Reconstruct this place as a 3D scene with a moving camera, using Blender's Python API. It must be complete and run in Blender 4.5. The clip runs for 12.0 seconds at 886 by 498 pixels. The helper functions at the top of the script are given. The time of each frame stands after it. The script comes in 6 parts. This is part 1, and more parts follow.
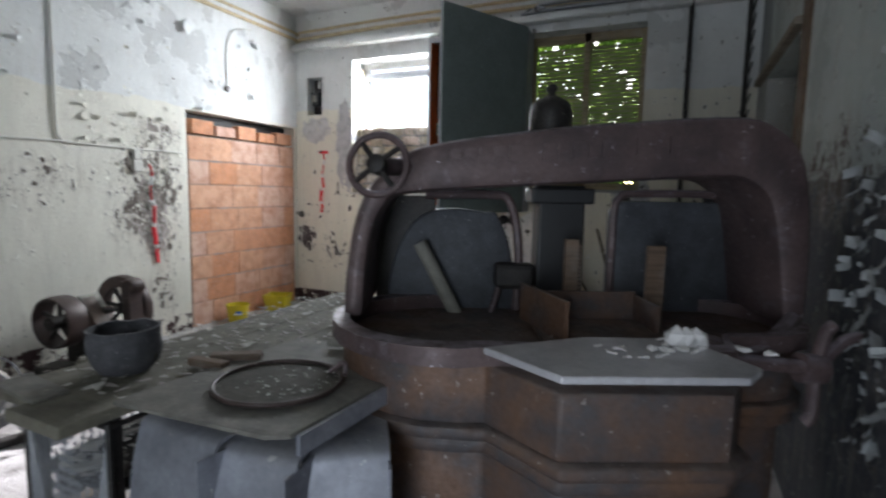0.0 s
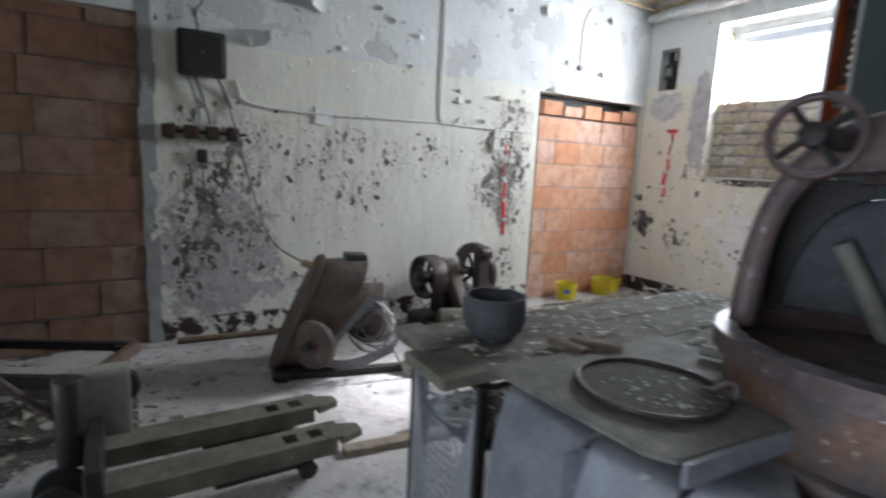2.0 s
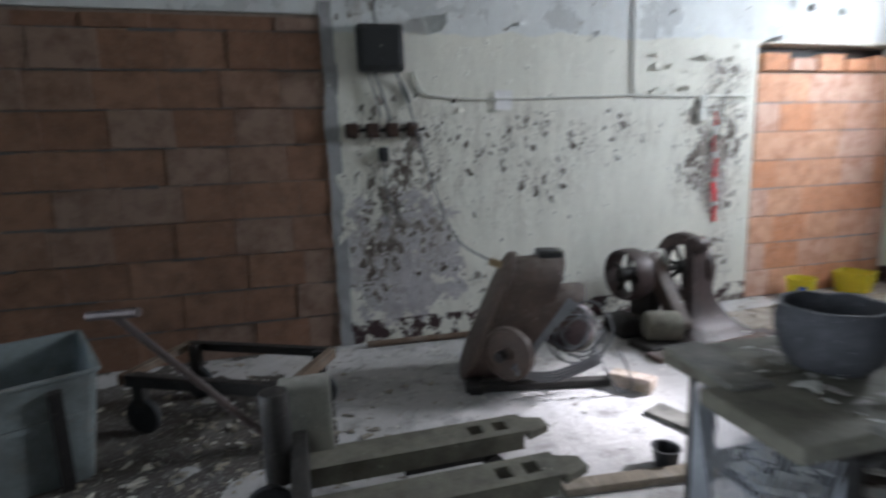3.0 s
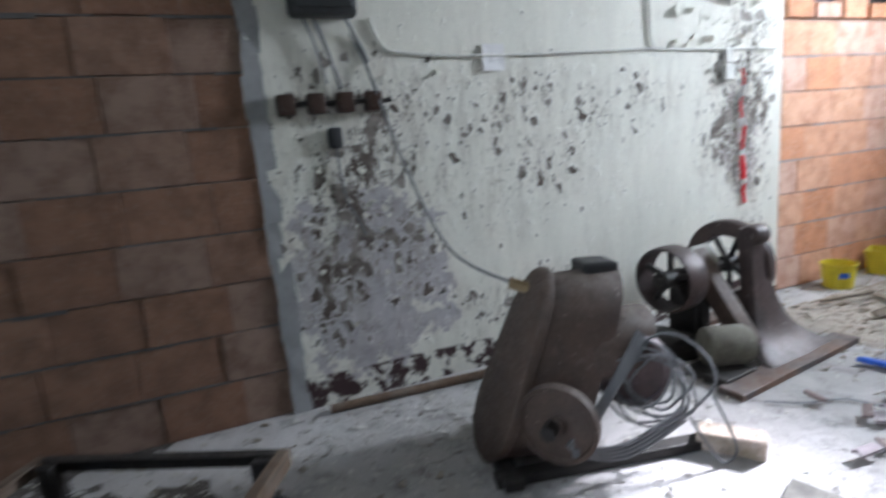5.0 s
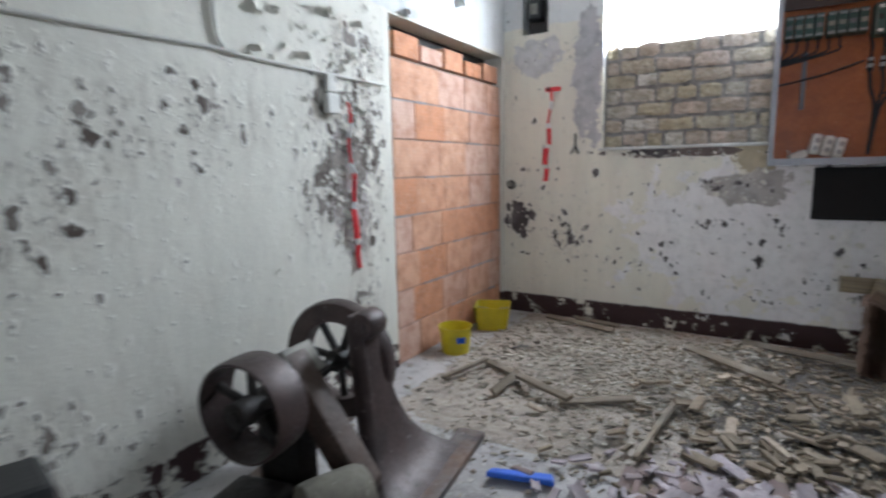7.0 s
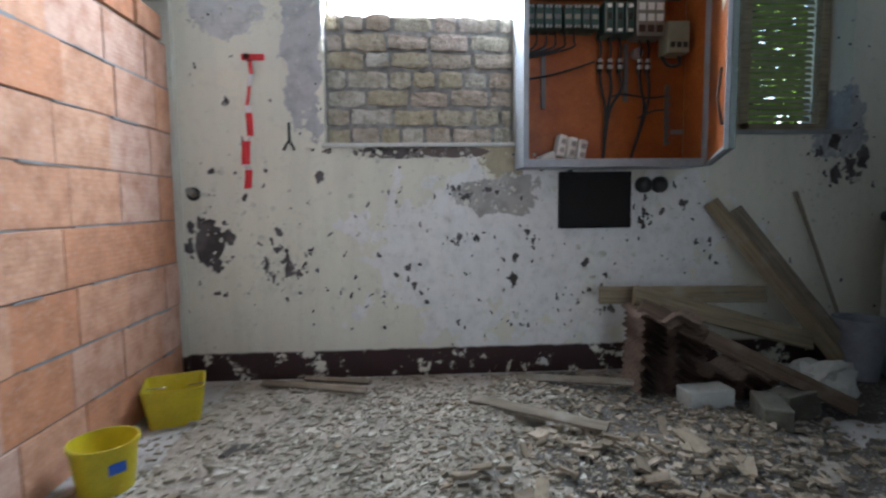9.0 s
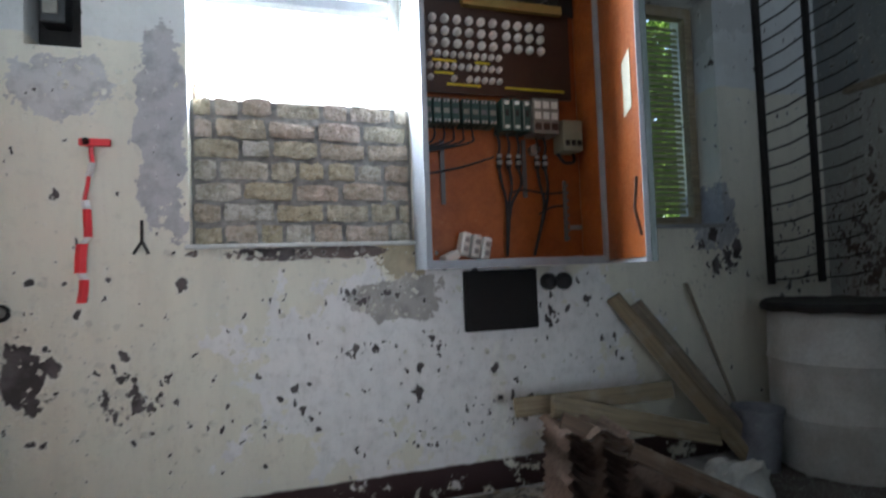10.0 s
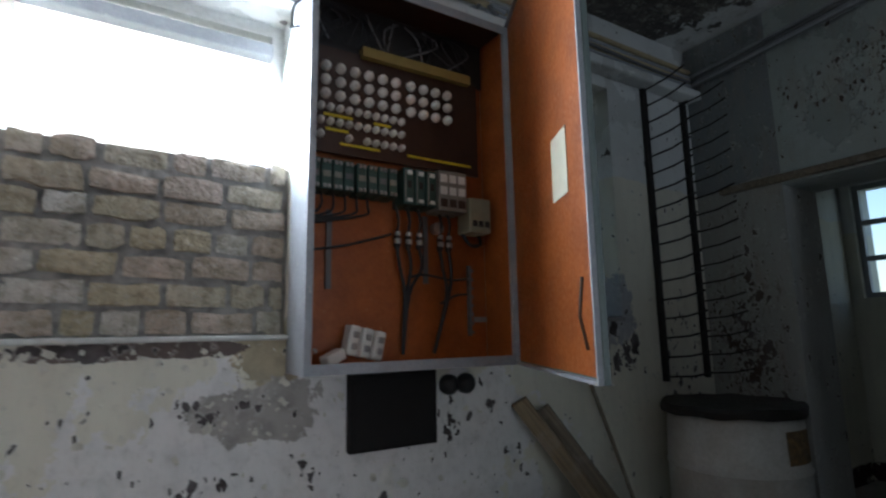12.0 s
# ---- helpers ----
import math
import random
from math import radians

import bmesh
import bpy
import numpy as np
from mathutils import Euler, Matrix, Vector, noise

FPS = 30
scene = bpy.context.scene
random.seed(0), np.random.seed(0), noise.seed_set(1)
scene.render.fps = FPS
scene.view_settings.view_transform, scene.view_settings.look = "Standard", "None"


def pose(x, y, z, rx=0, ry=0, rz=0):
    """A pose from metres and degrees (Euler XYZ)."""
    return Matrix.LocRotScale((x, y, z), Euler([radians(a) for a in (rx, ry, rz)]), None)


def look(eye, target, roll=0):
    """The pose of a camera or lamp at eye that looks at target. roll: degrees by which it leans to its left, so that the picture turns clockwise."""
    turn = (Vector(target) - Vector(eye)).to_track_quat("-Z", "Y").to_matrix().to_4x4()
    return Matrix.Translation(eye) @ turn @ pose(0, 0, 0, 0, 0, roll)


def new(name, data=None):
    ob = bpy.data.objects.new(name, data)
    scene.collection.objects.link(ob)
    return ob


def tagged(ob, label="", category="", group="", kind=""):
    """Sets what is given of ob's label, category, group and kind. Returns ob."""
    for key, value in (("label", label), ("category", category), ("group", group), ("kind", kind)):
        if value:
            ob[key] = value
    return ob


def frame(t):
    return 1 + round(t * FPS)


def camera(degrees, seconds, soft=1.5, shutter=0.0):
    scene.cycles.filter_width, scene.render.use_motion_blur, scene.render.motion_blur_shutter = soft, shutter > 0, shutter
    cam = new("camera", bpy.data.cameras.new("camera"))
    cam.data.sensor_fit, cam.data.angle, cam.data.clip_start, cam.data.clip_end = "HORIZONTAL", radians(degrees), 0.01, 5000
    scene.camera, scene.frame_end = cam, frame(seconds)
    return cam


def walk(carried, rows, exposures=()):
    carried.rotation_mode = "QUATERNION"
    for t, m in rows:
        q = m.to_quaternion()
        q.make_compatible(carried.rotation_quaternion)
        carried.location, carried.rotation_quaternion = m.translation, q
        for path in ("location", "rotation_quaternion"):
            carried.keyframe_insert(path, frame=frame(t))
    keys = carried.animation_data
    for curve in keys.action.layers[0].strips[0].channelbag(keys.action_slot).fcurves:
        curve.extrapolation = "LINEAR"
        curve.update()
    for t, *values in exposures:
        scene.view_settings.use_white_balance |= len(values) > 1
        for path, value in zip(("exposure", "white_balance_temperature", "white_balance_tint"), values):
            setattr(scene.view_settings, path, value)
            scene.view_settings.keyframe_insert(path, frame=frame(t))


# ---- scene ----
cam = camera(80.8, 12.0, soft=2.2, shutter=0.5)
PATH = [
    (0, (0.09, -0.171, 1.434), (-0.735, 1.638, 1.219), 1.1),
    (0.5, (0.132, -0.162, 1.433), (-0.525, 1.711, 1.186), 2.3),
    (1, (0.139, -0.15, 1.435), (-0.731, 1.626, 1.137), 1.9),
    (1.5, (0.007, -0.067, 1.413), (-1.394, 1.324, 1.094), 3.4),
    (2, (-0.152, -0.15, 1.41), (-1.837, 0.879, 1.089), 2.8),
    (2.5, (-0.394, -0.189, 1.386), (-2.182, 0.654, 1.084), -0.7),
    (3, (-0.635, -0.189, 1.325), (-2.549, 0.285, 0.991), -2.1),
    (3.2, (-0.769, -0.184, 1.321), (-2.703, 0.155, 0.940), -2.7),
    (4.8, (-1.633, -0.195, 1.270), (-3.509, 0.359, 0.853), -5.9),
    (5, (-1.735, -0.156, 1.27), (-3.574, 0.541, 0.905), -5.2),
    (5.5, (-1.93, 0.01, 1.242), (-3.566, 1.114, 0.917), -3.5),
    (6, (-2.206, 0.239, 1.291), (-3.548, 1.677, 0.925), -4.5),
    (6.5, (-2.336, 0.577, 1.267), (-3.59, 2.115, 1.016), -5.0),
    (7, (-2.446, 0.903, 1.274), (-3.479, 2.588, 0.972), -1.1),
    (7.5, (-2.62, 1.19, 1.249), (-3.271, 3.048, 0.896), -2.8),
    (7.7, (-2.742, 1.311, 1.238), (-3.223, 3.219, 0.883), -4.9),
    (9.3, (-3.074, 2.135, 1.044), (-2.795, 4.112, 0.912), -2.6),
    (9.5, (-3.082, 2.223, 1.179), (-2.689, 4.181, 1.07), -4.7),
    (10, (-3.103, 2.36, 1.255), (-2.53, 4.274, 1.333), -2.1),
    (10.5, (-3.066, 2.439, 1.332), (-2.47, 4.337, 1.539), -0.5),
    (11, (-3.1, 2.575, 1.401), (-2.357, 4.401, 1.741), -1.1),
    (11.5, (-3.136, 2.735, 1.432), (-2.223, 4.478, 1.793), -2.4),
    (12, (-3.027, 2.876, 1.417), (-1.999, 4.562, 1.732), -1.0),
]
EXPOSURES = [(0.0, 1.2, 6300, 9), (1.5, 1.45, 6250, 9), (2.5, 1.38, 6100, 9), (5.0, 1.83, 5850, 9), (6.5, 1.5, 5900, 9), (7.5, 1.22, 5950, 8), (9.5, 1.32, 5650, 5), (10.5, 1.3, 5700, 5), (12.0, 0.60, 5800, 5)]
walk(cam, [(t, look(eye, target, roll)) for t, eye, target, roll in PATH], EXPOSURES)

# ---------------------------------------------------------------- world, sun, window light
world = bpy.data.worlds.new("sky")
scene.world = world
world.use_nodes = True
sky = world.node_tree.nodes.new("ShaderNodeTexSky")
sky.sky_type, sky.sun_disc = "NISHITA", False
sky.sun_elevation, sky.sun_rotation = radians(31.6), radians(-1.5)
world.node_tree.links.new(sky.outputs[0], world.node_tree.nodes["Background"].inputs["Color"])
world.node_tree.nodes["Background"].inputs["Strength"].default_value = 0.15


def lamp(name, data_kind, m, energy, color, **more):
    data = bpy.data.lights.new(name, data_kind)
    data.energy, data.color = energy, color
    if data_kind == "AREA":
        data.shape, data.size, data.size_y = "RECTANGLE", more["size"], more["size_y"]
        data.spread = radians(more.get("spread", 180))
    else:
        data.angle = more["angle"]
    ob = new(name, data)
    ob.matrix_basis = m
    return ob


lamp("sun", "SUN", look((-3.09, 9.0, 4.90), (-2.99, 5.1, 2.5)), 5.0, (1.0, 0.95, 1.0), angle=radians(7))
# daylight that enters by the openings; both south doorways are unseen
lamp("daylight_window", "AREA", look((-2.98, 5.46, 2.56), (-3.1, 2.6, 1.1)), 72, (0.895, 0.94, 1.0), size=1.1, size_y=0.72)
# unseen doorway behind the start, assumed from the light on machine fronts
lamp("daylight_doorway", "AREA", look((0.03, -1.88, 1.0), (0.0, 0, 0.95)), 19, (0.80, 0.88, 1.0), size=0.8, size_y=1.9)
# narrow fill lamp in an added, unseen doorway; brightens the north wall
lamp("fill_south_doorway", "AREA", look((-2.25, -3.45, 1.2), (-3.15, 5.0, 1.0)), 2.4, (0.90, 0.93, 1.0), size=0.9, size_y=1.9, spread=45)
lamp("daylight_side_room", "AREA", look((3.12, 4.65, 2.2), (1.5, 4.6, 2.0)), 0.15, (0.95, 1.0, 0.95), size=0.7, size_y=1.0)

# ---------------------------------------------------------------- mesh helpers
def mesh_ob(name, bm, material, parent=None, label="", smooth=False):
    me = bpy.data.meshes.new(name)
    bmesh.ops.recalc_face_normals(bm, faces=bm.faces)
    if smooth:
        for f in bm.faces:
            f.smooth = True
        for e in bm.edges:
            if len(e.link_faces) == 2 and e.calc_face_angle(0) > 0.7:
                e.smooth = False
    bm.to_mesh(me)
    bm.free()
    me.materials.append(material)
    ob = new(name, me)
    if parent:
        ob.parent = parent
    if label:
        ob["label"] = label
    return ob


def part(name, bm, material, parent, label="", smooth=False):
    return mesh_ob(name, bm, material, parent, label, smooth)


def thing(name, m, label, category, group=""):
    ob = new(name)
    ob.empty_display_size = 0.1
    ob.matrix_basis = m
    return tagged(ob, label, category, group)


def structure(name, bm, material, label="", category="", smooth=False):
    return tagged(mesh_ob(name, bm, material, None, "", smooth), label, category, "", "structure")


def box(x0, x1, y0, y1, z0, z1, bm=None, bevel=0.0, m=None):
    bm = bm or bmesh.new()
    made = bmesh.ops.create_cube(bm, size=1, matrix=Matrix.Translation(((x0 + x1) / 2, (y0 + y1) / 2, (z0 + z1) / 2)) @ Matrix.Diagonal((abs(x1 - x0), abs(y1 - y0), abs(z1 - z0), 1)))
    verts = made["verts"]
    if bevel:
        edges = list({e for v in verts for e in v.link_edges})
        out = bmesh.ops.bevel(bm, geom=edges, offset=bevel, segments=2, affect="EDGES", profile=0.5)
        verts = list({v for f in out["faces"] for v in f.verts} | {v for v in verts if v.is_valid})
    if m:
        bmesh.ops.transform(bm, matrix=m, verts=verts)
    return bm


def disc_solid(r, h, m, bm=None, seg=32, r2=None, bevel=0.0):
    """A round bar along its local z from 0 to h."""
    bm = bm or bmesh.new()
    made = bmesh.ops.create_cone(bm, cap_ends=True, segments=seg, radius1=r, radius2=r if r2 is None else r2, depth=h, matrix=m @ Matrix.Translation((0, 0, h / 2)))
    if bevel:
        caps = [e for e in {e for v in made["verts"] for e in v.link_edges} if any(len(f.verts) > 4 for f in e.link_faces)]
        bmesh.ops.bevel(bm, geom=caps, offset=bevel, segments=2, affect="EDGES", profile=0.5)
    return bm


def rod(a, b, r, bm=None, seg=10, r2=None):
    a, b = Vector(a), Vector(b)
    turn = (b - a).to_track_quat("Z", "Y").to_matrix().to_4x4()
    return disc_solid(r, (b - a).length, Matrix.Translation(a) @ turn, bm, seg, r2)


def tube(points, r, bm=None, seg=8, smooth_steps=0):
    """A bent pipe or cable through points."""
    bm = bm or bmesh.new()
    pts = [Vector(p) for p in points]
    if smooth_steps:
        fine = []
        for i in range(len(pts) - 1):
            p0, p1, p2, p3 = pts[max(i - 1, 0)], pts[i], pts[i + 1], pts[min(i + 2, len(pts) - 1)]
            for k in range(smooth_steps):
                u = k / smooth_steps
                fine.append(0.5 * (2 * p1 + (p2 - p0) * u + (2 * p0 - 5 * p1 + 4 * p2 - p3) * u * u + (3 * p1 - p0 - 3 * p2 + p3) * u ** 3))
        pts = fine + [pts[-1]]
    rings, side = [], None
    for i, p in enumerate(pts):
        d = (pts[min(i + 1, len(pts) - 1)] - pts[max(i - 1, 0)]).normalized()
        if side is None:
            side = d.orthogonal().normalized()
        side = (side - d * side.dot(d)).normalized()
        up = d.cross(side)
        rings.append([bm.verts.new(p + r * (math.cos(2 * math.pi * k / seg) * side + math.sin(2 * math.pi * k / seg) * up)) for k in range(seg)])
    for a, b in zip(rings, rings[1:]):
        for k in range(seg):
            bm.faces.new((a[k], a[(k + 1) % seg], b[(k + 1) % seg], b[k]))
    bm.faces.new(rings[0][::-1])
    bm.faces.new(rings[-1])
    return bm


def lathe(profile, m=None, bm=None, seg=40):
    """Turns (radius, height) pairs round the local z axis; the outline is closed."""
    bm = bm or bmesh.new()
    m = m or Matrix()
    rings = []
    for r, z in profile:
        if r < 1e-5:
            rings.append([bm.verts.new(m @ Vector((0, 0, z)))])
        else:
            rings.append([bm.verts.new(m @ Vector((r * math.cos(2 * math.pi * k / seg), r * math.sin(2 * math.pi * k / seg), z))) for k in range(seg)])
    for a, b in zip(rings, rings[1:]):
        for k in range(seg):
            q = [a[k % len(a)], a[(k + 1) % len(a)], b[(k + 1) % len(b)], b[k % len(b)]]
            q = [v for i, v in enumerate(q) if v not in q[:i]]
            if len(q) > 2:
                bm.faces.new(q)
    return bm


def prism(outline, h, m=None, bm=None, bevel=0.0):
    """A flat outline of (x, y) pairs raised by h along its local z."""
    bm = bm or bmesh.new()
    m = m or Matrix()
    low = [bm.verts.new((x, y, 0)) for x, y in outline]
    high = [bm.verts.new((x, y, h)) for x, y in outline]
    n = len(outline)
    faces = [bm.faces.new(low[::-1]), bm.faces.new(high)]
    for k in range(n):
        faces.append(bm.faces.new((low[k], low[(k + 1) % n], high[(k + 1) % n], high[k])))
    verts = low + high
    if bevel:
        out = bmesh.ops.bevel(bm, geom=list({e for f in faces[:2] for e in f.edges}), offset=bevel, segments=2, affect="EDGES", profile=0.5)
        verts = list({v for f in out["faces"] for v in f.verts} | {v for v in verts if v.is_valid})
    bmesh.ops.transform(bm, matrix=m, verts=verts)
    return bm


def ring_prism(outer, inner, h, m=None, bm=None):
    """Two outlines of equal length with the band between them raised by h."""
    bm = bm or bmesh.new()
    m = m or Matrix()
    n = len(outer)
    ol, oh, il, ih = ([bm.verts.new(m @ Vector((x, y, z))) for x, y in o] for o, z in ((outer, 0), (outer, h), (inner, 0), (inner, h)))
    for k in range(n):
        j = (k + 1) % n
        bm.faces.new((ol[k], ol[j], oh[j], oh[k]))
        bm.faces.new((il[j], il[k], ih[k], ih[j]))
        bm.faces.new((oh[k], oh[j], ih[j], ih[k]))
        bm.faces.new((ol[j], ol[k], il[k], il[j]))
    return bm


def round_rect(x0, x1, y0, y1, r, n=6):
    out = []
    for cx, cy, a0 in ((x1 - r, y1 - r, 0), (x0 + r, y1 - r, 90), (x0 + r, y0 + r, 180), (x1 - r, y0 + r, 270)):
        for k in range(n + 1):
            a = radians(a0 + 90 * k / n)
            out.append((cx + r * math.cos(a), cy + r * math.sin(a)))
    return out


def torus(R, r, m=None, bm=None, seg=40, sides=10):
    bm = bm or bmesh.new()
    m = m or Matrix()
    rings = [[bm.verts.new(m @ Vector(((R + r * math.cos(2 * math.pi * j / sides)) * math.cos(2 * math.pi * k / seg), (R + r * math.cos(2 * math.pi * j / sides)) * math.sin(2 * math.pi * k / seg), r * math.sin(2 * math.pi * j / sides)))) for j in range(sides)] for k in range(seg)]
    for k in range(seg):
        a, b = rings[k], rings[(k + 1) % seg]
        for j in range(sides):
            bm.faces.new((a[j], b[j], b[(j + 1) % sides], a[(j + 1) % sides]))
    return bm


def jitter(bm, amount, scale=3.0, seed=0.0):
    for v in bm.verts:
        v.co += amount * noise.noise_vector(v.co * scale + Vector((seed, seed * 1.7, seed * 0.3)))
    return bm

# ---------------------------------------------------------------- materials
class Nodes:
    """Short hand for building one node material."""

    def __init__(self, name):
        self.m = bpy.data.materials.new(name)
        self.m.use_nodes = True
        self.t = self.m.node_tree
        self.b = self.t.nodes["Principled BSDF"]
        self.pos = self.t.nodes.new("ShaderNodeNewGeometry").outputs["Position"]
        self.loc = self.t.nodes.new("ShaderNodeTexCoord").outputs["Object"]

    def link(self, a, sock):
        if hasattr(a, "is_linked"):
            self.t.links.new(a, sock)
        elif isinstance(a, tuple) and len(a) == 3 and sock.type == "RGBA":
            sock.default_value = (*a, 1)
        else:
            sock.default_value = a

    def noise(self, scale, detail=4.0, rough=0.55, vec=None, dist=0.0):
        n = self.t.nodes.new("ShaderNodeTexNoise")
        n.inputs["Scale"].default_value, n.inputs["Detail"].default_value = scale, detail
        n.inputs["Roughness"].default_value, n.inputs["Distortion"].default_value = rough, dist
        self.link(self.pos if vec is None else vec, n.inputs["Vector"])
        return n.outputs["Fac"]

    def voronoi(self, scale, feature="F1", vec=None):
        n = self.t.nodes.new("ShaderNodeTexVoronoi")
        n.feature = feature
        n.inputs["Scale"].default_value = scale
        self.link(self.pos if vec is None else vec, n.inputs["Vector"])
        return n.outputs["Distance"]

    def cells(self, scale, vec):
        """Distance to the nearest random point, and that point's own random number."""
        n = self.t.nodes.new("ShaderNodeTexVoronoi")
        n.inputs["Scale"].default_value = scale
        self.link(vec, n.inputs["Vector"])
        return n.outputs["Distance"], self.axis("X", n.outputs["Color"])

    def warp(self, amount, scale, shift=0.0):
        """Positions pushed about by noise."""
        n = self.t.nodes.new("ShaderNodeTexNoise")
        n.inputs["Scale"].default_value, n.inputs["Detail"].default_value = scale, 3.0
        self.link(self.pos, n.inputs["Vector"])
        mid = self.t.nodes.new("ShaderNodeVectorMath")
        mid.operation = "MULTIPLY_ADD"
        self.link(n.outputs["Color"], mid.inputs[0])
        mid.inputs[1].default_value = (amount, amount, amount)
        mid.inputs[2].default_value = (shift, shift, shift)
        add = self.t.nodes.new("ShaderNodeVectorMath")
        self.link(self.pos, add.inputs[0])
        self.link(mid.outputs[0], add.inputs[1])
        return add.outputs[0]

    def stretch(self, sx, sy, sz, vec=None):
        n = self.t.nodes.new("ShaderNodeMapping")
        n.inputs["Scale"].default_value = (sx, sy, sz)
        self.link(self.pos if vec is None else vec, n.inputs["Vector"])
        return n.outputs["Vector"]

    def axis(self, name, vec=None):
        n = self.t.nodes.new("ShaderNodeSeparateXYZ")
        self.link(self.pos if vec is None else vec, n.inputs[0])
        return n.outputs[name]

    def math(self, op, a, b=0.0, clamp=False):
        n = self.t.nodes.new("ShaderNodeMath")
        n.operation, n.use_clamp = op, clamp
        self.link(a, n.inputs[0])
        self.link(b, n.inputs[1])
        return n.outputs[0]

    def span(self, a, lo, hi, to0=0.0, to1=1.0):
        n = self.t.nodes.new("ShaderNodeMapRange")
        n.clamp = True
        self.link(a, n.inputs["Value"])
        for key, v in (("From Min", lo), ("From Max", hi), ("To Min", to0), ("To Max", to1)):
            self.link(v, n.inputs[key])
        return n.outputs["Result"]

    def mix(self, f, a, b):
        n = self.t.nodes.new("ShaderNodeMix")
        n.data_type = "RGBA"
        self.link(f, n.inputs[0])
        self.link(a, n.inputs[6])
        self.link(b, n.inputs[7])
        return n.outputs[2]

    def random(self):
        return self.t.nodes.new("ShaderNodeObjectInfo").outputs["Random"]

    def island(self):
        return self.t.nodes.new("ShaderNodeNewGeometry").outputs["Random Per Island"]

    def done(self, color, rough=0.7, metal=0.0, height=None, strength=0.4, dist=0.01, spec=None):
        self.link(color, self.b.inputs["Base Color"])
        self.link(rough, self.b.inputs["Roughness"])
        self.link(metal, self.b.inputs["Metallic"])
        if spec is not None:
            self.b.inputs["Specular IOR Level"].default_value = spec
        if height is not None:
            n = self.t.nodes.new("ShaderNodeBump")
            n.inputs["Strength"].default_value, n.inputs["Distance"].default_value = strength, dist
            self.link(height, n.inputs["Height"])
            self.link(n.outputs[0], self.b.inputs["Normal"])
        return self.m


def worn(name, base, second, dust=(0.42, 0.40, 0.37), amount=0.35, rough=0.7, metal=0.0, scale=8.0, bump=0.4, up=0.5):
    """Paint, iron or wood with blotches, fine grain and dust that settles on faces that look up."""
    n = Nodes(name)
    big, fine = n.noise(scale, 5, 0.6), n.noise(scale * 9, 3, 0.6)
    c = n.mix(n.span(big, 0.38, 0.64), base, second)
    c = n.mix(n.span(fine, 0.35, 0.75, 0.0, 0.35), c, tuple(v * 0.5 for v in base))
    geo = n.t.nodes.new("ShaderNodeNewGeometry")
    upward = n.axis("Z", geo.outputs["Normal"])
    d = n.math("MULTIPLY", n.span(upward, 0.25, 0.95, 0.0, up), n.span(n.noise(scale * 2.2, 5, 0.65), 0.32, 0.62))
    d = n.math("MAXIMUM", d, n.span(n.noise(scale * 1.4, 6, 0.7), 0.62 - amount * 0.1, 0.8, 0.0, amount))
    c = n.mix(d, c, dust)
    chips = n.span(n.noise(scale * 5, 6, 0.7), 0.645, 0.68, 0.0, 0.6)
    c = n.mix(chips, c, tuple(min(v * 1.7, 0.7) for v in dust))
    return n.done(c, n.span(fine, 0.3, 0.7, rough - 0.12, min(rough + 0.15, 1)), metal, n.math("ADD", big, n.math("MULTIPLY", fine, 0.5)), bump, 0.006)


def blot(n, axis, ca, cz, ra, rz, edge=0.5):
    """How far inside a soft ellipse on a wall a point lies: 1 in its middle."""
    a = n.math("DIVIDE", n.math("SUBTRACT", n.axis(axis), ca), ra)
    z = n.math("DIVIDE", n.math("SUBTRACT", n.axis("Z"), cz), rz)
    d = n.math("SQRT", n.math("ADD", n.math("MULTIPLY", a, a), n.math("MULTIPLY", z, z)))
    return n.span(d, 1.0, edge, 0.0, 1.0)


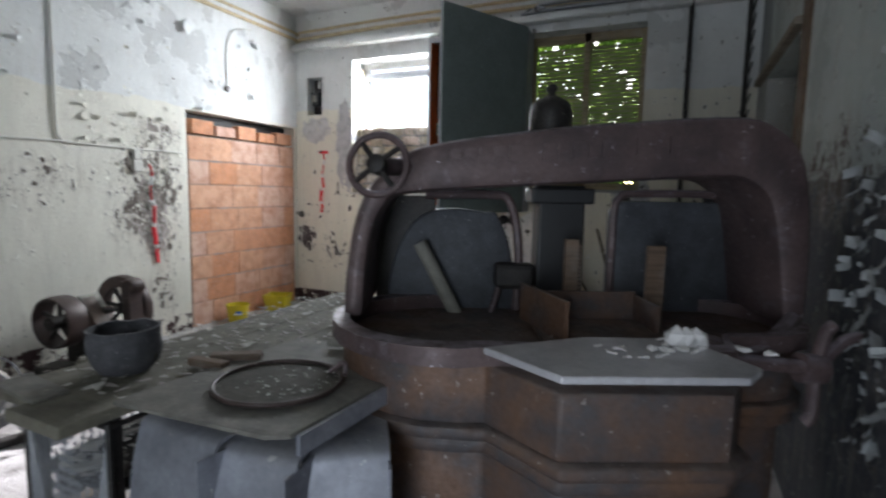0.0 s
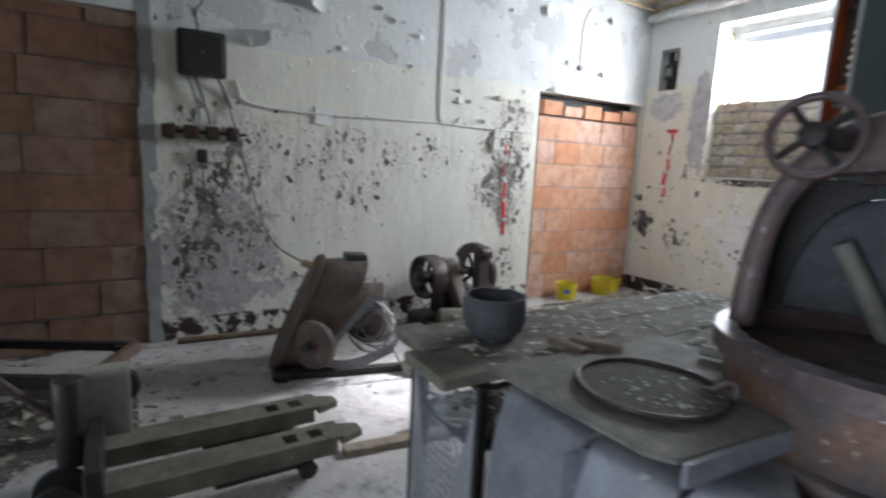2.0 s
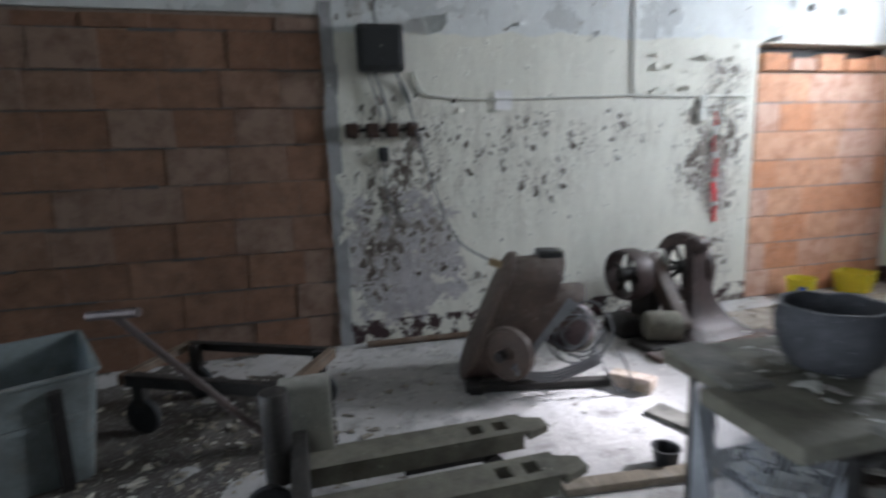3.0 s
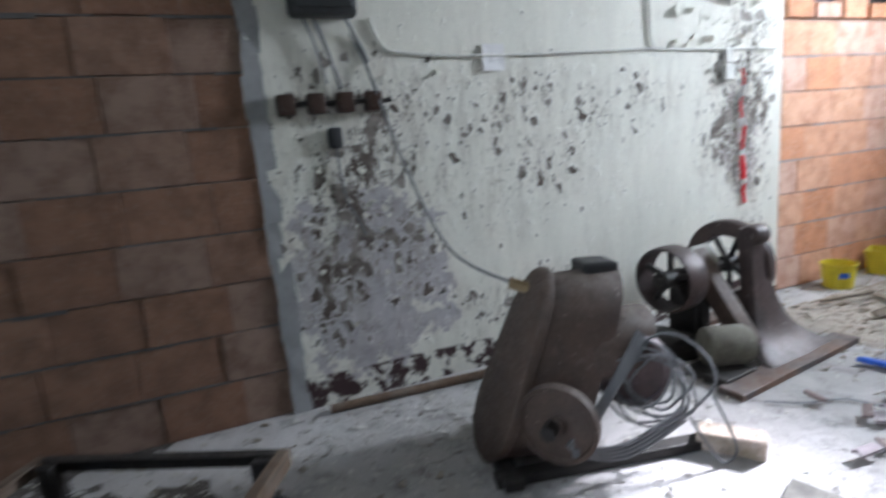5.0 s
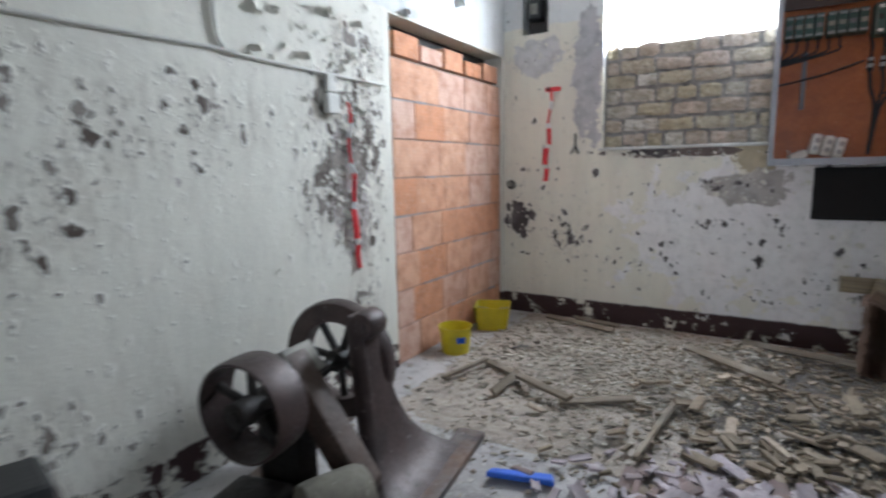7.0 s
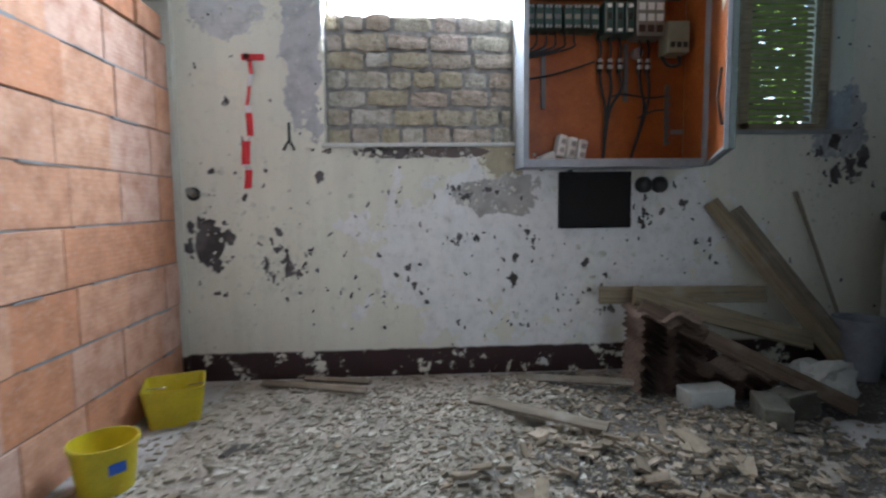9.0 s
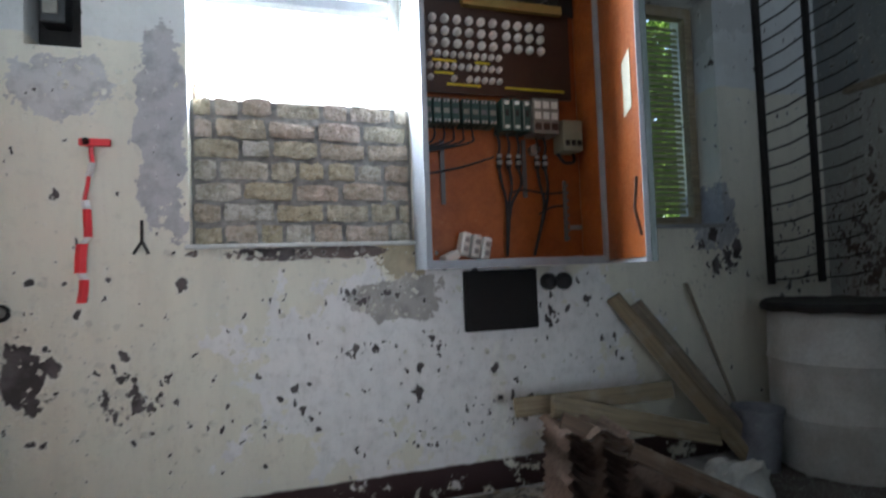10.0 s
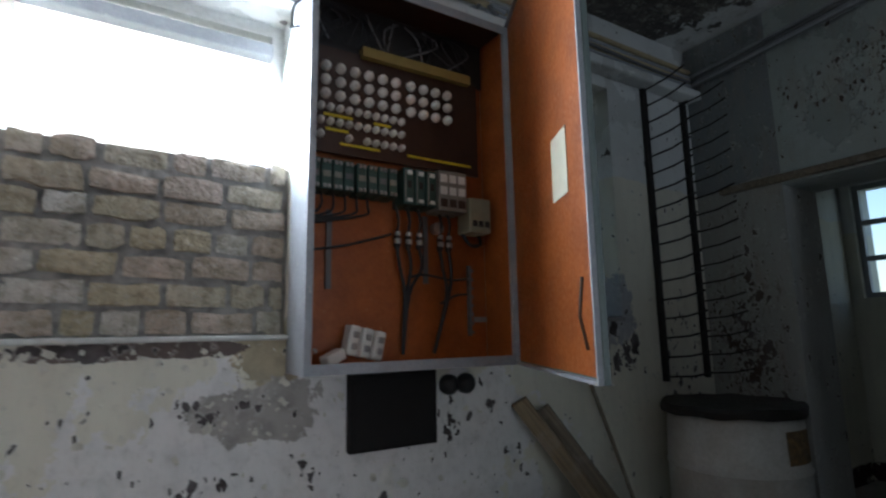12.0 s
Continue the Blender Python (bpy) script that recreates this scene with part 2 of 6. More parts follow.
def plaster(name, axis, line, blots, base_band=0.17, general=0.0, cream=(0.70, 0.68, 0.58), white=(0.68, 0.69, 0.68), plain_under=(0.30, 0.27, 0.24), hole=(0.085, 0.065, 0.052), blob=11.0, spotty=1.0, patches=(), cell=13.0, keep=0.40):
    """Old two-tone wall paint, white over cream, that chips and peels to grey render in the places named."""
    n = Nodes(name)
    wav = n.math("MULTIPLY", n.math("SUBTRACT", n.noise(2.5, 5), 0.5), 0.16)
    upper = n.span(n.math("SUBTRACT", n.axis("Z"), wav), line - 0.006, line + 0.006)
    streak = n.noise(1.0, 5, 0.6, n.stretch(6, 6, 0.9))
    lower = n.mix(n.span(streak, 0.42, 0.72, 0.0, 0.5), cream, tuple(v * 0.78 for v in cream))
    top = n.mix(n.span(n.noise(1.6, 6, 0.65), 0.42, 0.66, 0.0, 0.7), white, tuple(v * 0.80 for v in white))
    # sheets of the top coat that came off and left a greyer coat with a sharp edge
    sheet = n.span(n.noise(1.5, 7, 0.6, n.warp(0.12, 6)), 0.56, 0.566)
    top = n.mix(n.math("MULTIPLY", sheet, 0.75), top, tuple(v * 0.70 for v in white))
    c = n.mix(upper, lower, top)
    for ca, cz, ra, rz, colour in patches:
        edge = n.math("ADD", blot(n, axis, ca, cz, ra, rz, 0.0), n.math("MULTIPLY", n.math("SUBTRACT", n.noise(5, 7, 0.68), 0.5), 1.7))
        c = n.mix(n.span(edge, 0.30, 0.33), c, n.mix(n.span(n.noise(12, 5, 0.6), 0.45, 0.72), colour, tuple(v * (0.86 if min(colour) > 0.6 else 0.68) for v in colour)))
    c = n.mix(n.span(n.noise(24, 3, 0.6), 0.55, 0.8, 0.0, 0.22), c, (0.36, 0.34, 0.30))
    wet = None
    for ca, cz, ra, rz, force in blots:
        k = n.math("MULTIPLY", blot(n, axis, ca, cz, ra, rz, 0.25), force)
        wet = k if wet is None else n.math("MAXIMUM", wet, k)
    wet = general if wet is None else n.math("MAXIMUM", wet, general)
    uneven = n.math("MULTIPLY", wet, n.span(n.noise(3.2, 5, 0.6), 0.30, 0.66, 0.35, 1.2))
    # grey-brown runs of damp
    drip = n.math("MULTIPLY", n.span(n.noise(1.0, 6, 0.68, n.stretch(15, 15, 3.2)), 0.46, 0.66), n.math("MULTIPLY", uneven, 0.95 * spotty))
    c = n.mix(drip, c, (0.33, 0.29, 0.25))
    mould = n.math("MULTIPLY", n.span(n.noise(1.0, 5, 0.7, n.stretch(46, 46, 17)), 0.55, 0.63), n.span(uneven, 0.22, 0.6, 0.0, 0.8 * spotty))
    c = n.mix(mould, c, (0.15, 0.125, 0.10))
    # chips of two sizes, taller than wide
    gone, lifted = None, None
    for scale, seed in ((cell, 0.0), (cell * 2.3, 3.7)):
        dist, rnd = n.cells(scale, n.stretch(1.25, 1.25, 0.75, n.warp(0.085, 19, 8.0 + seed)))
        reach = n.math("MULTIPLY", n.math("SUBTRACT", uneven, n.math("ADD", n.math("MULTIPLY", rnd, 0.90), -0.02)), 0.85)
        inside = n.math("SUBTRACT", reach, dist)
        a, b = n.span(inside, -0.015, 0.03), n.span(inside, -0.20, 0.0)
        gone = a if gone is None else n.math("MAXIMUM", gone, a)
        lifted = b if lifted is None else n.math("MAXIMUM", lifted, b)
    coarse, mid, tiny = n.noise(2.4, 6, 0.62), n.noise(blob, 6, 0.62, None, 0.6), n.noise(34, 4, 0.6)
    field = n.math("ADD", n.math("MULTIPLY", coarse, 0.35), n.math("ADD", n.math("MULTIPLY", mid, 0.50), n.math("MULTIPLY", tiny, 0.15)))
    need = n.math("SUBTRACT", 0.82, n.math("MULTIPLY", wet, 0.27))
    peel = n.span(n.math("SUBTRACT", field, need), 0.0, 0.010)
    bare = n.mix(n.span(n.noise(5, 5, 0.6), 0.42, 0.56), plain_under, (0.36, 0.315, 0.31))
    bare = n.mix(n.span(n.noise(17, 4, 0.6), 0.56, 0.63, 0.0, 0.8), bare, hole)
    c = n.mix(n.math("MULTIPLY", lifted, 0.35), c, (0.76, 0.75, 0.71))
    c = n.mix(peel, c, bare)
    chip = n.mix(n.span(n.noise(9, 4, 0.6), 0.42, 0.62), hole, plain_under)
    c = n.mix(gone, c, n.mix(0.25, chip, hole))
    if base_band:
        foot = n.math("ADD", n.axis("Z"), n.math("MULTIPLY", n.math("SUBTRACT", n.noise(14, 4), 0.5), 0.02))
        kept = n.span(n.noise(8, 6, 0.7), keep, keep + 0.04)
        c = n.mix(n.math("MULTIPLY", n.span(foot, base_band + 0.006, base_band - 0.006), kept), c, (0.045, 0.022, 0.022))
    off = n.math("MAXIMUM", peel, gone)
    height = n.math("ADD", n.math("ADD", n.math("MULTIPLY", off, -1.0), n.math("MULTIPLY", lifted, 0.45)), n.math("ADD", n.math("MULTIPLY", n.math("MULTIPLY", sheet, upper), -0.5), n.math("ADD", n.math("MULTIPLY", n.noise(4.5, 4), 0.6), n.math("ADD", n.math("MULTIPLY", tiny, 0.25), n.math("MULTIPLY", n.noise(90, 2), 0.12)))))
    return n.done(c, 0.85, 0.0, height, 0.75, 0.009)


def make_brick(name, a, b, mortar=(0.36, 0.34, 0.31), groove=0.0, third=None, bump=0.5):
    n = Nodes(name)
    r = n.random()
    c = n.mix(r, a, b)
    if third:
        c = n.mix(n.span(n.math("FRACT", n.math("MULTIPLY", r, 7.31)), 0.55, 0.75, 0.0, 0.85), c, third)
    c = n.mix(n.span(n.noise(9, 5, 0.65), 0.42, 0.70, 0.0, 0.8), c, tuple(v * 0.62 for v in a))
    c = n.mix(n.span(n.noise(60, 3), 0.52, 0.75, 0.0, 0.5), c, mortar)
    h = n.math("ADD", n.noise(40, 4, 0.6), n.math("MULTIPLY", n.noise(8, 3), 1.2))
    if groove:
        w = n.t.nodes.new("ShaderNodeTexWave")
        w.bands_direction = "Z"
        w.inputs["Scale"].default_value, w.inputs["Distortion"].default_value = groove, 0.3
        n.link(n.loc, w.inputs["Vector"])
        h = n.math("ADD", h, n.math("MULTIPLY", w.outputs["Fac"], 0.10))
    if not groove:
        c = n.mix(n.span(n.noise(22, 5, 0.7), 0.50, 0.64, 0.0, 0.6), c, tuple(v * 0.45 for v in a))
        h = n.math("ADD", h, n.math("MULTIPLY", n.noise(18, 5, 0.7), 2.0))
    return n.done(c, 0.9, 0.0, h, bump, 0.006 if groove else 0.014)


def floor_mat(name="dusty_concrete", light=(0.56, 0.54, 0.53), mid=(0.38, 0.36, 0.345), chip=(0.62, 0.60, 0.58)):
    n = Nodes(name)
    c = n.mix(n.span(n.noise(1.3, 6, 0.62), 0.36, 0.62), light, mid)
    c = n.mix(n.span(n.noise(6, 6, 0.7), 0.52, 0.68, 0.0, 0.75), c, (0.16, 0.145, 0.135))
    c = n.mix(n.span(n.voronoi(26), 0.03, 0.12, 0.7, 0.0), c, chip)
    c = n.mix(n.span(n.noise(70, 3), 0.56, 0.72, 0.0, 0.6), c, (0.55, 0.53, 0.51))
    h = n.math("ADD", n.noise(35, 5, 0.7), n.noise(7, 4))
    return n.done(c, 0.9, 0.0, h, 0.6, 0.015)


def wood_mat(name, a, b, dust=0.4):
    n = Nodes(name)
    g = n.noise(1.0, 5, 0.6, n.stretch(3, 60, 60, n.loc))
    c = n.mix(n.span(g, 0.35, 0.65), a, b)
    c = n.mix(n.span(n.noise(7, 5, 0.6), 0.5, 0.7, 0.0, dust), c, (0.42, 0.40, 0.36))
    return n.done(c, 0.85, 0.0, n.math("ADD", g, n.math("MULTIPLY", n.noise(80, 2), 0.3)), 0.5, 0.004)


def plain(name, color, rough=0.6, metal=0.0, vary=0.35, scale=14.0):
    n = Nodes(name)
    c = n.mix(n.span(n.noise(scale, 5, 0.6), 0.4, 0.7, 0.0, vary), color, tuple(v * 0.45 for v in color))
    return n.done(c, rough, metal, n.noise(scale * 5, 3), 0.25, 0.003)


def bits_mat(name, a, b, c2):
    n = Nodes(name)
    r = n.island()
    c = n.mix(n.span(r, 0.0, 0.7), a, b)
    c = n.mix(n.span(r, 0.78, 0.80), c, c2)
    c = n.mix(n.span(n.noise(40, 4), 0.45, 0.7, 0.0, 0.5), c, tuple(v * 0.4 for v in a))
    return n.done(c, 0.88, 0.0, n.noise(90, 3), 0.3, 0.003)


def leaf_mat(name, a, b, c2):
    m = bits_mat(name, a, b, c2)
    t = m.node_tree
    thin, both = t.nodes.new("ShaderNodeBsdfTranslucent"), t.nodes.new("ShaderNodeMixShader")
    thin.inputs["Color"].default_value = (0.28, 0.42, 0.07, 1)
    both.inputs[0].default_value = 0.6
    t.links.new(t.nodes["Principled BSDF"].outputs[0], both.inputs[1])
    t.links.new(thin.outputs[0], both.inputs[2])
    t.links.new(both.outputs[0], t.nodes["Material Output"].inputs["Surface"])
    return m


def glass_mat(name, tint=(0.75, 0.82, 0.80), rough=0.25):
    n = Nodes(name)
    n.b.inputs["Transmission Weight"].default_value = 0.9
    n.b.inputs["IOR"].default_value = 1.45
    return n.done(tint, n.span(n.noise(6, 4), 0.3, 0.7, rough * 0.5, rough * 1.5))


M_WEST = plaster("peeling_wall_west", "Y", 2.22, [
    (0.40, 0.95, 0.75, 1.10, 1.0), (0.50, 1.50, 0.6, 0.5, 0.8), (1.3, 1.28, 1.3, 0.80, 0.62), (1.6, 1.45, 1.2, 0.50, 0.60), (2.2, 1.55, 0.8, 0.32, 0.55), (1.3, 0.35, 1.2, 0.35, 0.55), (3.10, 1.30, 0.52, 0.90, 1.05),
    (3.2, 1.9, 0.45, 0.25, 0.85), (3.2, 0.45, 0.3, 0.5, 0.6), (0.2, 2.4, 0.5, 0.4, 0.5)], 0.17, 0.17, cream=(0.72, 0.70, 0.62), keep=0.47,
    patches=((0.45, 0.62, 0.62, 0.70, (0.44, 0.41, 0.42)), (3.12, 1.15, 0.22, 0.5, (0.44, 0.39, 0.37))))
M_NORTH = plaster("peeling_wall_north", "X", 2.42, [
    (-3.0, 0.70, 2.6, 1.0, 0.50), (-4.25, 0.85, 0.22, 0.35, 1.0), (-3.85, 0.68, 0.34, 0.36, 1.0), (-3.2, 0.55, 0.9, 0.45, 0.60), (-2.62, 1.12, 0.40, 0.22, 0.9), (-4.0, 1.25, 0.25, 0.25, 0.6),
    (-3.1, 1.37, 0.55, 0.07, 1.0), (-2.3, 0.6, 1.1, 0.7, 0.56), (-0.35, 1.35, 0.40, 0.35, 0.95), (-1.5, 0.95, 0.5, 0.4, 0.72), (0.3, 1.2, 0.45, 0.7, 0.8)], 0.17, 0.26,
    cream=(0.73, 0.70, 0.60), plain_under=(0.15, 0.135, 0.135), hole=(0.06, 0.05, 0.05), blob=6.5, spotty=0.25, cell=9.0,
    patches=((-2.2, 0.75, 1.7, 0.85, (0.78, 0.76, 0.75)), (-3.68, 1.98, 0.17, 0.75, (0.46, 0.45, 0.46)), (-4.12, 2.18, 0.35, 0.22, (0.56, 0.55, 0.55)), (-2.50, 1.34, 0.20, 0.26, (0.46, 0.39, 0.27)), (-3.02, 1.365, 0.68, 0.055, (0.15, 0.115, 0.105)), (-2.50, 1.10, 0.34, 0.20, (0.42, 0.39, 0.365)), (-1.97, 0.5, 0.08, 0.55, (0.79, 0.77, 0.73)), (-0.40, 1.55, 0.30, 0.35, (0.40, 0.40, 0.43))))
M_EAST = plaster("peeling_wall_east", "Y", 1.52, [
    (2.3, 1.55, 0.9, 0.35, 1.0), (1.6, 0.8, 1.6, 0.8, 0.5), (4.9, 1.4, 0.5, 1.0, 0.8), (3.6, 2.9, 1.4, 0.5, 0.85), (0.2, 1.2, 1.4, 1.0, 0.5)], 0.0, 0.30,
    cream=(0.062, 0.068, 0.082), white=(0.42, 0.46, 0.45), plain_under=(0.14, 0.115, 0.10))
# the cream and white are darkened to hold the dim corner's shade
M_EAST2 = plaster("peeling_dimmed_corner", "Y", 2.42, [(4.9, 1.3, 0.5, 1.0, 0.95)], 0.0, 0.4, cream=(0.36, 0.36, 0.34), white=(0.24, 0.26, 0.27), plain_under=(0.14, 0.13, 0.13))
M_SOUTH = plaster("plain_old_wall", "X", 2.3, [(-2.0, 1.0, 1.5, 0.8, 0.6)], 0.17, 0.2)
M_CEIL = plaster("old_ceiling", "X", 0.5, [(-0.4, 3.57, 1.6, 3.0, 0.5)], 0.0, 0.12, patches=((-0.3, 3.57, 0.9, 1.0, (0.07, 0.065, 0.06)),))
M_FLOOR = floor_mat()
M_DUST = floor_mat("brown_plaster_dust", (0.45, 0.39, 0.33), (0.31, 0.265, 0.215), (0.53, 0.47, 0.41))
# dark enough to carry floor shade as well as dirt
M_DIRTSHADE = floor_mat("dirt_and_shade_floor", (0.105, 0.09, 0.076), (0.06, 0.05, 0.044), (0.20, 0.18, 0.155))
M_BLOCK = make_brick("clay_block", (0.60, 0.27, 0.14), (0.66, 0.38, 0.25), (0.66, 0.50, 0.42), 14.0, (0.62, 0.42, 0.34))
# browner clay for the gateway, darkened further because that end is dim
M_BLOCK2 = make_brick("dimmed_brown_clay_block", (0.20, 0.10, 0.060), (0.26, 0.14, 0.088), (0.26, 0.19, 0.15), 14.0, (0.25, 0.17, 0.13))
M_MORTAR = plain("mortar", (0.26, 0.20, 0.165), 0.95, 0, 0.5, 30)
M_MORTAR2 = plain("pale_crumbly_mortar", (0.33, 0.31, 0.29), 0.95, 0, 1.0, 14)
M_BRICK = make_brick("old_yellow_brick", (0.45, 0.375, 0.25), (0.57, 0.54, 0.50), (0.46, 0.44, 0.42), 0.0, (0.50, 0.39, 0.33), 0.9)
M_CEMENT = plain("smeared_cement", (0.30, 0.295, 0.295), 0.95, 0, 0.5, 9)
M_IRON = worn("rusty_brown_iron", (0.130, 0.089, 0.086), (0.074, 0.053, 0.054), (0.36, 0.32, 0.36), 0.45, 0.5, 0.25, 7, 0.4, 0.85)
M_IRONLOW = worn("brown_rust_casting", (0.155, 0.087, 0.055), (0.070, 0.065, 0.069), (0.28, 0.25, 0.23), 0.3, 0.6, 0.2, 6, 0.35, 0.4)
M_IRON2 = worn("dark_brown_iron", (0.075, 0.050, 0.045), (0.042, 0.030, 0.028), (0.20, 0.18, 0.17), 0.15, 0.5, 0.3, 7, 0.35, 0.3)
M_BLACK = worn("black_grease_iron_and_gaps", (0.02, 0.018, 0.017), (0.035, 0.03, 0.027), (0.12, 0.11, 0.10), 0.12, 0.55, 0.3, 10, 0.3, 0.3)
M_GREYTABLE = worn("dusty_grey_table", (0.68, 0.67, 0.69), (0.50, 0.49, 0.51), (0.74, 0.72, 0.73), 0.3, 0.5, 0.4, 9, 0.3, 0.6)
M_GUARD = worn("blue_grey_guard_paint", (0.072, 0.078, 0.088), (0.045, 0.047, 0.054), (0.16, 0.17, 0.18), 0.15, 0.6, 0.1, 12, 0.2, 0.3)
M_TANK = worn("brown_motor_paint", (0.088, 0.057, 0.042), (0.052, 0.034, 0.027), (0.23, 0.195, 0.17), 0.4, 0.6, 0.1, 7, 0.3, 0.5)
M_SHEET = worn("blue_grey_sheet_steel", (0.33, 0.34, 0.385), (0.20, 0.205, 0.235), (0.40, 0.39, 0.38), 0.3, 0.45, 0.3, 6, 0.2, 0.4)
M_ALU = worn("dull_grey_casing", (0.27, 0.26, 0.22), (0.20, 0.19, 0.165), (0.40, 0.38, 0.34), 0.4, 0.7, 0.0, 12, 0.3, 0.5)
M_BENCH = worn("dirty_bench_boards", (0.17, 0.158, 0.122), (0.085, 0.078, 0.06), (0.32, 0.30, 0.25), 0.4, 0.9, 0.0, 7, 0.6, 0.22)
M_PLATE = worn("stained_steel_plate", (0.19, 0.18, 0.155), (0.085, 0.08, 0.07), (0.30, 0.28, 0.25), 0.4, 0.8, 0.0, 8, 0.4, 0.25)
M_GREEN = worn("grey_green_enamel", (0.165, 0.20, 0.197), (0.14, 0.172, 0.168), (0.2, 0.22, 0.21), 0.1, 0.5, 0.0, 6, 0.1, 0.3)
M_RIM = worn("pale_grey_enamel", (0.36, 0.37, 0.40), (0.30, 0.31, 0.33), (0.4, 0.36, 0.3), 0.25, 0.5, 0.0, 9, 0.15, 0.3)
M_ORANGE = worn("orange_red_primer", (0.38, 0.098, 0.013), (0.27, 0.066, 0.010), (0.26, 0.12, 0.05), 0.2, 0.5, 0.0, 7, 0.15, 0.4)
M_WOOD = wood_mat("grey_old_wood", (0.25, 0.205, 0.15), (0.15, 0.12, 0.088))
M_WOODD = wood_mat("dark_brown_wood", (0.16, 0.105, 0.07), (0.09, 0.06, 0.04), 0.2)
M_YELLOWWOOD = wood_mat("yellowed_timber", (0.33, 0.265, 0.165), (0.20, 0.155, 0.10))
M_YELLOW = worn("yellow_plastic", (0.72, 0.60, 0.02), (0.62, 0.50, 0.02), (0.5, 0.46, 0.3), 0.3, 0.45, 0.0, 12, 0.15, 0.3)
M_WHITEPL = worn("dirty_white_plastic", (0.60, 0.60, 0.58), (0.48, 0.47, 0.44), (0.38, 0.34, 0.28), 0.3, 0.5, 0.0, 6, 0.1, 0.4)
M_PORC = plain("white_porcelain", (0.78, 0.77, 0.72), 0.25, 0, 0.15)
M_RUBBER = plain("black_rubber", (0.022, 0.022, 0.024), 0.7, 0, 0.4)
M_CABLE = plain("grey_cable", (0.14, 0.14, 0.145), 0.6, 0, 0.4)
M_BAKE = plain("brown_bakelite", (0.045, 0.021, 0.013), 0.4, 0, 0.4)
M_DARKBOX = plain("blackened_enamel", (0.018, 0.018, 0.019), 0.45, 0, 0.4)
M_RED = plain("red_tape", (0.72, 0.035, 0.045), 0.45, 0, 0.2)
M_WHITE = plain("white_tape", (0.78, 0.76, 0.75), 0.45, 0, 0.2)
M_PAPER = plain("old_paper", (0.66, 0.62, 0.48), 0.85, 0, 0.2)
M_PIPE = worn("cream_painted_pipe", (0.52, 0.43, 0.26), (0.40, 0.31, 0.19), (0.55, 0.53, 0.48), 0.35, 0.6, 0.0, 12, 0.3, 0.4)
M_CONDUIT = worn("painted_conduit", (0.62, 0.61, 0.55), (0.54, 0.53, 0.49), (0.3, 0.28, 0.25), 0.2, 0.6, 0.0, 12, 0.2, 0.2)
M_BLUE = plain("blue_plastic", (0.03, 0.13, 0.62), 0.4, 0, 0.2)
M_STEEL = plain("worn_bright_steel", (0.42, 0.41, 0.40), 0.35, 0.8, 0.3, 30)
M_GLASS = glass_mat("grimy_glass")
M_FLAKE = bits_mat("fallen_paint_flakes", (0.66, 0.65, 0.60), (0.48, 0.46, 0.42), (0.30, 0.27, 0.25))
M_RUBBLE = bits_mat("broken_plaster_bits", (0.39, 0.345, 0.275), (0.23, 0.20, 0.16), (0.54, 0.50, 0.43))
M_RUBBLED = bits_mat("brown_shaded_rubble", (0.33, 0.265, 0.19), (0.19, 0.15, 0.105), (0.42, 0.34, 0.26))
M_TILE = bits_mat("pinkish_tile_offcuts", (0.50, 0.44, 0.46), (0.34, 0.29, 0.30), (0.24, 0.175, 0.16))

# ---------------------------------------------------------------- the room
WEST, EAST, NORTH, SOUTH, TOP = -4.40, 0.62, 5.15, -3.20, 3.57
rng = random.Random(7)


def wall_pieces(name, spans, material, label):
    bm = bmesh.new()
    for s in spans:
        box(*s, bm=bm)
    return structure(name, bm, material, label, "wall")


W0 = WEST - 0.4
wall_west = wall_pieces("wall_west", [
    (W0, WEST, SOUTH, -2.4, 0, TOP), (W0, WEST, -2.4, -0.02, 2.32, TOP), (W0, WEST, -0.02, 3.52, 0, TOP),
    (W0, WEST, 3.52, 5.11, 2.2, TOP), (W0, WEST, 5.11, 5.55, 0, TOP)], M_WEST, "peeling white and cream plaster wall with mould stains")
wall_north = wall_pieces("wall_north", [
    (WEST, -4.24, NORTH, 5.55, 0, TOP), (-4.24, -4.01, NORTH, 5.55, 0, 2.36), (-4.24, -4.01, NORTH, 5.55, 2.81, TOP), (-4.24, -4.01, 5.31, 5.55, 2.36, 2.81),
    (-4.01, -3.56, NORTH, 5.55, 0, TOP), (-3.56, -2.42, NORTH, 5.55, 0, 1.415), (-3.56, -2.42, NORTH, 5.55, 2.97, TOP),
    (-2.42, -1.45, NORTH, 5.55, 0, TOP), (-1.45, -0.30, NORTH, 5.55, 0, 1.49), (-1.45, -0.30, NORTH, 5.55, 3.05, TOP),
    (-0.30, 3.4, NORTH, 5.55, 0, TOP)], M_NORTH, "cream plaster wall with flaking paint and bare patches")
E1 = EAST + 0.45
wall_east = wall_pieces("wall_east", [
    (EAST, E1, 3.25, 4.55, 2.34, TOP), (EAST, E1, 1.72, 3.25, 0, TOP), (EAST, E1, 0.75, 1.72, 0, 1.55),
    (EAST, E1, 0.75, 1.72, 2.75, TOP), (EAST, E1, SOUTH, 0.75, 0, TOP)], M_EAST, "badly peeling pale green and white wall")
wall_pieces("wall_east_corner", [(EAST, E1, 4.55, NORTH, 0, TOP)], M_EAST2, "darkened cream plaster wall end with flaking paint")
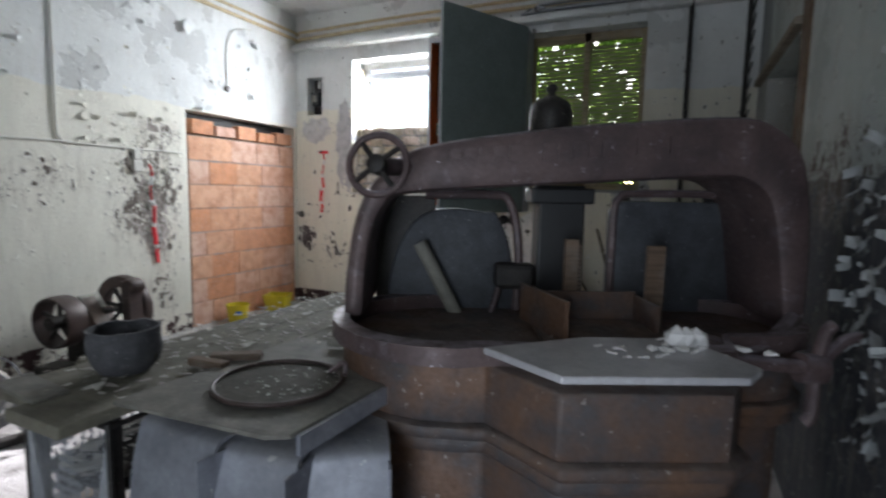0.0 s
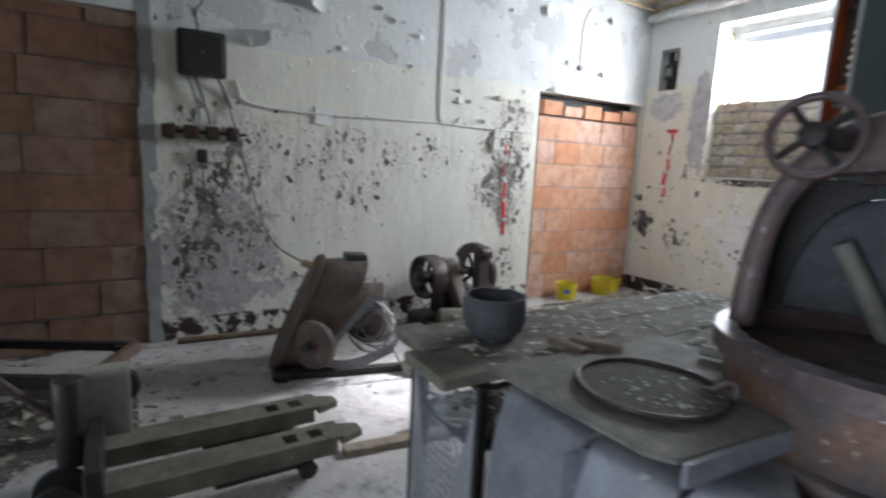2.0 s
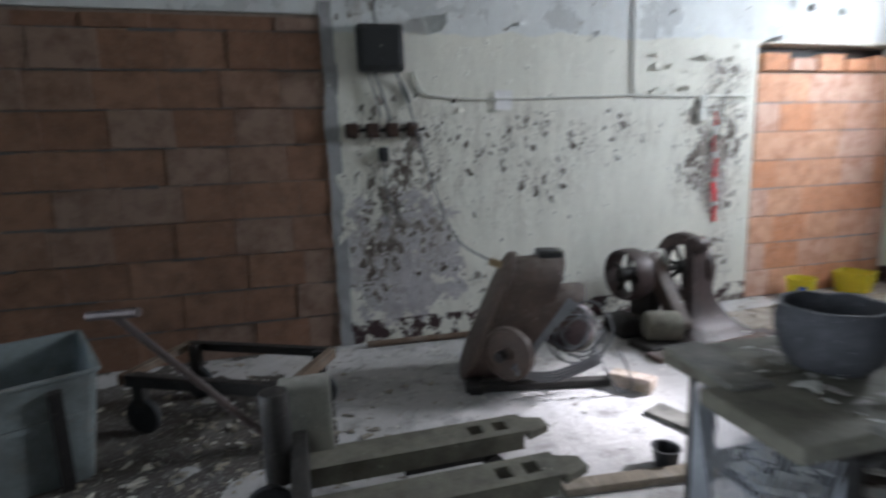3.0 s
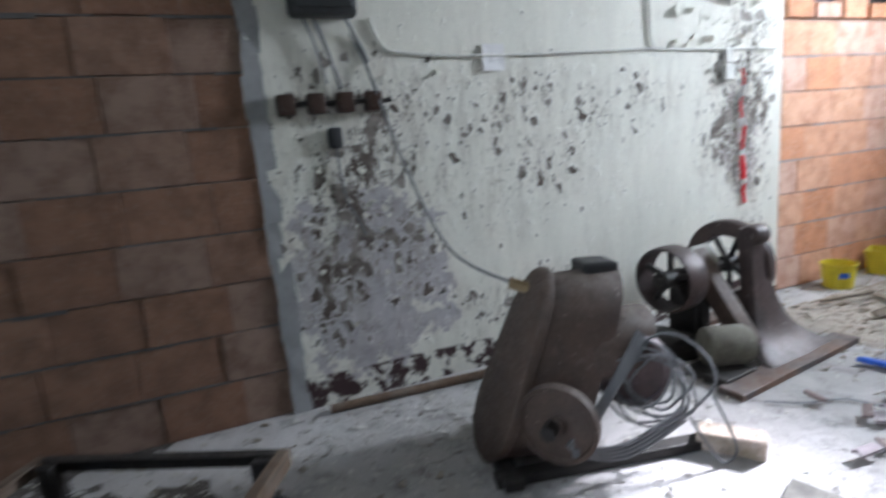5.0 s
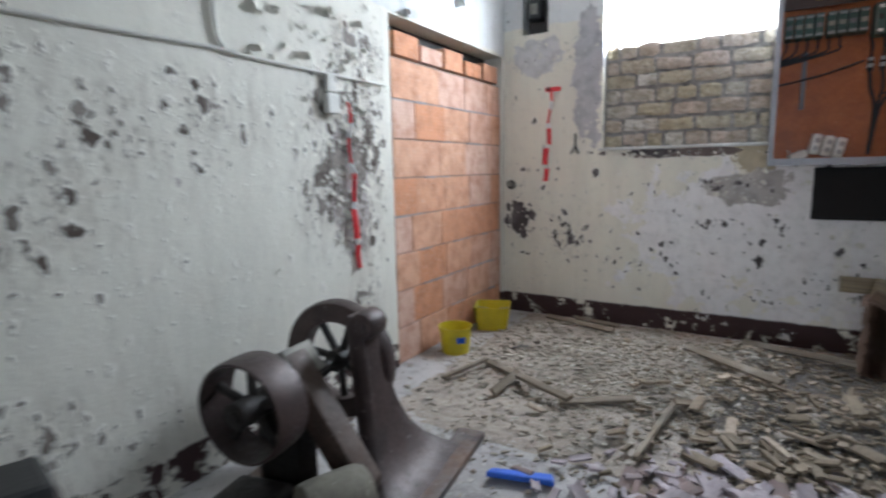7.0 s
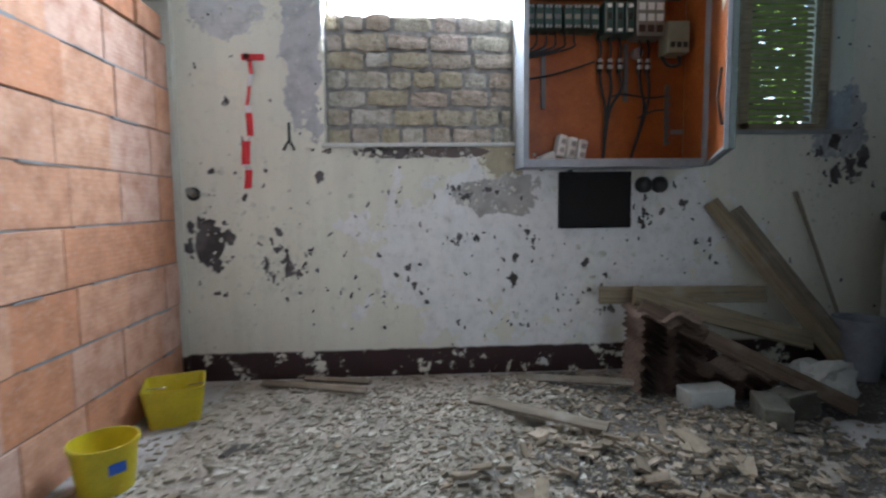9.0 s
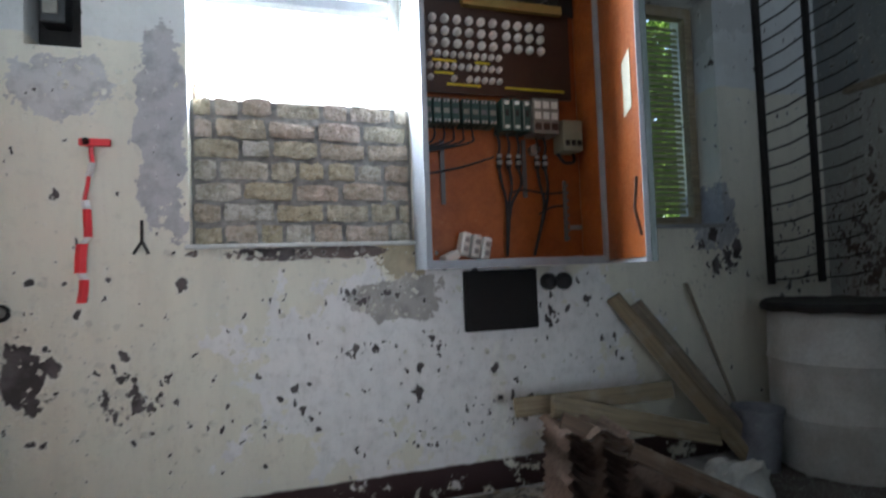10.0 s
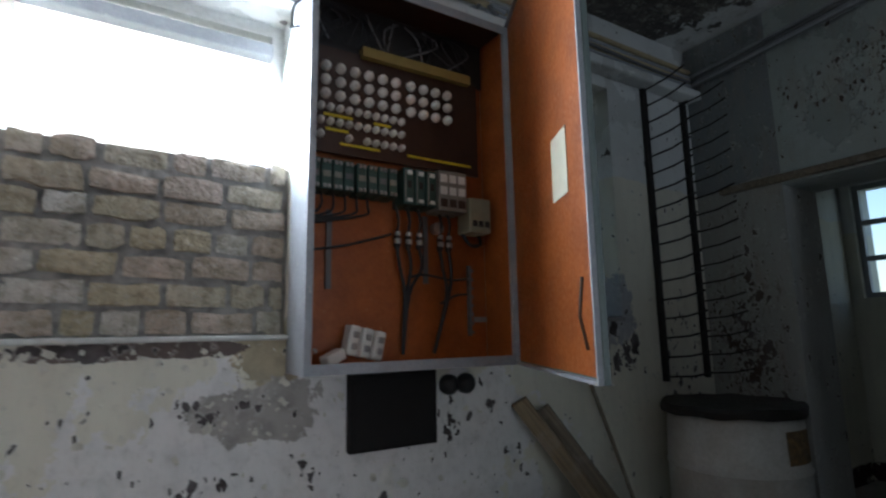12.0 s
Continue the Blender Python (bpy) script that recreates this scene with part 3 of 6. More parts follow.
# unseen walls; far doorway and deep near jambs are added to shape the light
wall_south = wall_pieces("wall_south", [
    (W0, -2.75, SOUTH - 0.4, SOUTH, 0, TOP), (-2.75, -1.75, SOUTH - 0.4, SOUTH, 2.15, TOP), (-1.75, E1, SOUTH - 0.4, SOUTH, 0, TOP), (-1.6, -0.4, -1.9, -1.3, 0, TOP), (-0.4, 0.47, -1.9, -1.3, 2.12, TOP), (0.47, EAST, -1.9, -1.3, 0, TOP), (-1.6, -1.4, SOUTH, -1.9, 0, TOP)], M_SOUTH, "old plaster wall with added unseen doorways")
side = wall_pieces("wall_side_room", [
    (3.0, 3.4, SOUTH, 4.25, 0, TOP), (3.0, 3.4, 4.25, 5.05, 0, 1.67), (3.0, 3.4, 4.25, 5.05, 2.77, TOP), (3.0, 3.4, 5.05, NORTH, 0, TOP),
    (E1, 3.4, 1.0, 1.2, 0, TOP)], M_SOUTH, "dim wall of the room beyond")
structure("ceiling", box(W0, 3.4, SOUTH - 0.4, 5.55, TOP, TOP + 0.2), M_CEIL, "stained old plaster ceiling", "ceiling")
structure("floor", box(W0 , 3.4, SOUTH - 0.4, 5.55, -0.15, 0), M_FLOOR, "dusty concrete floor with fallen plaster", "floor")
ground_bm = bmesh.new()
bmesh.ops.create_grid(ground_bm, x_segments=2, y_segments=2, size=1500, matrix=Matrix.Translation((0, 0, -0.3)))
structure("ground", ground_bm, plain("grassy_ground", (0.07, 0.09, 0.04), 0.9, 0, 0.5, 3), "overgrown ground outside", "ground")

# lintel beam over the opening to the next room, and the door post
structure("lintel_trim", box(EAST - 0.05, EAST + 0.12, 3.2, 4.95, 2.355, 2.40, bevel=0.006), M_WOOD, "peeling timber lintel", "trim")
structure("post_trim", box(EAST - 0.015, EAST + 0.10, 3.02, 3.22, 0, 2.9, bevel=0.01), M_WOODD, "worn brown wooden door post", "trim")

# ---------------------------------------------------------------- window and door fillings
window_1 = tagged(new("window_1"), "bright window opening half bricked up inside", "window", "", "structure")
part("window_sill", jitter(box(-3.58, -2.42, NORTH - 0.03, NORTH + 0.14, 1.396, 1.418, bevel=0.006), 0.006, 9), M_WHITEPL, window_1)
fr = bmesh.new()
box(-3.56, -3.50, 5.40, 5.47, 2.1, 2.97, fr)
box(-2.48, -2.42, 5.40, 5.47, 2.1, 2.97, fr)
box(-3.50, -2.48, 5.40, 5.47, 2.91, 2.97, fr)
part("window_frame", fr, M_WHITEPL, window_1, "weathered white window frame")
part("blind_box", box(-3.50, -2.48, 5.36, 5.44, 2.78, 2.85, bevel=0.008), M_RIM, window_1, "grey roller blind bar")

window_2 = tagged(new("window_2"), "window with closed slatted green shutters", "window", "", "structure")
fr = bmesh.new()
for x in (-1.45, -0.90, -0.36):
    box(x, x + 0.06, 5.34, 5.40, 1.49, 3.05, fr)
box(-1.39, -0.36, 5.34, 5.40, 2.97, 3.05, fr)
box(-1.39, -0.36, 5.34, 5.40, 1.49, 1.56, fr)
part("window_frame", fr, M_YELLOWWOOD, window_2, "yellowed wooden shutter frame")
slat = bmesh.new()
box(-0.24, 0.24, -0.003, 0.003, -0.0165, 0.0165, slat)
slat_mesh = bpy.data.meshes.new("slat")
bmesh.ops.transform(slat, matrix=pose(0, 0, 0, -27), verts=slat.verts)
slat.to_mesh(slat_mesh)
slat.free()
slat_mesh.materials.append(plain("old_green_slat", (0.30, 0.29, 0.17), 0.7))
for x in (-1.145, -0.60):
    for k in range(34):
        s = new("slat", slat_mesh)
        s.parent = window_2
        s.matrix_basis = pose(x, 5.42, 1.60 + 0.040 * k, rng.uniform(-0.6, 0.6))
part("window_sill", box(-1.47, -0.30, NORTH - 0.02, 5.34, 1.465, 1.492), M_CEMENT, window_2)

window_3 = tagged(new("window_3"), "grimy interior window in a wooden frame", "window", "", "structure")
fr = bmesh.new()
for y in (0.75, 1.19, 1.64):
    box(EAST + 0.02, EAST + 0.08, y, y + 0.08, 1.55, 2.75, fr, 0.004)
for z in (1.55, 2.20, 2.67):
    box(EAST + 0.025, EAST + 0.075, 0.83, 1.64, z, z + 0.07, fr)
part("window_frame", fr, M_YELLOWWOOD, window_3, "weathered pale wooden frame")
for y0, y1 in ((0.83, 1.19), (1.27, 1.64)):
    for z0, z1 in ((1.62, 2.20), (2.27, 2.67)):
        part("pane", box(EAST + 0.045, EAST + 0.05, y0, y1, z0, z1), M_GLASS, window_3)
window_4 = tagged(new("window_4"), "small barred window of the next room", "window", "", "structure")
fr = bmesh.new()
for y in (4.25, 4.62, 5.0):
    box(3.05, 3.10, y, y + 0.05, 1.67, 2.77, fr)
for z in (1.67, 2.02, 2.37, 2.72):
    box(3.055, 3.095, 4.30, 5.0, z, z + 0.05, fr)
part("window_frame", fr, M_RIM, window_4)

# clay block filling of the two doorways in the west wall
block_mesh = {}


def block(parent, y0, y1, z0, z1, x, material=None):
    material = material or M_BLOCK
    key = (round(y1 - y0, 2), round(z1 - z0, 2), material.name)
    if key not in block_mesh:
        bm = box(-0.10, 0.0, -(y1 - y0) / 2, (y1 - y0) / 2, -(z1 - z0) / 2, (z1 - z0) / 2, bevel=0.003)
        me = bpy.data.meshes.new("brick")
        bm.to_mesh(me)
        bm.free()
        me.materials.append(material)
        block_mesh[key] = me
    ob = new("brick", block_mesh[key])
    ob.parent = parent
    ob.matrix_basis = pose(x + rng.uniform(-0.006, 0.006), (y0 + y1) / 2, (z0 + z1) / 2, rng.uniform(-0.4, 0.4), 0, rng.uniform(-0.7, 0.7))


def block_wall(parent, y0, y1, z0, ztop, x, material=None, length=0.375, course=0.245):
    z, row = z0, 0
    while z < ztop - 0.03:
        h = min(course, ztop - z)
        y = y0 - (0.5 * length if row % 2 else 0.12)
        while y < y1 - 0.01:
            a, b2 = max(y, y0), min(y + length, y1)
            if b2 - a > 0.04:
                block(parent, a + 0.0015, b2 - 0.0015, z + 0.004, z + h - 0.004, x, material)
            y += length
        z += course
        row += 1


def bed_joints(parent, y0, y1, rows, x, material, seed):
    """Uneven mortar squeezed out along the courses."""
    r = random.Random(seed)
    bm = bmesh.new()
    for k in range(1, rows):
        y = y0
        while y < y1 - 0.05:
            w = min(r.uniform(0.05, 0.30), y1 - y)
            if r.random() < 0.62:
                h = r.uniform(0.003, 0.008) + (0.006 if r.random() < 0.15 else 0.0)
                z = 0.245 * k + r.uniform(-0.002, 0.002)
                box(x - 0.02, x + r.uniform(0.001, 0.006), y, y + w, z - h, z + h * 0.6, bm)
            y += w
    part("joint_mortar", jitter(bm, 0.004, 25, seed), material, parent, "squeezed grey mortar in the bed joints")


door_1 = tagged(new("door_1"), "doorway walled up with orange clay blocks", "doorway", "", "structure")
part("mortar", box(WEST - 0.16, WEST - 0.028, 3.52, 5.11, 0, 1.965), M_MORTAR, door_1)
# black sheet paints the unlit hollow behind the blocks
part("void_sheet", box(WEST - 0.2, WEST - 0.17, 3.52, 5.11, 0, 2.2), M_BLACK, door_1, "black sheet for the dark gap behind")
block_wall(door_1, 3.55, 5.10, 0.0, 1.97, WEST - 0.02)
for k in range(5):
    block(door_1, 3.62 + 0.30 * k, 3.88 + 0.30 * k, 1.985, 2.10 + rng.uniform(-0.02, 0.03), WEST - 0.03)
bed_joints(door_1, 3.55, 5.10, 8, WEST - 0.02, M_CEMENT, 5)
door_2 = tagged(new("door_2"), "wide gateway walled up with brown clay blocks", "doorway", "", "structure")
part("mortar", box(WEST - 0.16, WEST - 0.022, -2.4, -0.02, 0, 2.32), M_MORTAR, door_2)
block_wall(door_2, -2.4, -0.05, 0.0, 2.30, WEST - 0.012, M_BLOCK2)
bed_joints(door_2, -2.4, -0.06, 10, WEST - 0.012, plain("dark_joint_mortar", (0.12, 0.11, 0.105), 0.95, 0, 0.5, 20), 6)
cem = bmesh.new()
for k in range(24):
    z = k * 0.1
    w = 0.025 + 0.05 * noise.noise(Vector((0, 0, z * 3)))
    box(WEST - 0.004, WEST + 0.005, -0.03 - w, 0.035 + 0.03 * noise.noise(Vector((3, 1, z * 4))), z, z + 0.1, cem)
part("cement_joint", jitter(cem, 0.016, 7), M_CEMENT, door_2, "rough grey cement strip along the edge")

# old bricks that half fill the window
brick_fill = tagged(new("brick_filling"), "half-height wall of old yellow bricks in the window", "brick wall", "", "structure")
mortar_bm = bmesh.new()
bmesh.ops.create_grid(mortar_bm, x_segments=90, y_segments=60, size=1, matrix=pose(-2.99, 5.240, 1.795, 90) @ Matrix.Diagonal((0.57, 0.38, 1, 1)))
for v in mortar_bm.verts:
    v.co.y += 0.010 * noise.noise(v.co * 9) + 0.008 * noise.noise(v.co * 26)
part("mortar_face", mortar_bm, M_MORTAR2, brick_fill, "crumbling uneven grey mortar")
part("mortar", box(-3.56, -2.42, 5.262, 5.38, 1.415, 2.17), M_MORTAR2, brick_fill)
brick_meshes = []
for v in range(9):
    bm = box(-0.5, 0.5, -0.06, 0.06, -0.5, 0.5)
    bmesh.ops.subdivide_edges(bm, edges=bm.edges[:], cuts=3, use_grid_fill=True)
    for w in bm.verts:
        q2 = Vector((w.co.x * 4, w.co.y * 5, w.co.z * 3)) + Vector((v * 5.1, v, 0))
        side_x, side_z = abs(w.co.x) > 0.49, abs(w.co.z) > 0.49
        if side_x and side_z:
            w.co.x *= 0.975 - 0.03 * abs(noise.noise(q2))
            w.co.z *= 0.93
        if side_x:
            w.co.x += 0.055 * noise.noise(q2 * 1.3)
        if side_z:
            w.co.z += 0.17 * noise.noise(q2 * 1.1 + Vector((9, 0, 0)))
        if w.co.y < 0:
            w.co.y += 0.005 * noise.noise(q2 * 0.7 + Vector((0, 7, 0))) + (0.004 if side_x or side_z else 0.0)
    me = bpy.data.meshes.new("brick")
    bm.to_mesh(me)
    bm.free()
    me.materials.append(M_BRICK)
    brick_meshes.append(me)
for row in range(7):
    z = 1.420 + 0.111 * row
    x = -3.56 - rng.choice((0.02, 0.14, 0.08)) * (row % 2) - rng.uniform(0.0, 0.03)
    while x < -2.42:
        w = rng.choice((0.25, 0.26, 0.24, 0.25, 0.15)) if row % 3 else rng.choice((0.25, 0.13, 0.15, 0.14, 0.17))
        a, b2 = max(x, -3.555), min(x + w, -2.425)
        if b2 - a > 0.05:
            ob = new("brick", rng.choice(brick_meshes))
            ob.parent = brick_fill
            ob.matrix_basis = pose((a + b2) / 2, 5.284 + rng.uniform(-0.014, 0.008), z + 0.052 + rng.uniform(-0.005, 0.005), 0, rng.uniform(-1.6, 1.6), rng.uniform(-1.5, 1.5)) @ Matrix.Diagonal((b2 - a - rng.uniform(0.014, 0.034), 1, 0.090 + rng.uniform(-0.010, 0.006), 1))
        x += w
# left reveal of old brick
for k in range(16):
    ob = new("brick", rng.choice(brick_meshes))
    ob.parent = brick_fill
    ob.matrix_basis = pose(-3.555, 5.40, 1.47 + 0.093 * k, 0, 0, 90) @ Matrix.Diagonal((0.2, 0.25, 0.08, 1))

# trees outside the shutters
leaf_bm = bmesh.new()
lr = random.Random(3)
for k in range(24000):
    c = Vector((lr.uniform(-2.0, 3.2), lr.uniform(6.5, 7.6), lr.uniform(0.0, 4.4)))
    if noise.noise(c * 1.6) < -0.55:
        continue
    a = Euler((lr.uniform(0, 6), lr.uniform(0, 6), lr.uniform(0, 6))).to_matrix() * 0.12
    leaf_bm.faces.new([leaf_bm.verts.new(c + a @ Vector(p)) for p in ((-0.5, 0, 0), (0, -0.35, 0.05), (0.6, 0, 0), (0, 0.35, 0.05))])
hedge = tagged(new("hedge"), "dense green shrubs outside the shuttered window", "shrub")
part("foliage", leaf_bm, leaf_mat("green_leaves", (0.10, 0.16, 0.035), (0.06, 0.11, 0.025), (0.16, 0.20, 0.05)), hedge)
part("trunk", tube([(0.3, 7.2, -0.3), (0.4, 7.1, 1.5), (0.1, 7.0, 4.0)], 0.08), M_WOODD, hedge)

# pipes under the ceiling and conduits
for k, (z, d, r) in enumerate(((3.28, 0.06, 0.022), (3.36, 0.06, 0.018))):
    structure("trim_pipe_west", tube([(WEST + d, -3.1, z + 0.02), (WEST + d, 1.5, z), (WEST + d, NORTH - d - 0.05, z - 0.02), (WEST + d + 0.05, NORTH - d, z - 0.02), (-2.6, NORTH - d, z + 0.01), (EAST - 0.05, NORTH - d, z)], r, smooth_steps=4), M_PIPE, "cream painted pipe under the ceiling", "pipe")
structure("trim_cornice", box(WEST + 0.01, EAST - 0.01, NORTH - 0.13, NORTH - 0.003, 3.12, 3.19, bevel=0.02), M_SOUTH, "plaster ledge high on the wall", "ledge")
bundle = thing("cable_bundle", pose(-2.5, NORTH, 3.0), "grey cables rising from the switch cabinet", "cables")
for k in range(16):
    x = 0.05 * k + rng.uniform(-0.01, 0.01)
    part("cable", tube([(x, -0.03, 0.02), (x, -0.07, 0.08), (x + rng.uniform(-0.03, 0.03), -0.10, 0.24)], 0.011, None, 6, 3), M_RIM, bundle, "", True)
# cables along the top of the north wall, turning into the corner
cable_run = thing("cable_run", pose(0, 0, 0), "grey cables running under the ceiling into the corner", "cables")
for k in range(6):
    z, d = 3.235 + 0.034 * (k % 3), 0.045 + 0.030 * (k // 3)
    part("cable", tube([(-1.55 + 0.06 * k, NORTH - d - 0.03, z - 0.06), (-1.3, NORTH - d, z + 0.012 * math.sin(k * 2.1)), (-0.6, NORTH - d, z - 0.012 * math.sin(k)), (EAST - d - 0.10, NORTH - d, z), (EAST - d, NORTH - d - 0.10, z + 0.01), (EAST - d, 4.3, z + 0.05), (EAST - d, 3.0, z + 0.12 + 0.01 * k)], 0.0125, None, 7, 4), M_RIM if k % 2 else M_CABLE, cable_run, "", True)
bm = tube([(WEST + 0.012, 2.34, TOP), (WEST + 0.012, 2.33, 2.2), (WEST + 0.012, 2.33, 1.88), (WEST + 0.012, 2.36, 1.80), (WEST + 0.012, 2.46, 1.775), (WEST + 0.012, 3.45, 1.77)], 0.0085, smooth_steps=4)
tube([(WEST + 0.012, 2.42, 1.785), (WEST + 0.012, 1.25, 1.76), (WEST + 0.012, 0.75, 1.78), (WEST + 0.012, 0.62, 1.82), (WEST + 0.012, 0.57, 1.95)], 0.0085, bm, smooth_steps=4)
conduit = tagged(mesh_ob("conduit", bm, M_CONDUIT, None, "", True), "painted surface conduit with a bend on the wall", "conduit")

# ---------------------------------------------------------------- the big cast-iron machine
def bevelled(bm, offset=0.012, limit=0.5):
    edges = [e for e in bm.edges if len(e.link_faces) == 2 and e.calc_face_angle(0) > limit]
    bmesh.ops.bevel(bm, geom=edges, offset=offset, segments=2, affect="EDGES", profile=0.5, clamp_overlap=True)
    return bm


def band(outer, inner, h, m):
    """An open arch: the strip between two equal chains, raised by h."""
    bm = bmesh.new()
    ol, oh, il, ih = ([bm.verts.new(m @ Vector((x, y, z))) for x, y in o] for o, z in ((outer, 0), (outer, h), (inner, 0), (inner, h)))
    for k in range(len(outer) - 1):
        for q in ((ol[k], ol[k + 1], oh[k + 1], oh[k]), (il[k + 1], il[k], ih[k], ih[k + 1]), (oh[k], oh[k + 1], ih[k + 1], ih[k]), (ol[k + 1], ol[k], il[k], il[k + 1])):
            bm.faces.new(q)
    for k in (0, -1):
        bm.faces.new((ol[k], oh[k], ih[k], il[k]))
    bmesh.ops.recalc_face_normals(bm, faces=bm.faces)
    return bm


def chain(points, steps=4):
    """A smooth flat curve through points."""
    pts = [Vector((*p, 0)) for p in points]
    out = []
    for i in range(len(pts) - 1):
        p0, p1, p2, p3 = pts[max(i - 1, 0)], pts[i], pts[i + 1], pts[min(i + 2, len(pts) - 1)]
        for k in range(steps):
            u = k / steps
            v = 0.5 * (2 * p1 + (p2 - p0) * u + (2 * p0 - 5 * p1 + 4 * p2 - p3) * u * u + (3 * p1 - p0 - 3 * p2 + p3) * u ** 3)
            out.append((v.x, v.y))
    return out + [(pts[-1].x, pts[-1].y)]


UPRIGHT = pose(0, 0, 0, 90)  # local x, y to x, z; the height goes to -y


def plan_outline(grow=0.0, bulge=True):
    """The machine's rounded plan, seen from above."""
    left = [(0.33 - (0.39 + grow) * math.sin(radians(a)), 0.02 + (0.39 + grow) * -math.cos(radians(a)) * 1.0) for a in range(0, 181, 15)]
    front = [(0.41, -0.37 - grow), (0.57, -0.58 - grow), (0.99, -0.57 - grow), (1.06 + grow, -0.51 - grow), (1.08 + grow, -0.36 - grow)] if bulge else [(0.6, -0.37 - grow), (1.1, -0.37 - grow)]
    right = [(1.14 + grow, -0.20 - grow)] + [(1.33 + (0.21 + grow) * math.cos(radians(a)), 0.12 + (0.30 + grow) * math.sin(radians(a))) for a in range(-85, 91, 25)]
    return (front + right + left[::-1])


machine = thing("cast_iron_machine", pose(-0.90, 1.30, 0, 0, 0, 25), "large rusty brown cast-iron machine with arched frame", "machine")
part("pedestal", bevelled(prism(plan_outline(-0.05), 0.705, pose(0, 0, 0)), 0.015, 0.9), M_IRONLOW, machine, "", True)
part("belly", bevelled(prism(plan_outline(-0.015), 0.175, pose(0, 0, 0.79)), 0.01, 0.9), M_IRONLOW, machine, "rust-brown lower casting", True)
part("moulding", bevelled(prism(plan_outline(0.012), 0.040, pose(0, 0, 0.750)), 0.014, 0.5), M_IRONLOW, machine, "", True)
part("moulding", bevelled(prism(plan_outline(-0.008), 0.045, pose(0, 0, 0.705)), 0.012, 0.5), M_IRONLOW, machine, "", True)
rim_out = [(0.41, -0.37), (0.57, -0.385), (1.0, -0.385), (1.08, -0.38), (1.1, -0.37)] + plan_outline(0.02)[5:]
rim_in = [(0.33 + (x - 0.33) * 0.86 if x < 0.33 else (1.2 + (x - 1.2) * 0.86 if x > 1.2 else x), y * 0.82) for x, y in rim_out]
part("rim", bevelled(ring_prism(rim_out, rim_in, 0.055, pose(0, 0, 0.963)), 0.012, 0.6), M_IRON, machine, "dusty rounded rim", True)
part("work_table", bevelled(prism([(0.40, -0.39), (0.56, -0.61), (1.0, -0.60), (1.07, -0.53), (1.0, -0.27), (0.7, -0.27)], 0.02, pose(0, 0, 1.004)), 0.005, 0.5), M_GREYTABLE, machine, "pale worn steel work table")
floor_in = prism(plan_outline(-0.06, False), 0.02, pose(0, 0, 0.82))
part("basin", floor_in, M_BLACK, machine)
# slightly larger black plate paints the shadow line round the hatch
part("hatch_gap", prism([(x, z) for x, z in round_rect(0.60, 1.02, 0.03, 0.655, 0.07, 5)], 0.01, pose(0, -0.527, 0, 90)), M_BLACK, machine)
part("hatch", bevelled(prism([(x, z) for x, z in round_rect(0.615, 1.005, 0.04, 0.64, 0.06, 5)], 0.012, pose(0, -0.532, 0, 90)), 0.004, 0.7), M_IRONLOW, machine, "rust-brown access hatch")
outer = chain([(-0.05, 1.0), (-0.035, 1.2), (0.0, 1.37), (0.07, 1.49), (0.21, 1.585), (0.6, 1.65), (0.95, 1.685), (1.27, 1.705), (1.40, 1.675), (1.49, 1.59), (1.53, 1.45), (1.55, 1.2), (1.55, 1.0)])
inner = chain([(0.02, 1.0), (0.03, 1.18), (0.05, 1.30), (0.09, 1.385), (0.17, 1.43), (0.6, 1.465), (0.95, 1.487), (1.24, 1.505), (1.33, 1.485), (1.39, 1.43), (1.42, 1.33), (1.45, 1.15), (1.47, 1.0)])
part("arch", bevelled(band(outer, inner, 0.40, pose(0, 0.40, 0, 90)), 0.025, 0.9), M_IRON, machine, "purplish brown arched overhead frame", True)
u = 0.31
for k in range(15):
    w = rng.choice((0.034, 0.042, 0.036))
    if k not in (5, 11):
        z = 1.525 + 0.075 * (u - 0.31)
        letter = box(u, u + w * 0.25, -0.009, 0.006, z, z + 0.055)
        box(u + w * 0.25, u + w, -0.009, 0.006, z + rng.choice((0.0, 0.022)), z + rng.choice((0.055, 0.033)), letter)
        part("raised_bar", letter, M_IRON, machine)
    u += w + 0.014
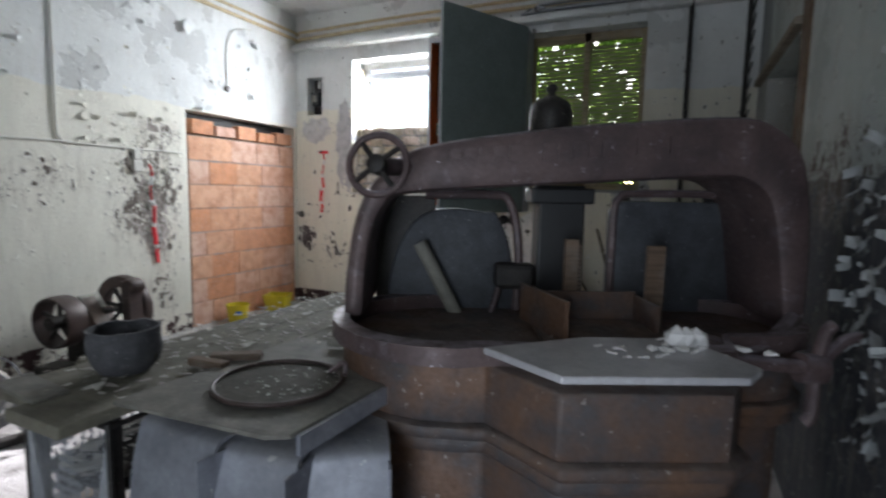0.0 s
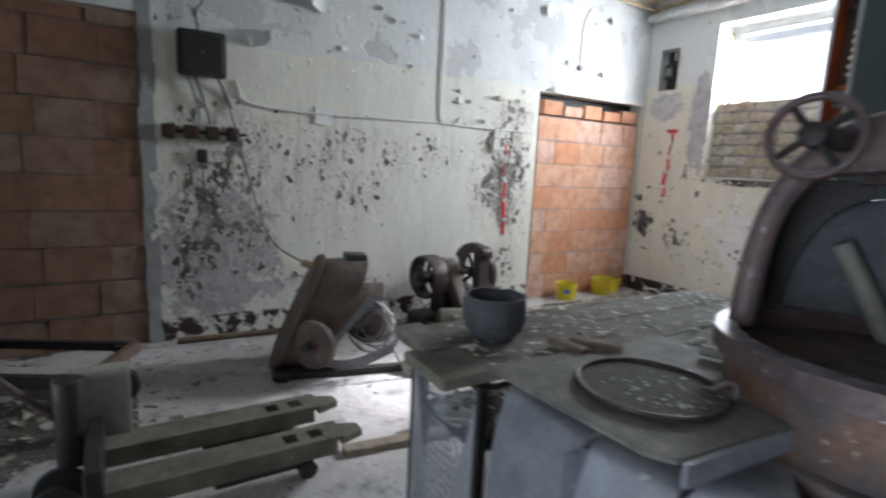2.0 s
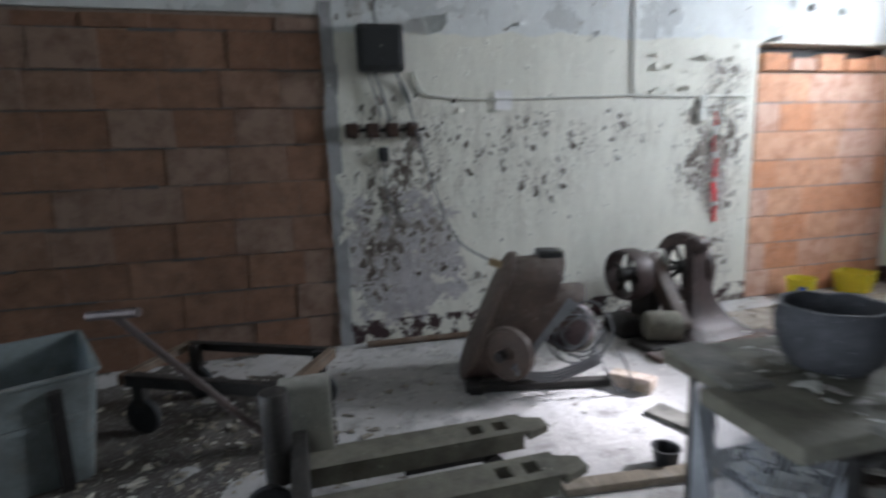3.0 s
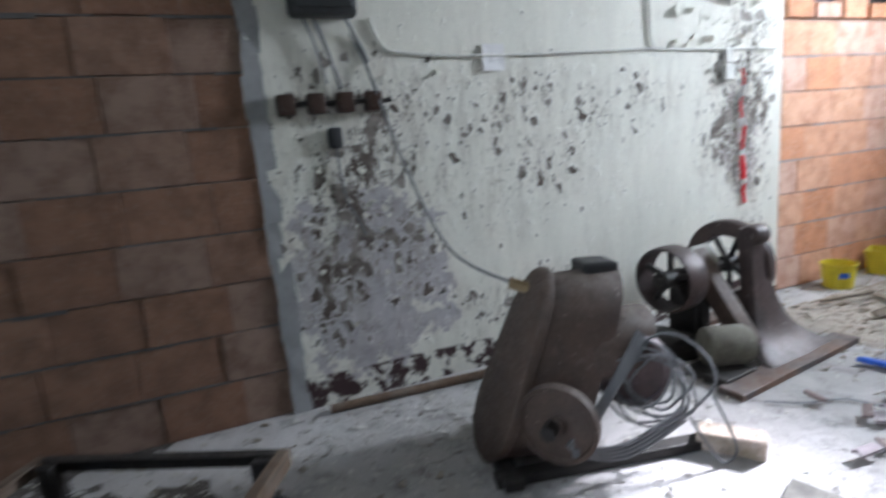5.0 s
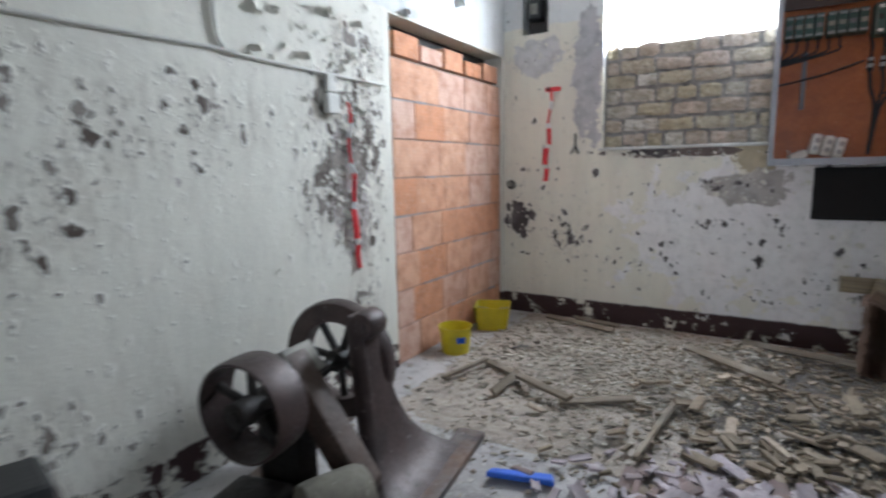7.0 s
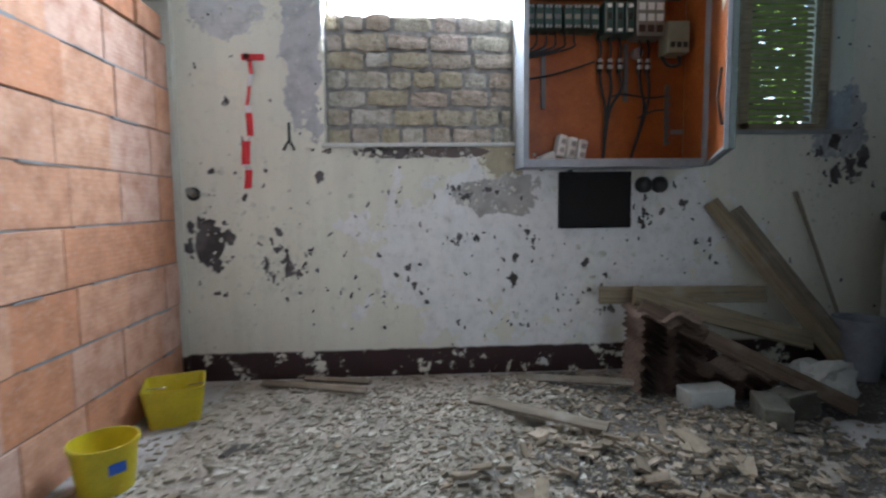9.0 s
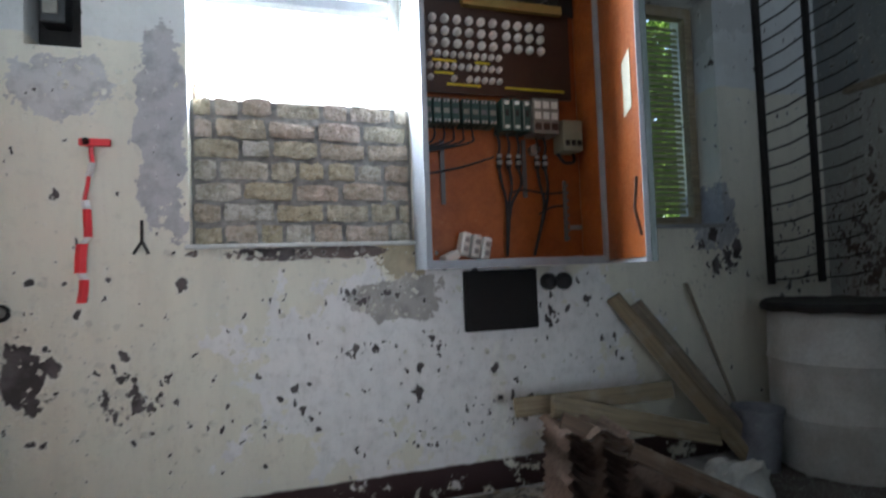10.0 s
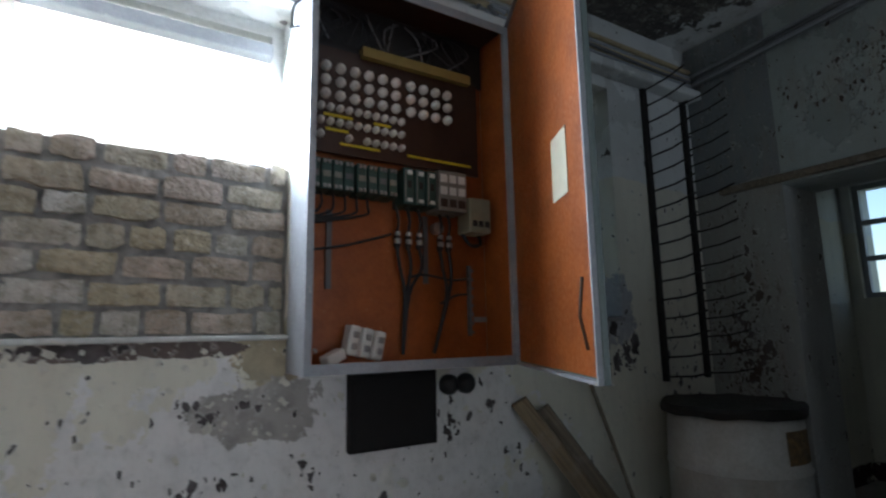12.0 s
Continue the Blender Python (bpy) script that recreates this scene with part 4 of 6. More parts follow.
# wheel guards
for (g0, g1, zt, arc) in ((0.03, 0.56, 1.372, True), (0.98, 1.50, 1.415, False)):
    if arc:
        o = chain([(g1 + 0.01, 0.84), (g1 + 0.03, 1.0), (g1 + 0.01, 1.2), (g1 - 0.05, 1.35), (g1 - 0.10, zt - 0.015), (g1 - 0.2, zt), (g0 + 0.22, zt - 0.01), (g0 + 0.13, 1.30), (g0 + 0.06, 1.15), (g0 + 0.04, 1.0), (g0 + 0.05, 0.84)], 3)
    else:
        o = round_rect(g0, g1, 0.84, zt, 0.06)
    part("wheel_guard", bevelled(prism([(x, y) for x, y in o], 0.09, pose(0, 0.44, 0, 90)), 0.012, 0.6), M_GUARD, machine, "speckled blue-grey painted guard", True)
    hoop = [(g0 - 0.0, 0.35, 0.9), (g0 + 0.0, 0.35, zt - 0.07), (g0 + 0.02, 0.35, zt + 0.01), (g0 + 0.08, 0.35, zt + 0.03), (g1 - 0.08, 0.35, zt + 0.03), (g1 - 0.01, 0.35, zt + 0.01), (g1 + 0.02, 0.35, zt - 0.07), (g1 + 0.03, 0.35, 0.9)]
    if not arc:
        part("guard_frame", tube(hoop, 0.016, smooth_steps=3), M_IRON, machine, "", True)
    else:
        part("guard_frame", tube([(0.22, 0.34, 1.425), (g1 - 0.08, 0.34, 1.43), (g1, 0.34, 1.40), (g1 + 0.04, 0.34, 1.2), (g1 + 0.03, 0.34, 0.9)], 0.018, smooth_steps=3), M_IRON, machine, "", True)
# black sheets fill the dark gaps at both ends of the arch
part("arch_back_sheet", box(0.02, 0.26, 0.385, 0.398, 0.84, 1.42), M_BLACK, machine)
part("arch_back_sheet", box(1.36, 1.53, 0.385, 0.398, 0.84, 1.45), M_BLACK, machine)
col = box(0.66, 0.84, 0.26, 0.40, 0.84, 1.47, bevel=0.01)
box(0.63, 0.87, 0.24, 0.42, 1.40, 1.46, col, 0.008)
part("column", col, M_DARKBOX, machine)
part("column_collar", box(0.50, 0.66, 0.26, 0.36, 1.06, 1.16, bevel=0.02), M_BLACK, machine)
part("lever", rod((0.20, 0.30, 1.235), (0.40, 0.28, 0.86), 0.028, seg=16), M_ALU, machine, "dusty pale grey steel bar", True)
part("socket", lathe([(0.0, 0.82), (0.055, 0.82), (0.06, 0.90), (0.05, 0.92), (0.045, 0.90), (0.0, 0.87)], pose(0.44, 0.22, 0), seg=20), M_BLACK, machine, "", True)
part("brace", rod((0.46, 0.26, 0.88), (0.54, 0.33, 1.12), 0.014), M_IRON, machine, "", True)
tray = part("tray", box(0.60, 1.0, -0.22, 0.09, 0.985, 0.992), M_IRONLOW, machine, "rusty sheet-metal guide box")
part("tray_side", box(0.0, 0.34, -0.006, 0.006, 0.0, 0.13, m=pose(0.66, -0.24, 0.99, 0, 0, 104)), M_IRONLOW, tray)
part("tray_back", box(0.0, 0.40, -0.006, 0.006, 0.0, 0.10, m=pose(0.59, 0.09, 0.99, 0, 0, 2)), M_IRONLOW, tray)
part("tray_side", box(-0.006, 0.006, 0.0, 0.2, 0.0, 0.09, m=pose(0.99, -0.1, 0.99)), M_IRONLOW, tray)
rackbar = box(0.735, 0.785, 0.12, 0.15, 0.85, 1.275, bevel=0.003)
for k in range(14):
    box(0.785, 0.797, 0.122, 0.148, 1.05 + 0.015 * k, 1.058 + 0.015 * k, rackbar)
part("toothed_bar", rackbar, M_WOODD, machine, "brown toothed rack bar")
part("guide_post", box(1.02, 1.085, 0.08, 0.10, 0.85, 1.26, bevel=0.003), M_WOODD, machine, "flat rusty guide post")
part("side_arm", tube([(1.02, -0.18, 1.0), (1.12, -0.20, 0.985), (1.22, -0.22, 0.955), (1.40, -0.10, 1.0), (1.5, 0.0, 1.02)], 0.03, smooth_steps=4), M_IRON, machine, "", True)
hub = rod((1.06, -0.30, 0.975), (1.42, -0.24, 0.93), 0.022, seg=12)
disc_solid(0.045, 0.07, look((1.36, -0.25, 0.935), (1.5, -0.23, 0.92)) @ pose(0, 0, -0.07), hub, 20)
part("shaft", hub, M_IRON, machine, "", True)
for dx, dy, dz in ((0.06, 0.02, 0.13), (-0.05, -0.04, -0.15), (0.20, 0.05, 0.09)):
    part("handle_arm", tube([(1.41, -0.245, 0.93), (1.41 + dx * 0.6, -0.245 + dy, 0.93 + dz * 0.8), (1.41 + dx, -0.245 + dy, 0.93 + dz)], 0.019, smooth_steps=3), M_IRON, machine, "", True)
wheel = part("handwheel", torus(0.092, 0.0115, pose(0.085, -0.14, 1.515, 82, 0, -12), seg=44), M_IRON, machine, "dark iron handwheel with four spokes", True)
mw = pose(0.085, -0.14, 1.515, 82, 0, -12)
for k in range(4):
    a = radians(38 + 90 * k)
    part("spoke", tube([mw @ Vector((0.02 * math.cos(a), 0.02 * math.sin(a), 0.012)), mw @ Vector((0.06 * math.cos(a), 0.06 * math.sin(a), 0.01)), mw @ Vector((0.088 * math.cos(a), 0.088 * math.sin(a), 0))], 0.009), M_BLACK, wheel, "", True)
part("hub", disc_solid(0.03, 0.06, mw @ pose(0, 0, -0.03), seg=20, bevel=0.006), M_BLACK, wheel, "", True)
part("spindle", rod(mw @ Vector((0, 0, -0.02)), (0.20, 0.10, 1.52), 0.03, seg=18), M_IRON, machine, "", True)
MM = pose(-0.90, 1.30, 0, 0, 0, 25)
pot = thing("oil_pot", MM @ pose(0.70, 0.30, 1.658), "dark rusty oil pot with a knob standing on the machine", "pot")
part("pot_body", lathe([(0, 0), (0.075, 0), (0.082, 0.02), (0.082, 0.09), (0.07, 0.125), (0.03, 0.15), (0, 0.15)], seg=28), M_BLACK, pot, "", True)
part("knob", lathe([(0, 0.15), (0.018, 0.15), (0.014, 0.165), (0.024, 0.18), (0.016, 0.195), (0, 0.196)], seg=16), M_BLACK, pot, "", True)
lump = bmesh.new()
lr = random.Random(11)
for k in range(26):
    c = Vector((lr.gauss(0.86, 0.09), lr.gauss(-0.42, 0.05), 1.030))
    if k < 3:
        c = Vector((0.93 + 0.03 * k, -0.36, 1.05))
    s = 0.035 if k < 3 else lr.uniform(0.006, 0.022)
    bmesh.ops.create_icosphere(lump, subdivisions=1, radius=s, matrix=MM @ Matrix.Translation(c) @ Matrix.Diagonal((1, 0.8, 0.9 if k < 3 else 0.3, 1)))
tagged(mesh_ob("plaster_crumbs", jitter(lump, 0.012, 40), M_WHITE), "white plaster crumbs on the machine table", "debris", "", "stuff")

# ---------------------------------------------------------------- bench and what lies on it
bench = thing("workbench", pose(-1.67, 0.53, 0), "long dusty workbench of dirty grey boards", "workbench")
for k, (x0, x1, y0) in enumerate(((0.0, 0.205, 0.07), (0.21, 0.44, 0.0), (0.445, 0.95, 0.42))):
    part("board", jitter(box(x0, x1, y0, 1.74, 0.826, 0.858 + 0.002 * k, bevel=0.006), 0.004, 4, k), M_BENCH, bench)
for x in (0.06, 0.40):
    for y in (0.16, 1.60):
        part("leg", box(x - 0.014, x + 0.014, y - 0.014, y + 0.014, 0, 0.828, bevel=0.003), M_BLACK, bench)
part("rail", box(0.07, 0.39, 0.15, 0.17, 0.79, 0.828), M_BLACK, bench)
board = thing("offcut_board", pose(-1.66, 0.60, 0.861, 0, 0, -6), "grey weathered board offcut lying on the bench", "board")
part("board", jitter(box(0, 0.24, 0, 0.09, 0, 0.012, bevel=0.003), 0.004, 9), M_PLATE, board)
plate = thing("steel_plate", pose(0, 0, 0), "stained steel plate with bent edge on the bench", "plate")
part("sheet", bevelled(prism([(-1.23, 0.66), (-0.74, 0.69), (-0.69, 0.72), (-0.66, 1.20), (-0.80, 1.42), (-1.20, 1.36)], 0.012, pose(0, 0, 0.866)), 0.003), M_PLATE, plate)
part("folded_edge", box(0, 0.44, -0.012, 0.0, 0, 0.05, m=pose(-0.686, 0.735, 0.822, 0, 0, 86.5)), M_SHEET, plate)
M_DIRT = worn("black_dirt", (0.045, 0.042, 0.034), (0.09, 0.082, 0.066), (0.22, 0.20, 0.16), 0.4, 0.95, 0.0, 16, 0.9, 0.2)
lid = thing("round_lid", pose(-0.93, 0.95, 0.879), "round rusty lid with a raised rim full of debris", "lid")
part("rim", torus(0.176, 0.007, pose(0, 0, 0.010), seg=56), M_IRON2, lid, "", True)
part("dish", disc_solid(0.176, 0.006, pose(0, 0, 0), seg=48), M_DIRT, lid)
part("handle", tube([(0.10, 0.10, 0.02), (0.14, 0.12, 0.05), (0.17, 0.08, 0.03)], 0.007, smooth_steps=4), M_IRON, lid, "", True)
bowl = thing("mortar_bowl", pose(-1.46, 0.855, 0.866), "rough dark grey bowl with uneven rim on the bench", "bowl")
part("bowl", jitter(lathe([(0, 0), (0.070, 0), (0.092, 0.03), (0.105, 0.07), (0.106, 0.10), (0.100, 0.128), (0.103, 0.136), (0.092, 0.136), (0.09, 0.07), (0.06, 0.03), (0, 0.025)], seg=48), 0.009, 16), worn("crusted_grey_rubber", (0.045, 0.046, 0.052), (0.08, 0.08, 0.088), (0.20, 0.20, 0.21), 0.45, 0.85, 0, 16, 0.8, 0.3), bowl, "", True)
handle = thing("scrap_wood", pose(-1.28, 1.02, 0.868, 0, 0, 35), "brown wooden scrap lying on the bench", "wood scrap")
part("stick", box(0, 0.16, -0.025, 0.025, 0, 0.03, bevel=0.006), M_WOODD, handle)
handle = thing("scrap_wood", pose(-1.32, 0.98, 0.868, 0, 0, 5), "brown wooden scrap lying on the bench", "wood scrap")
part("stick", box(0, 0.14, -0.02, 0.02, 0, 0.025, bevel=0.006), M_WOODD, handle)
roll = thing("steel_rod", pose(-1.02, 1.30, 0.90, 0, 90, 20), "short pale rod lying on the bench", "rod")
part("rod", disc_solid(0.016, 0.24, pose(0, 0, 0), seg=14), M_ALU, roll, "", True)
# bent sheet covers that stand under the plate
for (x, y, w, h, turn, lab) in ((-1.21, 0.66, 0.30, 0.82, -4, "blue-grey bent sheet-metal cover leaning under the bench"), (-0.93, 0.66, 0.24, 0.80, 8, "blue-grey bent sheet-metal cover leaning under the bench"), (-0.70, 0.76, 0.22, 0.78, 34, "small grey sheet-metal cover beside the machine")):
    cover = thing("sheet_cover", pose(x, y, 0, 0, 0, turn), lab, "sheet metal", "bent sheet covers")
    prof = chain([(0.0, 0.0), (0.02, h * 0.7), (0.05, h * 0.93), (0.10, h), (0.34, h + 0.005)])
    prof2 = [(px + 0.006, py - 0.006) for px, py in prof]
    part("sheet", band(prof, prof2, w, pose(0, 0, 0, 90, 0, 90)), M_SHEET, cover, "", True)
    part("flange", box(w - 0.005, w, 0.01, 0.22, 0, h - 0.03), M_SHEET, cover)
# wire basket under the bench
basket = thing("wire_basket", pose(-1.63, 0.66, 0), "dark wire-mesh basket with scraps under the bench", "basket")
wm = bmesh.new()
for k in range(26):
    x = 0.38 * k / 25
    tube([(x, 0, 0.05), (min(x + 0.2, 0.38), 0, 0.80)], 0.0019, wm, 4)
    tube([(x, 0, 0.05), (max(x - 0.2, 0.0), 0, 0.80)], 0.0019, wm, 4)
    tube([(0, 0.7 * k / 25, 0.05), (0, min(0.7 * k / 25 + 0.2, 0.7), 0.80)], 0.0019, wm, 4)
    tube([(0, 0.7 * k / 25, 0.05), (0, max(0.7 * k / 25 - 0.2, 0), 0.80)], 0.0019, wm, 4)
part("mesh", wm, M_RIM, basket, "pale grey diamond wire mesh")
bf = bmesh.new()
for z in (0.03, 0.80):
    tube([(0, 0, z), (0.38, 0, z), (0.38, 0.7, z), (0, 0.7, z), (0, 0, z)], 0.008, bf, 6)
for x, y in ((0, 0), (0.38, 0), (0.38, 0.7), (0, 0.7)):
    tube([(x, y, 0.0), (x, y, 0.81)], 0.008, bf, 6)
part("frame", bf, M_BLACK, basket)
part("base", box(0.0, 0.38, 0, 0.7, 0.03, 0.04), M_BLACK, basket)
# added sheet whose black stands for the dark inside of the basket
part("darkening_sheet", jitter(box(0.012, 0.368, 0.012, 0.688, 0.60, 0.606), 0.01, 6), M_BLACK, basket, "black sheet added to darken the basket")

# ---------------------------------------------------------------- switch cabinet
cab = thing("switch_cabinet", pose(-2.43, 4.90, 1.256), "open grey switch cabinet with bright orange inside", "cabinet")
CW, CH, CD = 1.06, 1.775, 0.247
part("back", box(0.02, CW - 0.02, CD - 0.012, CD, 0.02, CH - 0.02), M_ORANGE, cab)
for nm, s in (("side_panel", (0, 0.014, 0.0, CD, 0, CH)), ("side_panel", (CW - 0.014, CW, 0.0, CD, 0, CH)), ("top_panel", (0.014, CW - 0.014, 0, CD, CH - 0.014, CH)), ("bottom_panel", (0.014, CW - 0.014, 0, CD, 0, 0.014))):
    part(nm, box(*s), M_RIM, cab)
# the top lining is dark brown to put the shade up there into colour
for nm, s in (("lining", (0.015, 0.018, 0.03, CD - 0.012, 0.018, CH - 0.018)), ("lining", (CW - 0.018, CW - 0.015, 0.03, CD - 0.012, 0.018, CH - 0.018)), ("lining", (0.018, CW - 0.018, 0.03, CD - 0.012, 0.015, 0.018)), ("lining", (0.018, CW - 0.018, 0.03, CD - 0.012, CH - 0.018, CH - 0.015))):
    part(nm, box(*s), M_BAKE if s[4] > 1 else M_ORANGE, cab)
lip = bmesh.new()
for s in ((0, 0.03, -0.006, 0.0, 0, CH), (CW - 0.03, CW, -0.006, 0.0, 0, CH), (0.03, CW - 0.03, -0.006, 0, 0, 0.045), (0.03, CW - 0.03, -0.006, 0, CH - 0.045, CH)):
    box(*s, bm=lip)
part("frame", lip, M_RIM, cab, "pale grey cabinet frame")
door = part("door", box(0, 1.05, 0.0, 0.022, 0, CH, bevel=0.003), M_GREEN, cab, "grey-green steel door standing open")
door.matrix_basis = pose(CW - 0.003, -0.012, 0.0, 0, 0, 180 + 63.6)
part("inner_skin", box(0.02, 1.03, -0.004, -0.0005, 0.02, CH - 0.02), M_ORANGE, door, "orange inside of the door")
edge = bmesh.new()
for s in ((0, 1.05, -0.018, -0.001, 0, 0.012), (0, 1.05, -0.018, -0.001, CH - 0.012, CH), (1.038, 1.05, -0.018, -0.001, 0.012, CH - 0.012), (0, 0.012, -0.018, -0.001, 0.012, CH - 0.012)):
    box(*s, bm=edge)
part("door_edge", edge, M_RIM, door)
part("notice", box(0.68, 0.85, -0.007, -0.005, 0.63, 0.87), M_PAPER, door, "yellowed paper notice")
part("latch", tube([(0.99, -0.02, 0.10), (0.99, -0.04, 0.2), (1.0, -0.03, 0.32)], 0.006), M_BAKE, door)
for z in (0.35, 1.4):
    part("hinge", disc_solid(0.009, 0.06, pose(CW + 0.002, -0.014, z), seg=10), M_RIM, cab)
# fuse panel: local x, z from the cabinet's corner
part("fuse_board", box(0.02, 0.98, 0.185, 0.20, 0.98, 1.50), M_BAKE, cab, "dark brown fuse board")
cap_big, cap_small = bmesh.new(), bmesh.new()
for bm_c, r in ((cap_big, 0.023), (cap_small, 0.0165)):
    lathe([(0, 0.036), (r * 0.45, 0.036), (r * 0.5, 0.030), (r * 0.8, 0.028), (r, 0.02), (r, -0.002)], UPRIGHT, bm_c, 16)
fuse_meshes = []
for bm_c in (cap_big, cap_small):
    me = bpy.data.meshes.new("fuse_cap")
    bmesh.ops.recalc_face_normals(bm_c, faces=bm_c.faces)
    bm_c.to_mesh(me)
    bm_c.free()
    for f in me.polygons:
        f.use_smooth = True
    me.materials.append(M_PORC)
    fuse_meshes.append(me)
for row in range(3):
    for c in range(10):
        ob = new("fuse_cap", fuse_meshes[0])
        ob.parent = cab
        ob.matrix_basis = pose(0.125 + 0.072 * c + (0.012 if c > 5 else 0), 0.184, 1.395 - 0.068 * row)
for row in range(3):
    for c in range(10):
        if row == 2 and c in (1, 2, 4):
            continue
        ob = new("fuse_cap", fuse_meshes[1])
        ob.parent = cab
        ob.matrix_basis = pose(0.105 + 0.0455 * c, 0.184, 1.195 - 0.068 * row)
for s in ((0.12, 0.26, 1.155), (0.37, 0.46, 1.155), (0.13, 0.24, 1.085), (0.20, 0.40, 1.022)):
    part("label_strip", box(s[0], s[1], 0.178, 0.184, s[2], s[2] + 0.012), M_YELLOW, cab, "yellow label strip")
part("label_strip", box(0.55, 0.93, 0.178, 0.184, 1.022, 1.034), M_YELLOW, cab, "yellow label strip")
part("cable_duct", box(0.30, 0.92, 0.15, 0.20, 1.48, 1.53), plain("yellow_brown_duct", (0.30, 0.22, 0.06), 0.6), cab)
# added black board; its colour gives the cabinet's upper part its shade
part("shade_board", box(0.02, 1.03, 0.205, 0.215, 1.50, 1.755), M_DARKBOX, cab, "black board shading the upper cabinet")
lr = random.Random(5)
for k in range(34):
    x = lr.uniform(0.05, 0.85)
    part("wire", tube([(x, 0.2, 1.73), (x + lr.uniform(-0.1, 0.1), 0.15, 1.64), (x + lr.uniform(-0.15, 0.15), 0.17, 1.53)], 0.006, None, 5, 3), M_CABLE if k % 5 == 0 else M_RUBBER, cab)
M_GREENDEV = plain("dark_green_device", (0.030, 0.075, 0.060), 0.5)
for k in range(8):
    x = 0.045 + 0.052 * k + (0.0 if k < 4 else 0.01)
    b2 = box(x, x + 0.046, 0.12, 0.235, 0.79, 0.93, bevel=0.004)
    dev = part("relay", b2, M_GREENDEV, cab)
    for z in (0.795, 0.905):
        for dx in (0.007, 0.027):
            part("terminal", box(x + dx, x + dx + 0.012, 0.108, 0.12, z, z + 0.016, bevel=0.002), M_STEEL, dev)
    part("label_plate", box(x + 0.006, x + 0.040, 0.117, 0.12, 0.845, 0.872), M_ALU if k % 3 else M_CABLE, dev)
for k in range(3):
    x = 0.49 + 0.062 * k
    dev = part("contactor", box(x, x + 0.052, 0.10, 0.235, 0.76, 0.94, bevel=0.004), M_GREENDEV, cab)
    part("frame", box(x + 0.004, x + 0.009, 0.095, 0.10, 0.77, 0.93), M_ALU, dev)
    part("terminal", box(x + 0.016, x + 0.040, 0.092, 0.10, 0.905, 0.925), M_PORC, dev)
    part("terminal", box(x + 0.016, x + 0.040, 0.092, 0.10, 0.772, 0.788), M_PORC, dev)
    part("slot", box(x + 0.018, x + 0.038, 0.097, 0.10, 0.84, 0.875), M_BLACK, dev)
sw = part("fuse_switch", box(0.68, 0.845, 0.10, 0.235, 0.75, 0.955, bevel=0.005), M_ALU, cab, "grey fuse switch with nine windows")
for r in range(3):
    for c in range(3):
        part("window", box(0.69 + 0.052 * c, 0.728 + 0.052 * c, 0.096, 0.10, 0.77 + 0.062 * r, 0.81 + 0.062 * r), M_PORC if r else M_BAKE, sw)
brk = part("breaker", box(0.87, 1.0, 0.11, 0.235, 0.66, 0.84, bevel=0.008), plain("beige_breaker", (0.30, 0.29, 0.20), 0.5), cab, "beige main breaker")
for k in range(3):
    part("slot", box(0.885 + 0.038 * k, 0.91 + 0.038 * k, 0.105, 0.11, 0.69, 0.72), M_BLACK, brk)
for k, x in enumerate((0.50, 0.56, 0.62, 0.74, 0.79)):
    part("isolator", lathe([(0, 0), (0.012, 0), (0.018, 0.02), (0.012, 0.035), (0.018, 0.05), (0.010, 0.08), (0, 0.08)], pose(x, 0.20, 0.56), seg=12), M_BLACK, cab, "", True)
    part("clamp", disc_solid(0.016, 0.022, pose(x, 0.19, 0.585), seg=10), M_STEEL, cab, "bright steel clamp", True)
    part("clamp", disc_solid(0.014, 0.018, pose(x, 0.19, 0.625), seg=10), M_STEEL, cab, "bright steel clamp", True)
    part("wire", tube([(x, 0.2, 0.57), (x + 0.01, 0.19, 0.47), (0.54 + (0.20 if k > 2 else 0) + 0.012 * k, 0.2, 0.34), (0.53 + (0.17 if k > 2 else 0), 0.2, 0.06)], 0.009, smooth_steps=4), M_RUBBER, cab, "", True)
    part("wire", tube([(x, 0.2, 0.64), (x, 0.18, 0.70), (x - 0.01, 0.2, 0.78)], 0.008, smooth_steps=3), M_RUBBER, cab, "", True)
for k in range(6):
    x = 0.06 + 0.055 * k
    part("wire", tube([(x, 0.19, 0.80), (x, 0.17, 0.74), (x - 0.02, 0.18, 0.70), (0.03, 0.2, 0.68 - 0.008 * k)], 0.006, smooth_steps=4), M_RUBBER, cab, "", True)
part("wire", tube([(0.03, 0.2, 0.52), (0.25, 0.19, 0.56), (0.47, 0.2, 0.63)], 0.006, smooth_steps=4), M_RUBBER, cab, "", True)
part("wire", tube([(0.56, 0.2, 0.42), (0.64, 0.19, 0.44), (0.80, 0.2, 0.42), (0.90, 0.2, 0.43)], 0.006, smooth_steps=4), M_RUBBER, cab, "", True)
part("wire", tube([(0.74, 0.2, 0.30), (0.82, 0.19, 0.34), (0.90, 0.2, 0.35)], 0.006, smooth_steps=4), M_RUBBER, cab, "", True)
part("wire", tube([(0.88, 0.2, 0.66), (0.90, 0.16, 0.60), (0.97, 0.17, 0.61), (0.98, 0.2, 0.67)], 0.010, smooth_steps=4), M_RUBBER, cab, "", True)
part("meter", disc_solid(0.03, 0.05, pose(0.73, 0.235, 0.68, 90), seg=20, bevel=0.005), M_STEEL, cab, "round bright meter", True)
part("bracket", box(0.155, 0.18, 0.215, 0.225, 0.36, 0.72), M_CABLE, cab)
part("bracket", box(0.655, 0.68, 0.215, 0.225, 0.40, 0.74), M_CABLE, cab)
chainbar = box(0.915, 0.93, 0.205, 0.225, 0.14, 0.50)
